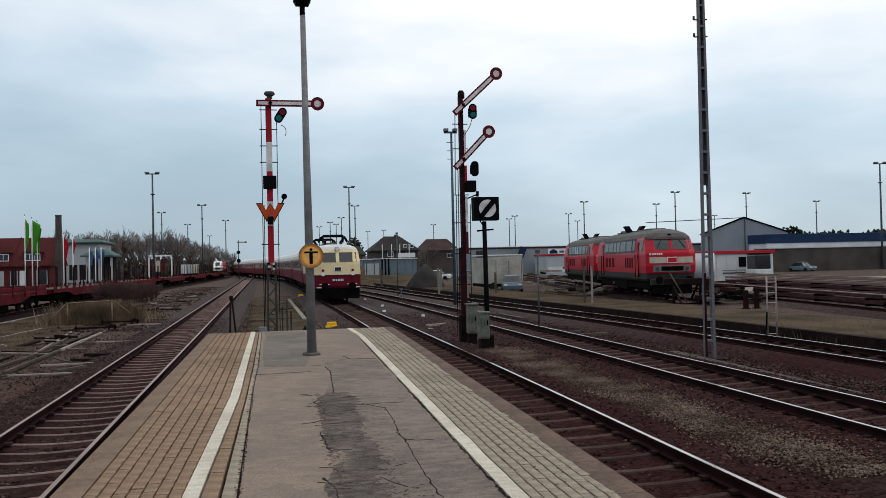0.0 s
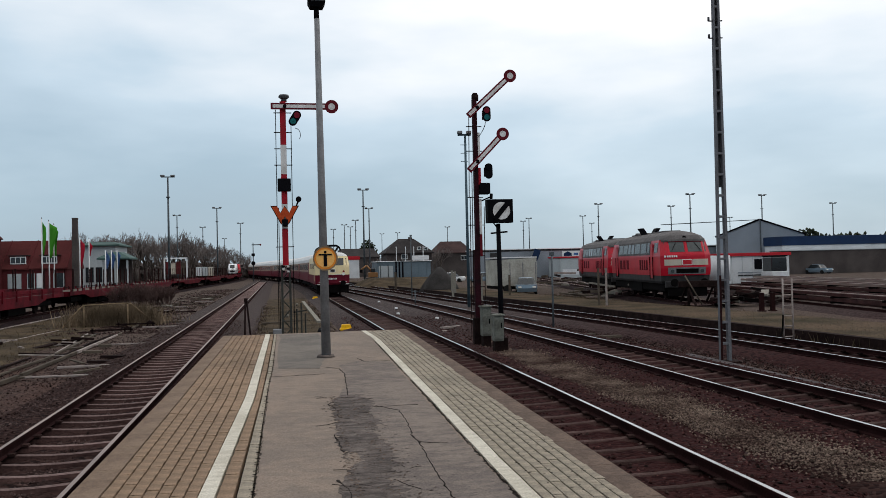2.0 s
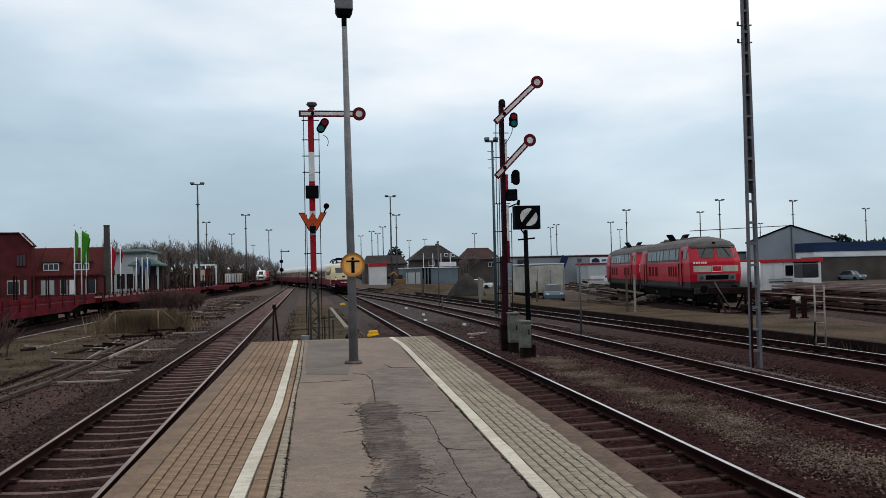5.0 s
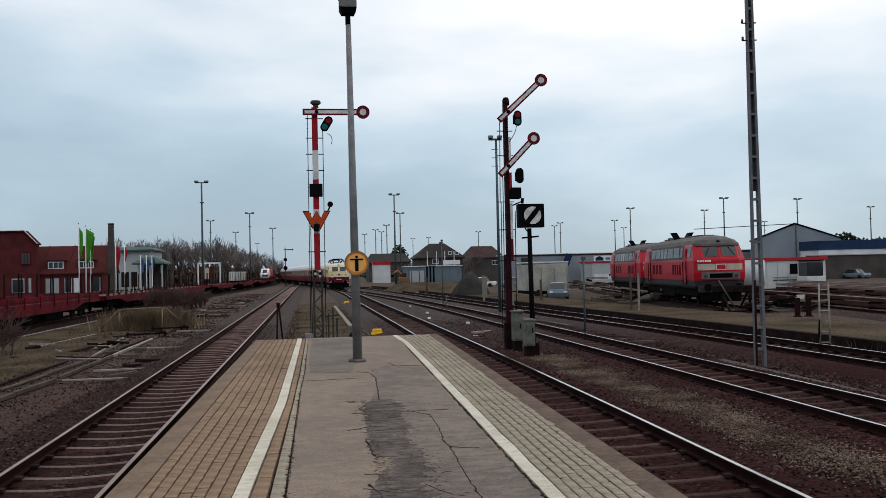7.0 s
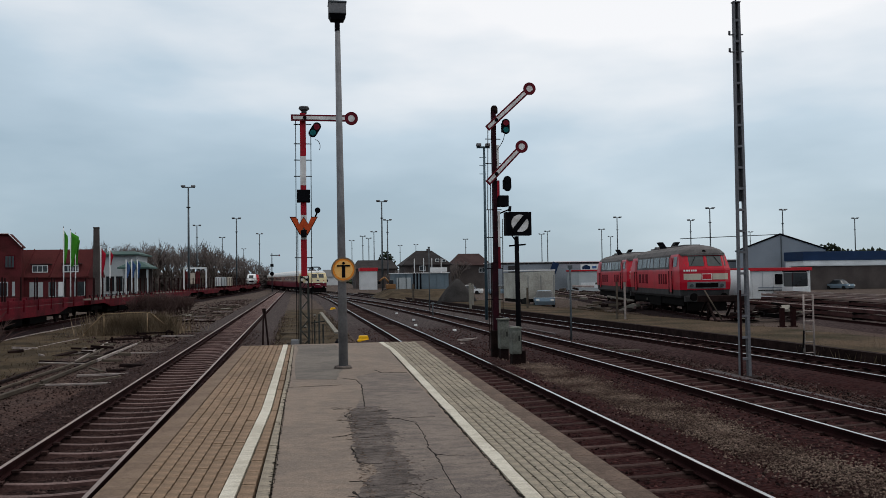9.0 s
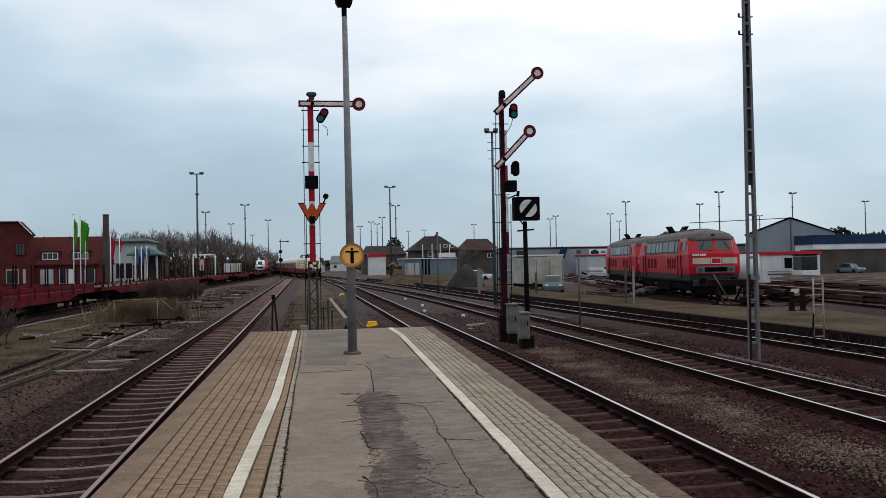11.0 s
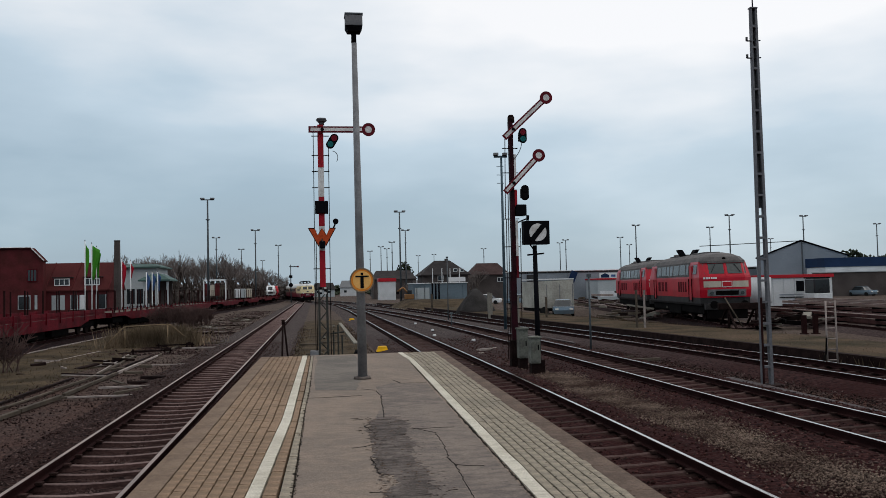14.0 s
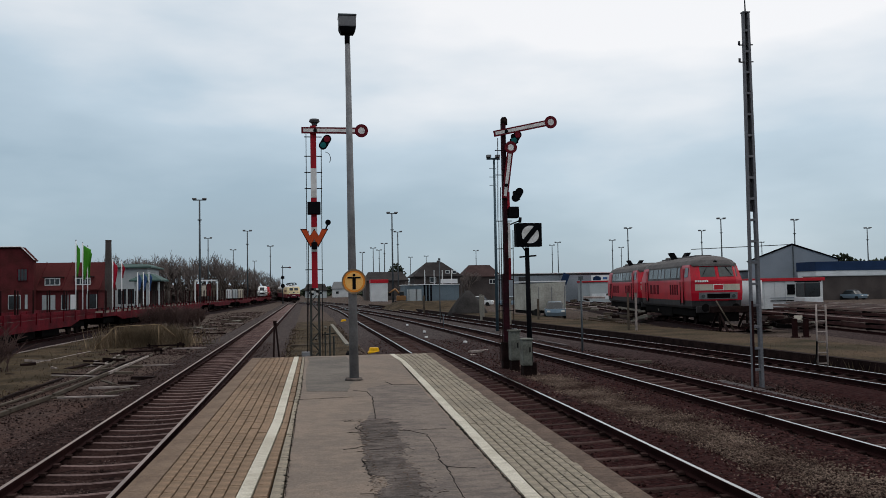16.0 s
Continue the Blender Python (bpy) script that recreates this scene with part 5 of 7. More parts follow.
    part("top_light", R((0, 0.45, 3.72), (0, 0.75, 3.72), 0.11, 0.11, 14), M["under"], root)
    part("buffer_beam", B(-1.3, 1.3, -0.12, 0.2, 0.75, 1.12, 0.04), M["loco_grey"], root)
    part("plough", B(-1.15, 1.15, -0.06, 0.2, 0.22, 0.75, 0.05), M["under"], root)
    # exhaust hoods that open like a V on the roof
    for s in (-1, 1):
        bm = bmesh.new()
        loops(bm, [[(s * (0.2 + 0.62 * (z - 4.0)) + dx * 0.13, 9.3 + dy * 0.45, z) for dx, dy in ((-1, -1), (1, -1), (1, 1), (-1, 1))] for z in (4.0, 4.62)])
        part("exhaust_hood", bm, M["sig_black"], root)
    part("roof_walk", B(-0.5, 0.5, 3.0, 6.4, 4.1, 4.24, 0.03), M["loco_roof"], root)
    part("roof_walk", B(-0.5, 0.5, 10.2, 12.6, 4.1, 4.24, 0.03), M["loco_roof"], root)
    part("roof_fan", R((0, 11.0, 4.2), (0, 11.0, 4.34), 0.6, 0.55, 18), M["loco_roof"], root)
    buffers(root, L)
    bogie(root, 3.6, 2.8, 2, 0.5)
    bogie(root, L - 3.6, 2.8, 2, 0.5)
    return root


loco_a = diesel_loco()
loco_turn = -math.degrees(math.atan(LOCO_TILT))
loco_a.matrix_basis = pose(23.8, 48.0, 0, 0, 0, loco_turn)
loco_b = copy_thing(loco_a, pose(23.8 + 16.55 * math.sin(radians(-loco_turn)), 48.0 + 16.55 * math.cos(radians(-loco_turn)), 0, 0, 0, loco_turn))


def flat_wagon(sides):
    label = "dark red car-carrying flat wagon with boarded sides" if sides else "dark red car-carrying flat wagon with low stakes, empty"
    root = thing("flat_wagon", label, "railway wagon", "parked flat wagons")
    L = 25.0
    for s in (-1, 1):
        bm = bmesh.new()
        plate(bm, [(0.0, 0.9), (4.0, 0.9), (6.0, 0.58), (L - 6.0, 0.58), (L - 4.0, 0.9), (L, 0.9), (L, 1.16), (0, 1.16)], -0.06, 0.06)
        bm.transform(Matrix.Translation((s * 1.38, 0, 0)) @ Matrix.Rotation(radians(90), 4, "Z"))
        part("sill", bm, M["wagon_red"], root)
        if sides:
            for k in range(10):
                part("side_board", B(s * 1.42 - 0.03, s * 1.42 + 0.03, 0.2 + k * 2.46, 2.58 + k * 2.46, 1.18, 1.52, 0.012), M["wagon_red"], root)
                part("board_post", B(s * 1.47 - 0.03, s * 1.47 + 0.03, 0.1 + k * 2.46, 0.22 + k * 2.46, 0.92, 1.54), M["wagon_red"], root)
                part("board_lip", B(s * 1.46 - 0.025, s * 1.46 + 0.025, 0.26 + k * 2.46, 2.5 + k * 2.46, 1.32, 1.37), M["wagon_red"], root)
        else:
            for k in range(14):
                part("stake", B(s * 1.4 - 0.04, s * 1.4 + 0.04, 0.3 + k * 1.87, 0.42 + k * 1.87, 1.14, 1.36), M["wagon_red"], root)
        for k in range(9):
            part("stanchion", B(s * 1.3 - 0.035, s * 1.3 + 0.035, 1.2 + k * 2.8, 1.28 + k * 2.8, 1.12, 2.75), M["rail_rust"], root)
    part("deck", B(-1.32, 1.32, 0.05, L - 0.05, 1.04, 1.12), M["wood"], root)
    for y in (0.0, L - 0.12):
        part("headstock", B(-1.4, 1.4, y, y + 0.12, 0.85, 1.18), M["wagon_red"], root)
    part("centre_beam", B(-0.35, 0.35, 0.3, L - 0.3, 0.5, 1.04), M["under"], root)
    # black boxes added to close the bright gap and stand for underfloor shade
    for y in (6.4, 10.2, 14.6):
        part("underfloor_shade_box", B(-1.1, 1.1, y, y + 3.2, 0.16, 0.62, 0.05), M["under"], root)
    for k in range(3):
        part("data_plate", B(-1.46, -1.445, 3 + k * 8.2, 3.7 + k * 8.2, 0.94, 1.1), M["sign_white"], root)
    buffers(root, L)
    bogie(root, 3.2, 1.8, 2, 0.42)
    bogie(root, L - 3.2, 1.8, 2, 0.42)
    return root


def on_line(pts, y):
    ln = spline(pts, 1.0)
    x = float(np.interp(y, ln[:, 1], ln[:, 0]))
    x2 = float(np.interp(y + 20, ln[:, 1], ln[:, 0]))
    return x, -math.degrees(math.atan((x2 - x) / 20))


wagon_a, wagon_b = flat_wagon(True), flat_wagon(False)
for k, y in enumerate((10.3, 36.6, 63.4, 89.7, 116.0, 142.3, 168.6, 194.9)):
    x, a = on_line(WAGON_LINE, y)
    if k == 1:
        wagon_a.matrix_basis = pose(x, y, 0, 0, 0, a)
    elif k == 2:
        wagon_b.matrix_basis = pose(x, y, 0, 0, 0, a)
    else:
        copy_thing(wagon_a if k == 0 else wagon_b, pose(x, y, 0, 0, 0, a))


def van(tone, label):
    root = thing("van", label, "van", "vans on the wagons")
    part("body", hull([(0.3, 0.88, 0.08, 0.04, 0.15), (0.95, 0.94, 0.0, 0.06, 0.2), (1.15, 0.93, 0.55, 0.06, 0.2), (1.85, 0.82, 1.15, 0.05, 0.25), (1.97, 0.66, 1.35, 0.03, 0.25)], 5.0), tone, root)
    part("windscreen", front_slab([(1.15, 0.93, 0.55, 0.06, 0.2), (1.85, 0.82, 1.15, 0.05, 0.25)], -0.78, 0.78, 1.2, 1.78), M["glass"], root)
    part("grille", B(-0.5, 0.5, -0.09, 0.02, 0.55, 0.78, 0.01), M["sig_black"], root)
    for s in (-1, 1):
        part("headlight", B(s * 0.72 - 0.13, s * 0.72 + 0.13, -0.04, 0.1, 0.72, 0.9, 0.02), M["lamp_glass"], root)
        part("side_window", B(s * 0.9 - 0.03, s * 0.9 + 0.03, 1.6, 2.5, 1.2, 1.7), M["glass"], root)
        for y in (0.95, 3.9):
            part("wheel", R((s * 0.78, y, 0.33), (s * 0.96, y, 0.33), 0.33, 0.33, 18), M["tyre"], root)
    return root


x, a = on_line(WAGON_LINE, 205)
van(M["van_white"], "white delivery van parked on a flat wagon").matrix_basis = pose(x, 205, 1.12, 0, 0, a) @ Matrix.Diagonal((1.1, 1.1, 1.3, 1))
x, a = on_line(WAGON_LINE, 212)
van(M["trim_red"], "red delivery van parked on a flat wagon").matrix_basis = pose(x + 0.3, 212, 1.12, 0, 0, a) @ Matrix.Diagonal((1.1, 1.2, 1.25, 1))

# ---- right-hand yard ----
def house(name, label, x0, x1, y0, y1, z_eave, z_ridge, wall, roof, ridge_along="x", windows=(), group="", hip=0.0, base=-0.35, over=0.4):
    root = thing(name, label, "house" if "house" in name else "building", group)
    cx, cy = (x0 + x1) / 2, (y0 + y1) / 2
    part("wall", B(x0, x1, y0, y1, base, z_eave), M[wall], root)
    bm = bmesh.new()
    o = over
    if ridge_along == "x":
        rings = [[(x, y0 - o, z_eave), (x, y0 - o, z_eave - 0.15), (x, y1 + o, z_eave - 0.15), (x, y1 + o, z_eave), (x + h, cy, z_ridge)] for x, h in ((x0 - o, hip), (x1 + o, -hip))]
    else:
        rings = [[(x0 - o, y, z_eave), (x0 - o, y, z_eave - 0.15), (x1 + o, y, z_eave - 0.15), (x1 + o, y, z_eave), (cx, y + h, z_ridge)] for y, h in ((y0 + 0.05, hip), (y1 + o, -hip))]
    loops(bm, rings)
    bmesh.ops.recalc_face_normals(bm, faces=bm.faces[:])
    part("roof", bm, M[roof], root)
    if ridge_along == "y":
        part("gable", plate(bmesh.new(), [(x0, z_eave), (x1, z_eave), (cx, z_ridge - 0.15)], y0 - 0.005, y0 + 0.04), M[wall], root)
    for wx, wz, ww, wh in windows:
        w = part("window", B(wx, wx + ww, y0 - 0.06, y0 + 0.02, wz, wz + wh), M["sign_white"], root)
        n = max(1, round(ww / 0.9))
        for k in range(n):
            a = wx + 0.08 + k * (ww - 0.08) / n
            part("pane", B(a, a + (ww - 0.08) / n - 0.08, y0 - 0.075, y0 - 0.05, wz + 0.08, wz + wh - 0.08), M["glass"], w)
    return root


def flat_building(name, label, x0, x1, y0, y1, h, wall, fascia, fascia_h, base=-0.35, ribs=0, windows=()):
    root = thing(name, label, "building")
    part("wall", B(x0, x1, y0, y1, base, h - fascia_h), M[wall], root)
    part("fascia", B(x0 - 0.15, x1 + 0.15, y0 - 0.15, y1 + 0.15, h - fascia_h, h, 0.03), M[fascia], root)
    for k in range(ribs):
        x = x0 + (x1 - x0) * (k + 0.5) / ribs
        part("wall_rib", B(x - 0.05, x + 0.05, y0 - 0.05, y0 + 0.01, base, h - fascia_h), M[wall], root)
    for wx, wz, ww, wh, m in windows:
        part("window", B(wx, wx + ww, y0 - 0.05, y0 + 0.01, wz, wz + wh), M[m], root)
    return root


h = flat_building("site_hut", "white site hut with a red roof edge", 41.2, 47.6, 75, 79, 2.85, "wall_white", "trim_red", 0.3, 0.0, 6, ((44.0, 1.3, 0.75, 0.95, "sig_black"), (42.3, 0.7, 3.0, 0.1, "loco_grey"), (42.3, 0.98, 3.0, 0.07, "wall_grey")))
part("door", B(44.95, 45.05, 74.93, 75.0, 0.0, 2.4), M["wall_grey"], h)
root = thing("tractor_cab", "dark glazed machine cab beside the white hut", "vehicle", m=pose(44.55, 72.5, 0))
part("cab", B(-0.75, 0.75, -0.8, 0.8, 1.1, 2.45, 0.12), M["glass"], root)
part("cab_roof", B(-0.8, 0.8, -0.85, 0.85, 2.45, 2.56, 0.04), M["sig_black"], root)
part("engine_cover", B(-0.85, 0.85, -0.9, 0.9, 0.45, 1.1, 0.08), M["wall_white"], root)
for sx in (-0.55, 0.65):
    part("wheel", R((sx - 0.3, -0.95, 0.1), (sx - 0.3, 0.95, 0.1), 0.42, 0.42, 16), M["tyre"], root)
root = thing("tank_container", "silver upright storage tank behind the locomotives", "tank", m=pose(38.2, 71, -0.1))
part("shell", R((0, 0, 0.5), (0, 0, 2.75), 0.95, 0.95, 24), M["wall_white"], root)
part("stand", R((0, 0, -0.1), (0, 0, 0.5), 0.8, 0.8, 16), M["under"], root)

hall = house("gable_hall", "blue-grey clad hall with a low gable", -6.7, 6.7, 0, 34, 6.0, 8.55, "wall_grey", "roof_dark", "y", over=0.3)
hall.matrix_basis = pose(77.4, 130, 0, 0, 0, -31)
for s in (-1, 1):
    part("verge_board", R((s * 7.0, -0.08, 5.92), (0, -0.08, 8.6), 0.13, n=6), M["sig_black"], hall)
part("downpipe", R((0.1, -0.12, 0), (0.1, -0.12, 8.4), 0.08, n=6), M["pole_dark"], hall)
r = flat_building("depot_building", "low hall with a dark blue roof edge over a white band", 76.4, 137.0, 122, 127, 5.5, "wall_white", "roof_blue", 1.4, windows=tuple((79 + 5 * k, 1.0, 3.2, 1.6, "glass") for k in range(9)))
r = flat_building("long_shed", "long dark goods shed with a pale roof edge", 74.0, 150.0, 118, 121.6, 3.35, "wall_dark", "wall_pale", 0.14)
# the first windows entry is a plain dark line along the roof edge
r = flat_building("long_hall", "long grey hall with a pale roof edge", 32.6, 75.0, 140, 150, 4.72, "wall_mid", "sign_white", 0.14, ribs=12, windows=((32.7, 4.3, 42.2, 0.27, "loco_grey"), (34.4, 2.6, 1.6, 1.5, "loco_grey")))
r = flat_building("white_hall", "white flat warehouse with a red stripe", 43.9, 66.0, 132, 138, 3.22, "wall_pale", "trim_red", 0.24, windows=((44.2, 0.3, 5.0, 0.9, "wall_white"),))
# roof sign over the pale hall: white board, dark house mark and pale blue bars
root = thing("roof_sign", "white and blue sign board on the pale hall's roof", "sign", m=pose(44.2, 131.9, 3.23))
part("board", B(0.0, 6.5, 0, 0.12, 0, 0.85), M["sign_white"], root)
part("mark", plate(bmesh.new(), [(0.25, 0.08), (1.55, 0.08), (1.55, 0.5), (0.9, 0.8), (0.25, 0.5)], -0.03, -0.002), M["roof_blue"], root)
for k in range(4):
    part("bar", B(1.9 + 0.95 * k, 2.6 + 0.95 * k, -0.03, -0.002, 0.2, 0.55), M["flag_blue"], root)
root = thing("leaning_board", "dark board that leans against the hall", "board", m=pose(40.4, 138.5, 0, 0, 22, 0))
part("plank", B(-0.55, 0.55, 0, 0.12, 3.0, 4.85), M["roof_blue"], root)
house("town_house", "house with a dark hipped tile roof and brick walls", 18.4, 26.4, 150, 158, 4.6, 7.15, "wall_dark", "roof_dark", "x", ((21.0, 3.5, 1.1, 0.9), (23.8, 5.05, 0.7, 0.55), (25.0, 5.0, 0.7, 0.55)), "houses", hip=3.0)
root = thing("chimney", "short dark chimney on the hipped roof", "chimney", m=pose(23.2, 154, 6.9))
part("shaft", B(-0.3, 0.3, -0.3, 0.3, 0, 0.55, 0.02), M["wall_dark"], root)
root = thing("balcony_frame", "white steel balcony posts and rail on a flat roof", "railing", m=pose(0, 146, 0))
for x in (19.6, 21.2, 22.6, 24.2):
    part("post", B(x - 0.06, x + 0.06, 0, 0.12, 3.0, 5.6), M["sign_white"], root)
part("panel", B(22.3, 25.2, -0.05, 0.05, 3.3, 4.05), M["sign_white"], root)
house("town_house", "low brown house behind bare trees", 34.5, 42.5, 190, 198, 5.0, 7.6, "wall_dark", "roof_brown", "x", ((40.0, 3.3, 1.4, 1.0),), "houses", hip=2.0)
house("shed", "grey shed with a sheet roof", 14.6, 25.2, 220, 232, 4.7, 7.0, "wall_dark", "roof_dark", "x", over=0.3, hip=1.2)
r = flat_building("white_hut", "small white hut with a red roof edge", 14.4, 18.2, 200, 205, 4.75, "wall_white", "trim_red", 0.8, ribs=4)
r = flat_building("blue_building", "blue-grey building with a dark flat roof", 13.3, 20.9, 120, 126, 3.05, "wall_blue", "sign_white", 0.1, ribs=7, windows=((13.6, 0.5, 2.0, 1.9, "wall_pale"),))
for x in (15.7, 16.15, 16.6):
    root = thing("post", "dark timber post in front of the blue building", "post", "dark posts", m=pose(x, 117.5, -0.3))
    part("shaft", R((0, 0, 0), (0, 0, 3.2), 0.14, 0.12, 8), M["sig_black"], root)
    part("cap", R((0, 0, 3.2), (0, 0, 3.28), 0.17, 0.17, 8), M["sig_black"], root)


def yard_bank():
    """A low bank of rough turf in front of the blue building."""
    rows = []
    for k in range(24):
        x = 9.6 + 0.55 * k
        u = min(1.0, k / 4, (23 - k) / 4)
        rows.append([(x, y, -0.32 + (z + 0.32) * u + 0.08 * noise.noise((x * 0.8, y * 0.5, 6)) * u) for y, z in ((103.0, -0.32), (106.5, 0.3), (109.5, 0.72), (113.0, 0.85), (119.0, 0.8), (119.6, -0.32))])
    bm = bmesh.new()
    loops(bm, rows, False)
    bmesh.ops.recalc_face_normals(bm, faces=bm.faces[:])
    tagged(part("turf_bank", bm, M["turf"], None), "low bank of rough brown turf before the blue building", "bank", kind="structure")


yard_bank()


def digger():
    root = thing("excavator", "small ochre excavator with a raised boom", "excavator", m=pose(12.4, 117.5, 0.4) @ Matrix.Scale(0.62, 4))
    part("track_unit", B(-1.3, 1.3, -0.9, 0.9, 0.0, 0.75, 0.2), M["tyre"], root)
    part("house_body", B(-0.9, 1.2, -0.8, 0.8, 0.8, 1.9, 0.15), M["excavator"], root)
    part("cab", B(-0.3, 0.7, -0.75, 0.1, 1.9, 2.8, 0.08), M["glass"], root)
    bm = bmesh.new()
    tube(bm, [(0.2, -0.3, 1.8), (-1.2, -0.3, 3.4), (-2.4, -0.3, 2.5)], 0.2, 8)
    part("boom", bm, M["excavator"], root)
    part("bucket", B(-2.7, -2.1, -0.6, 0.0, 1.9, 2.5, 0.1), M["under"], root)


digger()


def heap(x, y, rx, ry, hgt, label, material, seed):
    bm = bmesh.new()
    n, rings = 36, 9
    rows = []
    for k in range(rings):
        u = k / (rings - 1)
        z = hgt * (1 - u ** 1.5)
        rows.append([(x + rx * u * math.cos(a) * (1 + 0.12 * noise.noise((math.cos(a) * 2, math.sin(a) * 2, seed))), y + ry * u * math.sin(a), -0.3 + z * (1 + 0.18 * noise.noise((math.cos(a) * 1.5 * u, math.sin(a) * 1.5 * u, seed + 3))) * 1.1) for a in [2 * math.pi * i / n for i in range(n)]])
    rows[0] = [(x + 0.02 * math.cos(2 * math.pi * i / n), y + 0.02 * math.sin(2 * math.pi * i / n), -0.3 + hgt * 1.05) for i in range(n)]
    loops(bm, rows, True, 0, True)
    bmesh.ops.recalc_face_normals(bm, faces=bm.faces[:])
    return tagged(part("gravel_mound", bm, M[material], None), label, "mound")


heap(15.7, 85, 2.1, 2.0, 2.3, "dark grey conical heap of gravel", "heap", 1)


def car(x, y, a, tone, label):
    root = thing("car", label, "car", "parked cars", m=pose(x, y, -0.3, 0, 0, a))
    part("body", hull([(0.25, 0.82, 0.08, 0.05, 0.15), (0.55, 0.87, 0.0, 0.06, 0.2), (0.85, 0.86, 0.05, 0.06, 0.25)], 4.2), tone, root)
    part("cabin", hull([(0.85, 0.82, 0.9, 0.04, 0.1), (1.35, 0.66, 1.35, 0.03, 0.1), (1.42, 0.58, 1.5, 0.02, 0.1)], 4.2), M["glass"], root)
    part("roof", hull([(1.4, 0.62, 1.42, 0.02, 0.1), (1.45, 0.52, 1.6, 0.02, 0.1)], 4.2), tone, root)
    for s in (-1, 1):
        part("headlight", B(s * 0.6 - 0.14, s * 0.6 + 0.14, -0.03, 0.1, 0.58, 0.72, 0.02), M["lamp_glass"], root)
        for yy in (0.8, 3.35):
            part("wheel", R((s * 0.7, yy, 0.3), (s * 0.88, yy, 0.3), 0.3, 0.3, 16), M["tyre"], root)
    return root


car(20.6, 71, -14, M["car_silver"], "silver-blue car parked on the grass")
car(27.5, 128, 70, M["van_white"], "white car parked by the hall")
car(31, 122, 95, M["car_silver"], "silver car parked by the hall")
car(66.0, 108, 60, M["car_silver"], "silver car parked near the goods shed")
car(61.0, 108, 60, M["sig_black"], "dark car parked near the goods shed")
car(79.6, 115, 20, M["car_silver"], "pale silver car parked near the goods shed")


def tarp_trailer():
    root = thing("trailer", "pale grey tarpaulin trailer with a sloping top", "trailer", m=pose(0, 76, 0))
    bm = bmesh.new()
    plate(bm, [(19.45, 0.35), (23.0, 0.3), (23.0, 2.85), (19.45, 2.72)], 0.0, 5.0)
    part("tarpaulin", bm, M["tarp"], root)
    part("roof_edge", B(19.4, 23.05, -0.03, 5.0, 2.86, 2.96, 0.01), M["sign_white"], root)
    for x in (19.55, 20.5, 21.7, 22.9):
        part("strap", B(x - 0.03, x + 0.03, -0.03, 0.0, 0.35, 2.45), M["galv"], root)
    part("chassis", B(19.5, 22.9, 0.1, 4.9, 0.05, 0.3), M["under"], root)
    for x in (20.6, 22.3):
        part("wheel", R((x - 0.35, -0.05, 0.08), (x - 0.35, 0.25, 0.08), 0.38, 0.38, 16), M["tyre"], root)


tarp_trailer()


def debris(x, y, n, w, d, seed, label, tones, hgt=0.7, size=1.0):
    """A pile of planks, slabs and scrap, one piece a part."""
    rng = random.Random(seed)
    root = thing("scrap_pile", label, "pile", "scrap piles", m=pose(x, y, -0.27 if x < 0 else -0.08))
    for k in range(n):
        l, b, t = size * rng.uniform(0.6, 2.2), size * rng.uniform(0.12, 0.5), size * rng.uniform(0.06, 0.22)
        m = pose(rng.uniform(-w, w), rng.uniform(-d, d), rng.uniform(0.0, hgt * (0.2 + 0.8 * k / n)), rng.uniform(-6, 6), rng.uniform(-10, 10), rng.uniform(-60, 60))
        part("piece", B(-l / 2, l / 2, -b / 2, b / 2, 0, t, 0.01, m), M[rng.choice(tones)], root)


debris(25.3, 65.5, 18, 1.9, 1.0, 3, "pile of pale stone slabs and scrap on the grass", ("concrete", "worn_concrete", "wood"))
debris(22.6, 60.5, 16, 1.6, 0.9, 5, "pile of slabs and scrap on the grass", ("concrete", "rusty_dark", "wood"))
debris(25.6, 44.4, 16, 1.8, 0.8, 9, "tangle of scrap iron by the buffer stop", ("rusty_dark", "rusty_dark", "under", "concrete"), 0.9)
debris(24.4, 43.6, 12, 1.2, 0.5, 10, "tangle of scrap iron by the buffer stop", ("rusty_dark", "rail_rust", "concrete"), 0.7, 0.6)
debris(27.6, 44.8, 14, 1.3, 0.6, 11, "low heap of broken slabs and rusty scrap", ("rusty_dark", "concrete", "sleeper"), 0.5, 0.6)
debris(24.2, 59.0, 14, 1.5, 0.7, 17, "pile of old sleepers and slabs on the grass", ("sleeper", "concrete", "sleeper_dark"), 0.8, 0.9)
debris(28.5, 47, 16, 1.5, 1.4, 12, "stack of dark timbers and scrap", ("rusty_dark", "wood", "under"), 1.0)
debris(25.5, 84, 16, 3.0, 1.5, 14, "stacked pale timbers beside the trailer", ("wood", "pale_pipe", "concrete"), 1.6)
debris(33.5, 88, 20, 5.0, 1.5, 15, "stacked timbers behind the locomotives", ("wood", "pale_pipe", "rusty_dark"), 1.9)


def buffer_stop():
    root = thing("buffer_stop", "rusty buffer stop of bent rails at the siding's end", "buffer stop", m=pose(23.2, 45.1, 0, 0, 0, loco_turn))
    part("cross_beam", B(-1.3, 1.3, -0.15, 0.15, 0.85, 1.2, 0.03), M["rusty_dark"], root)
    for s in (-0.75, 0.75):
        bm = bmesh.new()
        tube(bm, [(s, 1.6, 0.0), (s, 0.2, 0.95), (s, -0.9, 0.2), (s, -1.6, -0.2)], 0.07, 8)
        part("bent_rail", bm, M["rusty_dark"], root)
        part("upright", R((s, 0, -0.2), (s, 0, 1.0), 0.07, n=8), M["rusty_dark"], root)
    part("stay", R((-0.95, -0.1, 1.5), (-0.2, -0.7, -0.1), 0.042, n=8), M["wood"], root)


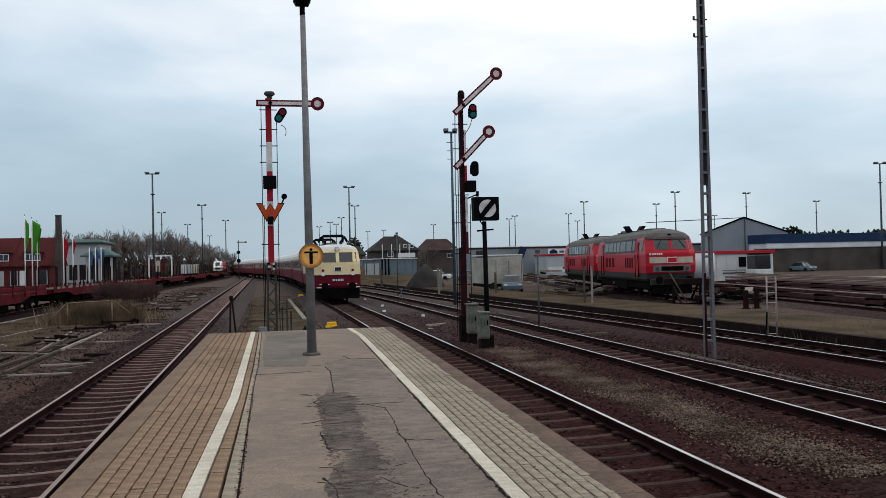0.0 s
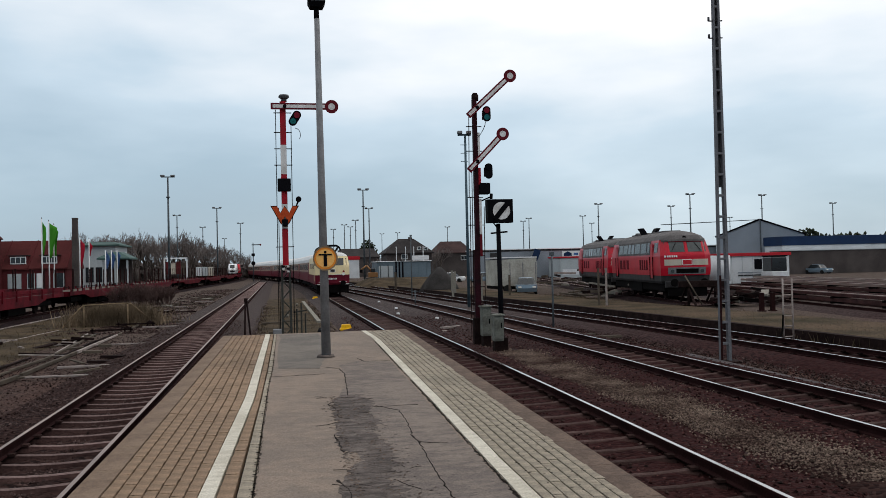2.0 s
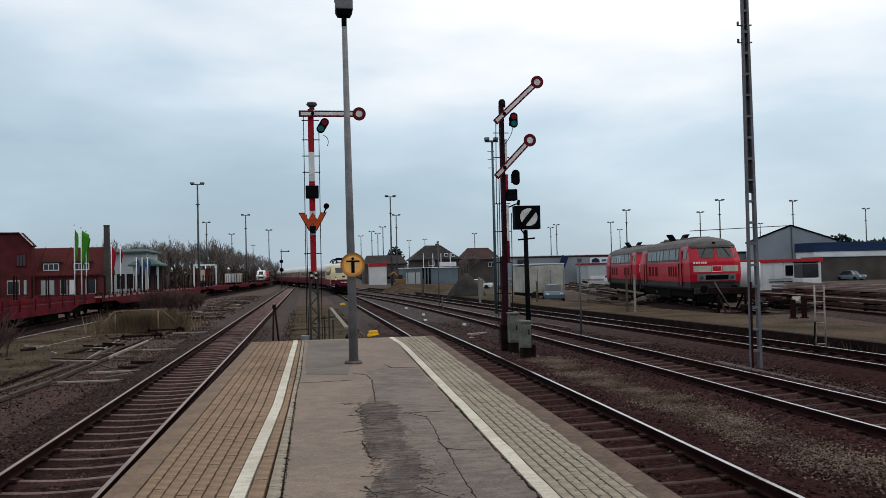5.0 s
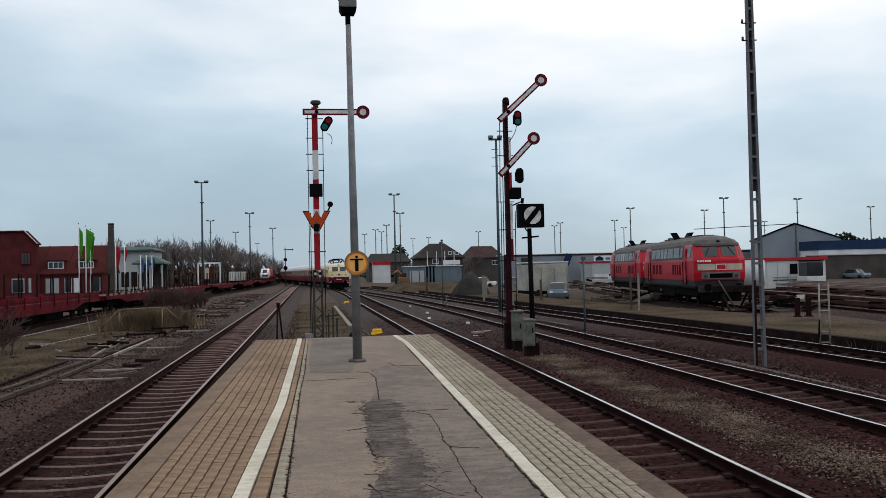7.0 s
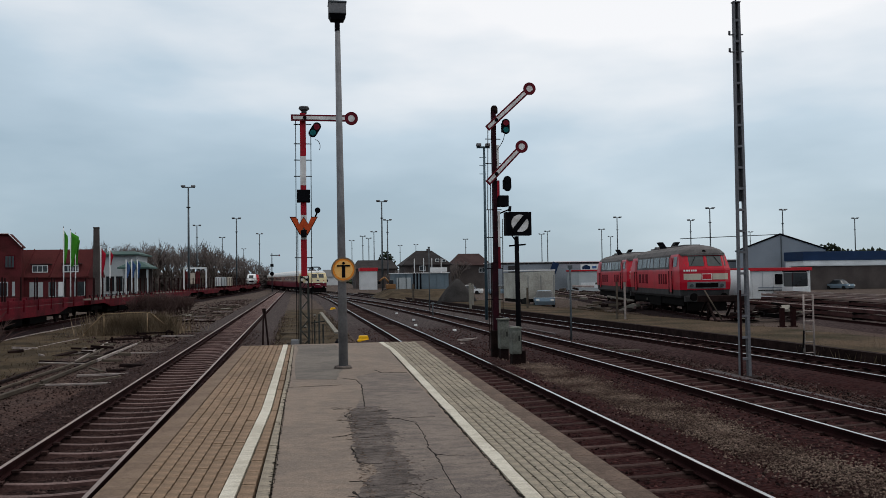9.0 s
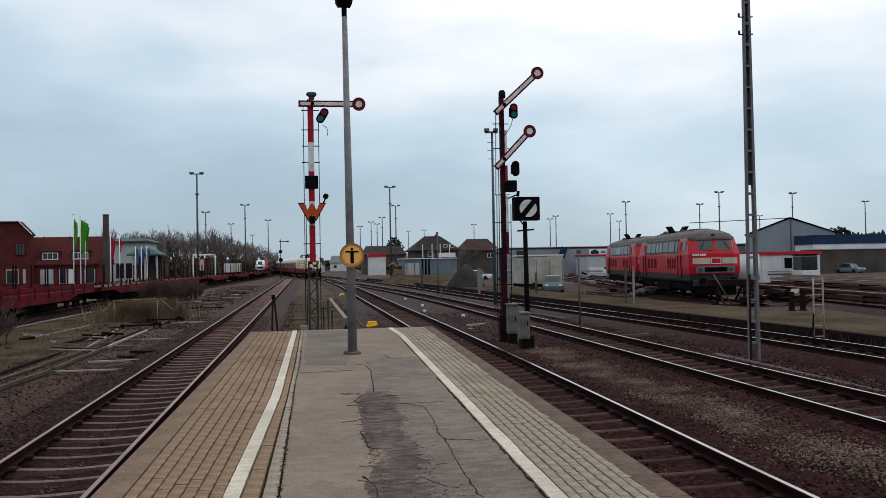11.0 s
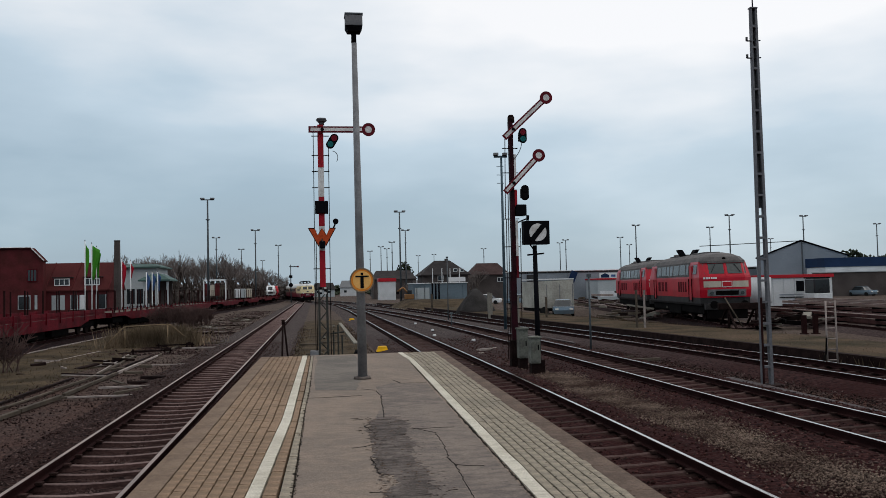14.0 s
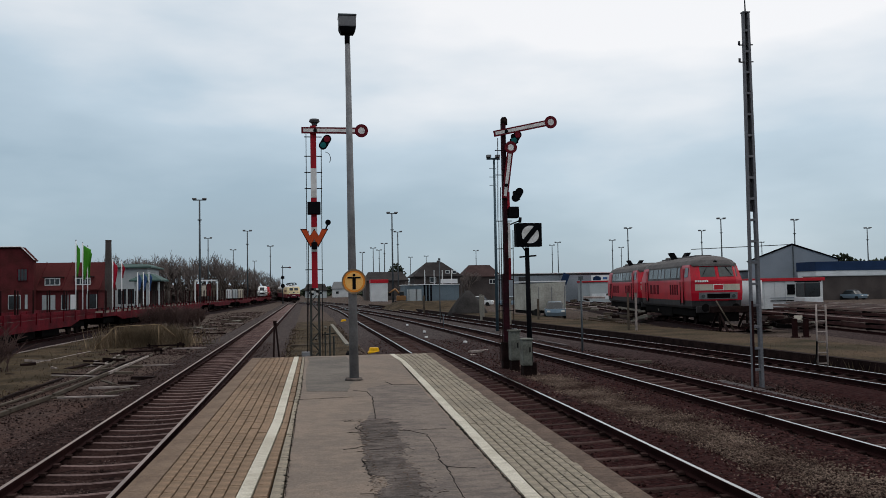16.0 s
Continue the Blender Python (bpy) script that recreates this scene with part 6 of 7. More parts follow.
buffer_stop()


def rail_stack(x, y, n, layers, l, label):
    root = thing("rail_stack", label, "stack of rails", "stacked rails", m=pose(x, y, -0.28, 0, 0, -9.6))
    for k in range(layers):
        for i in range(n):
            part("stacked_rail", B(i * 0.42, i * 0.42 + 0.14, 0, l, 0.14 + k * 0.26, 0.30 + k * 0.26), M["stack_rail" if (i + k) % 3 else "rail_dull"], root)
        for yy in range(1, int(l), 5):
            part("batten", B(-0.1, n * 0.42, yy, yy + 0.12, 0.03 + k * 0.26, 0.138 + k * 0.26), M["under"], root)


rail_stack(26.4, 33.5, 4, 3, 24, "stack of rusty rails on battens")
rail_stack(31.2, 37, 4, 4, 26, "tall stack of rusty rails on battens")
rail_stack(36.0, 42, 4, 4, 28, "long stack of rusty rails on battens")
for x in (23.8, 24.4):
    root = thing("steel_post", "short rust-red steel post in the yard", "post", "rust-red posts", m=pose(x, 40, -0.3))
    part("shaft", B(-0.1, 0.1, -0.1, 0.1, 0, 0.95, 0.01), M["rail_rust"], root)
    part("foot", B(-0.16, 0.16, -0.16, 0.16, 0, 0.06), M["rail_rust"], root)


def ladder():
    root = thing("ladder", "short weathered ladder that stands by the kerb", "ladder", m=pose(15.9, 25.2, -0.3))
    for s in (-0.17, 0.17):
        part("rail", R((s, 0, 0), (s * 0.94, 0, 2.05), 0.028, n=8), M["pale_pipe"], root)
    for k in range(6):
        part("rung", R((-0.17, 0, 0.2 + 0.33 * k), (0.17, 0, 0.2 + 0.33 * k), 0.02, n=8), M["pale_pipe"], root)
    bm = bmesh.new()
    tube(bm, [(-0.17, 0, 0.9), (-0.22, -0.02, 0.4), (-0.4, -0.1, 0.12), (-0.8, -0.15, 0.06)], 0.03, 6)
    part("hose", bm, M["under"], root)


ladder()
for x, y, h, r, tone in ((17.55, 46.2, 2.3, 0.05, "wood"), (17.85, 45.8, 2.3, 0.05, "pale_pipe"), (15.8, 79.2, 2.1, 0.1, "concrete"), (13.2, 66, 2.0, 0.08, "concrete"), (14.6, 72, 2.1, 0.08, "concrete"), (12.2, 92, 2.0, 0.1, "wood"), (14.2, 60.5, 1.9, 0.07, "concrete"), (17.2, 64, 1.8, 0.07, "wood")):
    root = thing("marker_post", "weathered marker post beside the tracks", "post", "marker posts", m=pose(x, y, -0.3))
    part("shaft", B(-r, r, -r, r, 0, h, 0.012), M[tone], root)
    part("cap", B(-r - 0.01, r + 0.01, -r - 0.01, r + 0.01, h, h + 0.03), M[tone], root)
for x, y, h in ((10.73, 33.35, 3.0), (10.3, 68, 5.0), (9.0, 58, 0.9)):
    root = thing("signal_post", "thin dark post with a small plate", "post", "thin posts", m=pose(x, y, -0.3))
    part("shaft", R((0, 0, 0), (0, 0, h), 0.045, 0.035, 8), M["pole_dark"], root)
    part("head", B(-0.09, 0.09, -0.04, 0.04, h, h + 0.14, 0.01), M["pole_dark"], root)


def aerial_wire():
    bm = R((59.2, 128, 7.84), (76.6, 128, 8.45), 0.06, n=5)
    tagged(part("overhead_wire", bm, M["sig_black"], None), "thin dark overhead wire by the hall", "wire")


aerial_wire()

# ---- small things by the tracks ----
for x, y, s in ((2.77, 37.3, 1.0), (2.96, 73.9, 1.0)):
    root = thing("point_motor", "yellow point motor box beside the track", "point motor", "yellow track boxes", m=pose(x, y, -0.26))
    bm = bmesh.new()
    loops(bm, [[(sx * w * 0.21, sy * w * 0.2, z) for sx, sy in ((-1, -1), (1, -1), (1, 1), (-1, 1))] for w, z in ((1.25, 0.0), (1.2, 0.08), (1.0, 0.11), (0.9, 0.22), (0.8, 0.25))])
    part("cover", bm, M["yellow"], root)
    part("foot_plate", B(-0.3, 0.3, -0.28, 0.28, -0.02, 0.02), M["rusty_dark"], root)
root = thing("cable_duct", "long pale concrete cable duct in the earth", "cable duct")
for k in range(13):
    y = 43 + 2.0 * k
    part("duct_slab", B(1.78 - 0.006 * k, 2.0 - 0.006 * k, y, y + 1.96, -0.3, -0.17, 0.015), M["concrete"], root)
for k, (x, y) in enumerate(((1.2, 62), (0.4, 48), (7.0, 62), (6.9, 52), (6.2, 46), (7.4, 41))):
    root = thing("point_lantern" if k > 1 else "track_box", "small pale track marker between the rails", "marker", "small track markers", m=pose(x, y, -0.28))
    part("stem", R((0, 0, 0), (0, 0, 0.12), 0.05, n=8), M["rusty_dark"], root)
    part("head", B(-0.085, 0.085, -0.07, 0.07, 0.1, 0.22, 0.03), M["sign_white" if k > 1 else "concrete"], root)


def v_post():
    root = thing("stay_post", "dark leaning pair of iron stays at the platform end", "post", m=pose(-0.9, 24.0, -0.3))
    part("stay", R((-0.06, 0, 0), (0.0, 0, 1.95), 0.026, n=8), M["rusty_dark"], root)
    part("stay", R((0.2, 0.3, 0), (0.03, 0, 1.9), 0.026, n=8), M["rusty_dark"], root)
    part("clamp", B(-0.035, 0.06, -0.04, 0.04, 1.87, 1.97, 0.01), M["rusty_dark"], root)


v_post()
root = thing("cable_reel", "small black and white cable ring lying at the post", "cable ring", m=pose(1.55, 34, -0.28))
part("ring", R((0, 0, 0.0), (0.1, -0.1, 0.3), 0.22, 0.2, 16), M["sig_black"], root)
part("core", R((0.08, -0.09, 0.28), (0.11, -0.115, 0.34), 0.1, 0.1, 12), M["sign_white"], root)
for x, y, l, a in ((-0.35, 43, 1.0, 0), (-0.1, 36.5, 0.7, 5), (0.6, 44, 0.9, -4), (7.2, 36, 1.5, 35), (6.0, 33.0, 1.7, 62), (10.6, 29.8, 1.1, 4), (11.1, 28.7, 1.2, 3), (4.6, 47, 1.2, 0)):
    root = thing("plank", "loose weathered plank lying between the tracks", "plank", "loose planks", m=pose(x, y, -0.24, 0, 0, a))
    part("board", B(-l / 2, l / 2, -0.09, 0.09, 0, 0.09, 0.01), M["wood" if l < 1.4 else "pale_pipe"], root)
    part("cleat", B(-0.05, 0.05, -0.11, 0.11, -0.03, 0.0), M["wood"], root)

for k, (x, y, w, hh) in enumerate(((-1.0, 330, 8, 4.2), (9.5, 340, 9, 5.0), (21.0, 330, 7, 4.4), (34, 335, 10, 4.6), (52, 320, 9, 4.4), (66, 300, 8, 4.8), (150, 250, 12, 6.5), (168, 230, 10, 7.0))):
    house("far_house", "far pale house with a grey roof", x, x + w, y, y + 8, hh * 0.62, hh + 0.8, "wall_white" if k % 3 else "wall_pale", "roof_grey" if k % 2 else "roof_dark", "x", ((x + 1.2, 1.0, 1.2, 1.1), (x + w - 2.6, 1.0, 1.2, 1.1)), "houses", hip=1.0)

# ---- left-hand side: wire channels, station buildings, trees ----
def beam(x0, y0, x1, y1, w, hgt, tone, label, z=-0.27):
    d = Vector((x1 - x0, y1 - y0, 0))
    root = thing("timber", label, "timber", "old timbers and channels", m=pose(x0, y0, z, 0, 0, math.degrees(math.atan2(d.y, d.x))))
    L = d.length
    n = max(1, round(L / 3.2))
    for k in range(n):
        part("length", B(L * k / n, L * (k + 1) / n - 0.03, -w / 2, w / 2, random.uniform(0, 0.02), hgt + random.uniform(-0.02, 0.02), 0.012), M[tone], root)
    return root


for x0, y0, x1, y1, w, hgt, tone in ((-7.1, 19.0, -6.72, 24.4, 0.12, 0.1, "wood"), (-6.74, 24.7, -6.74, 31.0, 0.1, 0.1, "wood"), (-6.74, 31.2, -6.8, 39.0, 0.09, 0.09, "pale_pipe"), (-6.8, 39.2, -7.1, 55.0, 0.09, 0.09, "wood"),
                                     (-7.75, 19.5, -7.24, 29.4, 0.09, 0.07, "wood"), (-7.3, 29.6, -7.8, 39.4, 0.1, 0.07, "wood"), (-7.05, 29.5, -7.15, 39.5, 0.07, 0.05, "rusty_dark"), (-7.5, 31.5, -8.3, 40.5, 0.07, 0.05, "pale_pipe"), (-8.0, 22, -7.9, 30, 0.1, 0.06, "rusty_dark"),
                                     (-13.6, 43.5, -13.2, 60.0, 0.08, 0.08, "pale_pipe"), (-10.9, 36.5, -10.2, 43.5, 0.06, 0.05, "pale_pipe")):
    beam(x0, y0, x1, y1, w, hgt, tone, "long weathered timber channel along the track")
for x0, y0, x1, y1, tone in ((-6.2, 26.2, -4.4, 26.25, "pale_pipe"), (-6.47, 24.05, -4.45, 23.95, "pale_pipe"), (-8.67, 31.6, -6.7, 30.2, "rusty_dark"), (-8.5, 30.9, -6.75, 29.9, "pale_pipe"), (-6.7, 33.86, -4.86, 33.8, "pale_pipe"), (-8.8, 40.9, -6.9, 42.5, "rusty_dark"), (-8.5, 44.4, -7.1, 45.9, "rusty_dark"), (-6.4, 43.2, -4.6, 43.0, "pale_pipe"), (-6.6, 47, -4.6, 46.5, "wood"), (-8.3, 52, -6.5, 51.6, "wood"), (-6.9, 58, -5.2, 57.6, "rusty_dark"), (-7.4, 64, -5.8, 63.6, "wood"), (-8.0, 71, -6.0, 70.7, "rusty_dark"), (-7.6, 80, -5.6, 79.7, "wood"),
                             (-7.6, 61, -6.1, 60.5, "pale_pipe"), (-8.4, 67, -6.6, 66.2, "pale_pipe"), (-7.0, 76, -5.4, 75.5, "pale_pipe"), (-7.7, 88, -5.8, 87.5, "wood"), (-8.2, 97, -6.3, 96.4, "pale_pipe")):
    beam(x0, y0, x1, y1, 0.08, 0.07, tone, "short timber laid across the wire channel", -0.24)


def wire_stand(x, y):
    root = thing("wire_stand", "rusty pulley stand of the signal wires", "wire stand", "wire stands", m=pose(x, y, -0.3))
    part("rail_bar", B(-0.9, 0.9, -0.04, 0.04, 0.17, 0.24), M["rusty_dark"], root)
    for s in (-0.8, 0.55, 0.8):
        part("upright", B(s - 0.04, s + 0.04, -0.04, 0.04, 0, 0.3), M["rusty_dark"], root)
    part("pulley", R((0.66, -0.05, 0.26), (0.66, 0.05, 0.26), 0.09, 0.09, 14), M["rusty_dark"], root)
    part("base", B(-1.0, 1.0, -0.1, 0.1, 0, 0.07), M["rusty_dark"], root)


wire_stand(-7.3, 40.5)
wire_stand(-6.9, 44.5)


def pipe_frame():
    root = thing("guard_rail", "bent ochre tube guard rail with dry grass behind", "railing", m=pose(0, 0, -0.3))
    bm = bmesh.new()
    tube(bm, [(-10.35, 45.2, 0.2), (-9.5, 45.0, 1.08), (-9.3, 45.0, 1.16), (-7.4, 45.2, 1.2), (-7.2, 45.2, 1.15), (-6.6, 45.6, 0.55)], 0.028, 8)
    part("top_tube", bm, M["ochre"], root)
    for x in (-9.4, -7.35):
        part("leg", R((x, 45.05, 0), (x, 45.05, 1.16), 0.028, n=8), M["ochre"], root)
    part("rail_foot", R((-10.35, 45.2, 0.2), (-10.45, 45.2, 0.0), 0.035, n=8), M["ochre"], root)


pipe_frame()


def grass_tufts(label, n, place, hgt, tone):
    rng = np.random.default_rng(n)
    co, fa = [], []
    for k in range(n):
        x, y = place(rng)
        h, w, a = hgt * rng.uniform(0.4, 1.2), rng.uniform(0.012, 0.03), rng.uniform(0, 6.3)
        dx, dy = np.cos(a) * w, np.sin(a) * w
        lx, ly = rng.normal(0, 0.3 * h, 2)
        b = len(co)
        co += [(x - dx, y - dy, -0.3), (x + dx, y + dy, -0.3), (x + lx + dx * 0.2, y + ly + dy * 0.2, -0.3 + h), (x - dy, y + dx, -0.3), (x + dy, y - dx, -0.3)]
        fa += [(b, b + 1, b + 2), (b + 3, b + 4, b + 2)]
    me = bpy.data.meshes.new("blades")
    me.from_pydata(co, [], fa)
    me.materials.append(M[tone])
    tagged(new("dry_grass", me), label, "grass", kind="stuff")


grass_tufts("tall dry winter grass and reeds by the wagons", 6000, lambda r: (r.normal(-8.2, 0.9), r.uniform(45.5, 48)), 1.05, "reed_tan")
grass_tufts("thin dry grass beside the wire channel", 4500, lambda r: (r.uniform(-13.6, -8.2), r.uniform(20, 60)), 0.13, "dry_reed")
grass_tufts("thin grass between platform end and junction", 3500, lambda r: (r.uniform(-1.2, 2.4), r.uniform(24, 62)), 0.14, "dry_reed")
grass_tufts("short thin grass along the yard kerb", 9000, lambda r: (r.uniform(16.6, 21.5), r.uniform(22, 66)), 0.3, "dry_reed")


def twig_mesh(seed, hgt, spread, n, trunk_r):
    """A bare winter tree: branches that fork again and again; returns trunk and twig meshes."""
    rng = random.Random(seed)
    trunk, crown = bmesh.new(), bmesh.new()
    top = Vector((rng.uniform(-0.3, 0.3), rng.uniform(-0.3, 0.3), hgt * 0.34))
    rod(trunk, (0, 0, -0.3), top, trunk_r, trunk_r * 0.65, 7)

    def grow(p, d, l, r, depth):
        q = p + d * l
        rod(crown if depth > 1 else trunk, p, q, r, r * 0.7, 5 if depth < 2 else 3, caps=False)
        if depth < 5:
            for k in range(rng.choice((2, 3, 3)) if depth < 4 else 3):
                e = (d + Vector((rng.gauss(0, spread), rng.gauss(0, spread), rng.gauss(0.12, 0.3)))).normalized()
                grow(p + d * l * rng.uniform(0.55, 1.0), e, l * rng.uniform(0.6, 0.85), max(r * 0.66, 0.028), depth + 1)

    for k in range(n):
        a = 2 * math.pi * k / n + rng.uniform(-0.4, 0.4)
        grow(top * rng.uniform(0.6, 1.0), Vector((math.cos(a) * spread * 1.3, math.sin(a) * spread * 1.3, 1)).normalized(), hgt * rng.uniform(0.18, 0.25), trunk_r * 0.5, 1)
    return trunk, crown


def tree(seed, hgt):
    root = thing("tree", "bare winter tree with fine grey-brown twigs", "tree", "bare trees")
    t, c = twig_mesh(seed, hgt, 0.33, 6, hgt * 0.018)
    part("trunk", t, M["bark"], root)
    part("crown", c, M["twig"], root)
    return root


rng = random.Random(8)
kinds = [tree(s, 13.8) for s in (1, 2, 3)]
spots = [(-54 + 0.8 * k + rng.uniform(-1, 1), 236 + rng.uniform(-14, 22), (0.98 + rng.uniform(-0.16, 0.14)) * (1.0 if k < 40 else 1.0 - 0.028 * (k - 40))) for k in range(58)]
spots += [(33 + 2 * k, 185 + 3 * k, 0.55) for k in range(3)] + [(-70, 200, 0.8), (-64, 210, 0.8), (16.5, 150, 0.35)]
for k, (x, y, s) in enumerate(spots):
    if k < 3:
        kinds[k].matrix_basis = pose(x, y, -0.3, 0, 0, rng.uniform(0, 360)) @ Matrix.Scale(s, 4)
    else:
        src = kinds[k % 3]
        c = copy_thing(src, pose(0, 0, 0))
        c.matrix_basis = pose(x, y, -0.3, 0, 0, rng.uniform(0, 360)) @ Matrix.Scale(s, 4)


def bush(x, y, w, hgt, seed, tone, label, n=70):
    rng = random.Random(seed)
    root = thing("bush", label, "bush", "bare bushes", m=pose(x, y, -0.3))
    stems, twigs = bmesh.new(), bmesh.new()
    for k in range(n):
        a = Vector((rng.uniform(-w, w), rng.uniform(-w * 0.5, w * 0.5), 0))
        b = a + Vector((rng.gauss(0, 0.25), rng.gauss(0, 0.25), hgt * rng.uniform(0.45, 0.8)))
        rod(stems, a, b, 0.022, 0.012, 4, caps=False)
        for j in range(7):
            p = a.lerp(b, rng.uniform(0.3, 1))
            q = p + Vector((rng.gauss(0, 0.3), rng.gauss(0, 0.3), hgt * rng.uniform(0.1, 0.4)))
            rod(twigs, p, q, 0.02, 0.01, 3, caps=False)
            for i in range(2):
                rod(twigs, p.lerp(q, 0.6), q + Vector((rng.gauss(0, 0.2), rng.gauss(0, 0.2), rng.uniform(0, 0.3))), 0.014, 0.009, 3, caps=False)
    part("stem", stems, M["bush_dark"], root)
    part("crown", twigs, M[tone], root)


bush(-11.4, 72, 1.7, 1.8, 1, "bush_dark", "dark leafless bush in front of the wagons")
bush(-10.0, 74, 1.3, 1.4, 2, "bush_dark", "dark leafless bush in front of the wagons")
bush(-10.9, 33, 0.5, 1.6, 4, "bush_dark", "leafless sapling on the dry grass", 9)
bush(-11.8, 30, 0.6, 1.2, 5, "bush_dark", "leafless sapling on the dry grass", 8)


def far_wood():
    """A far band of hedges and wood along the skyline."""
    rng = np.random.default_rng(12)
    co, fa = [], []
    oct_v = np.array([(1, 0, 0), (-1, 0, 0), (0, 1, 0), (0, -1, 0), (0, 0, 1), (0, 0, -1)], float)
    oct_f = [(0, 2, 4), (2, 1, 4), (1, 3, 4), (3, 0, 4), (2, 0, 5), (1, 2, 5), (3, 1, 5), (0, 3, 5)]
    for k in range(9000):
        a = math.radians(rng.uniform(-55, 70))
        d = rng.uniform(390, 470)
        top = 3.0 + 2.6 * noise.noise((a * 9, 0, 0)) + 1.4 * noise.noise((a * 40, 3, 0))
        z = rng.uniform(0, 1) ** 0.7 * max(top, 1.2)
        b = len(co)
        co += (oct_v * rng.uniform(0.6, 1.5, (6, 1)) * (1.1, 1.1, 0.8) + (d * math.sin(a), d * math.cos(a), z)).tolist()
        fa += [tuple(b + i for i in f) for f in oct_f]
    co2, fa2 = [], []
    for k in range(3600):
        x = rng.uniform(-66, -4)
        y = 262 + 0.3 * x + rng.uniform(-8, 8)
        top = (4.6 if x < -18 else 4.6 + (x + 18) * -0.12) + 1.3 * noise.noise((x * 0.5, 0, 5))
        b = len(co2)
        co2 += (oct_v * rng.uniform(0.2, 0.75, (6, 1)) + (x, y, rng.uniform(0, 1) * top)).tolist()
        fa2 += [tuple(b + i for i in f) for f in oct_f]
    me = bpy.data.meshes.new("undergrowth")
    me.from_pydata(co2, [], fa2)
    me.materials.append(M["twig"])
    tagged(new("undergrowth", me), "grey-brown leafless undergrowth below the bare trees", "bushes", kind="stuff")
    me = bpy.data.meshes.new("far_wood")
    me.from_pydata(co, [], fa)
    me.materials.append(M["hedge"])
    tagged(new("far_wood", me), "far dark band of wood and hedges on the skyline", "trees", kind="stuff")


far_wood()


def evergreen(x, y, w, hgt, seed):
    rng = np.random.default_rng(seed)
    root = thing("evergreen_tree", "dark rounded evergreen behind the sheds", "tree", "evergreens", m=pose(x, y, -0.3))
    part("trunk", R((0, 0, 0), (0, 0, hgt * 0.6), 0.2, 0.1, 7), M["bark"], root)
    co, fa = [], []
    oct_v = np.array([(1, 0, 0), (-1, 0, 0), (0, 1, 0), (0, -1, 0), (0, 0, 1), (0, 0, -1)], float)
    oct_f = [(0, 2, 4), (2, 1, 4), (1, 3, 4), (3, 0, 4), (2, 0, 5), (1, 2, 5), (3, 1, 5), (0, 3, 5)]
    for k in range(420):
        p = rng.normal(0, 1, 3)
        p /= np.linalg.norm(p)
        p *= rng.uniform(0.5, 1.05) * (1 + 0.25 * noise.noise((p[0] * 2, p[1] * 2, p[2] * 2 + seed)))
        b = len(co)
        co += (oct_v * rng.uniform(0.15, 0.5, (6, 1)) * (w * 0.35) + (p[0] * w, p[1] * w, hgt * 0.62 + p[2] * hgt * 0.36)).tolist()
        fa += [tuple(b + i for i in f) for f in oct_f]
    me = bpy.data.meshes.new("foliage")
    me.from_pydata(co, [], fa)
    me.materials.append(M["hedge"])
    ob = new("crown", me)
    ob.parent = root


for k, (x, y, w, hh) in enumerate(((135, 210, 3.4, 8.9), (139.5, 211, 3.4, 10.3), (147, 215, 3.6, 8.8), (153, 212, 5, 9.0), (165, 205, 8, 8.8), (24.0, 236, 2.4, 10.0))):
    evergreen(x, y, w, hh, k + 20)


def brick_terrace():
    root = thing("brick_house", "red brick terrace with a red tile roof and white dormers", "house", "houses")
    part("wall", B(-36.0, -26.6, 118, 127, -0.35, 3.3), M["brick"], root)
    bm = bmesh.new()
    loops(bm, [[(x, 117.7, 3.0), (x, 117.7, 3.15), (x, 121.0, 6.75), (x, 123.5, 6.75), (x, 127.3, 3.15), (x, 127.3, 3.0)] for x in (-36.0, -26.4)])
    bmesh.ops.recalc_face_normals(bm, faces=bm.faces[:])
    part("roof", bm, M["tile_red"], root)
    for x in (-33.4, -29.7):
        d = part("dormer", B(x - 0.1, x + 2.1, 118.2, 121.0, 3.55, 4.75), M["brick"], root)
        part("dormer_roof", B(x - 0.2, x + 2.2, 118.0, 121.3, 4.75, 4.85), M["roof_dark"], d)
        part("dormer_frame", B(x + 0.05, x + 1.95, 118.14, 118.22, 3.72, 4.66), M["sign_white"], d)
        for k in range(3):
            part("pane", B(x + 0.15 + k * 0.6, x + 0.65 + k * 0.6, 118.11, 118.16, 3.85, 4.55), M["glass"], d)
    for x in (-34.4, -31.2, -29.6, -26.6):
        bm = bmesh.new()
        rod(bm, (x, 117.65, 3.2), (x + 0.55, 121.0, 6.8), 0.07, 0.07, 5)
        part("roof_rib", bm, M["brick"], root)
    for x in (-32.6, -30.6, -34.4):
        part("roof_light", B(x, x + 0.5, 120.5, 121.1, 5.9, 6.05, 0.0), M["lamp_glass"], root)
    for x, w, m in ((-33.6, 1.6, "wall_pale"), (-31.3, 0.9, "glass"), (-30.2, 0.8, "sign_white"), (-28.2, 1.3, "glass")):
        s = part("shop_window", B(x, x + w, 117.93, 118.01, 0.6, 2.5), M["wall_pale"], root)
        part("pane", B(x + 0.1, x + w - 0.1, 117.9, 117.95, 0.7, 2.5), M[m], s)
    return root


brick_terrace()


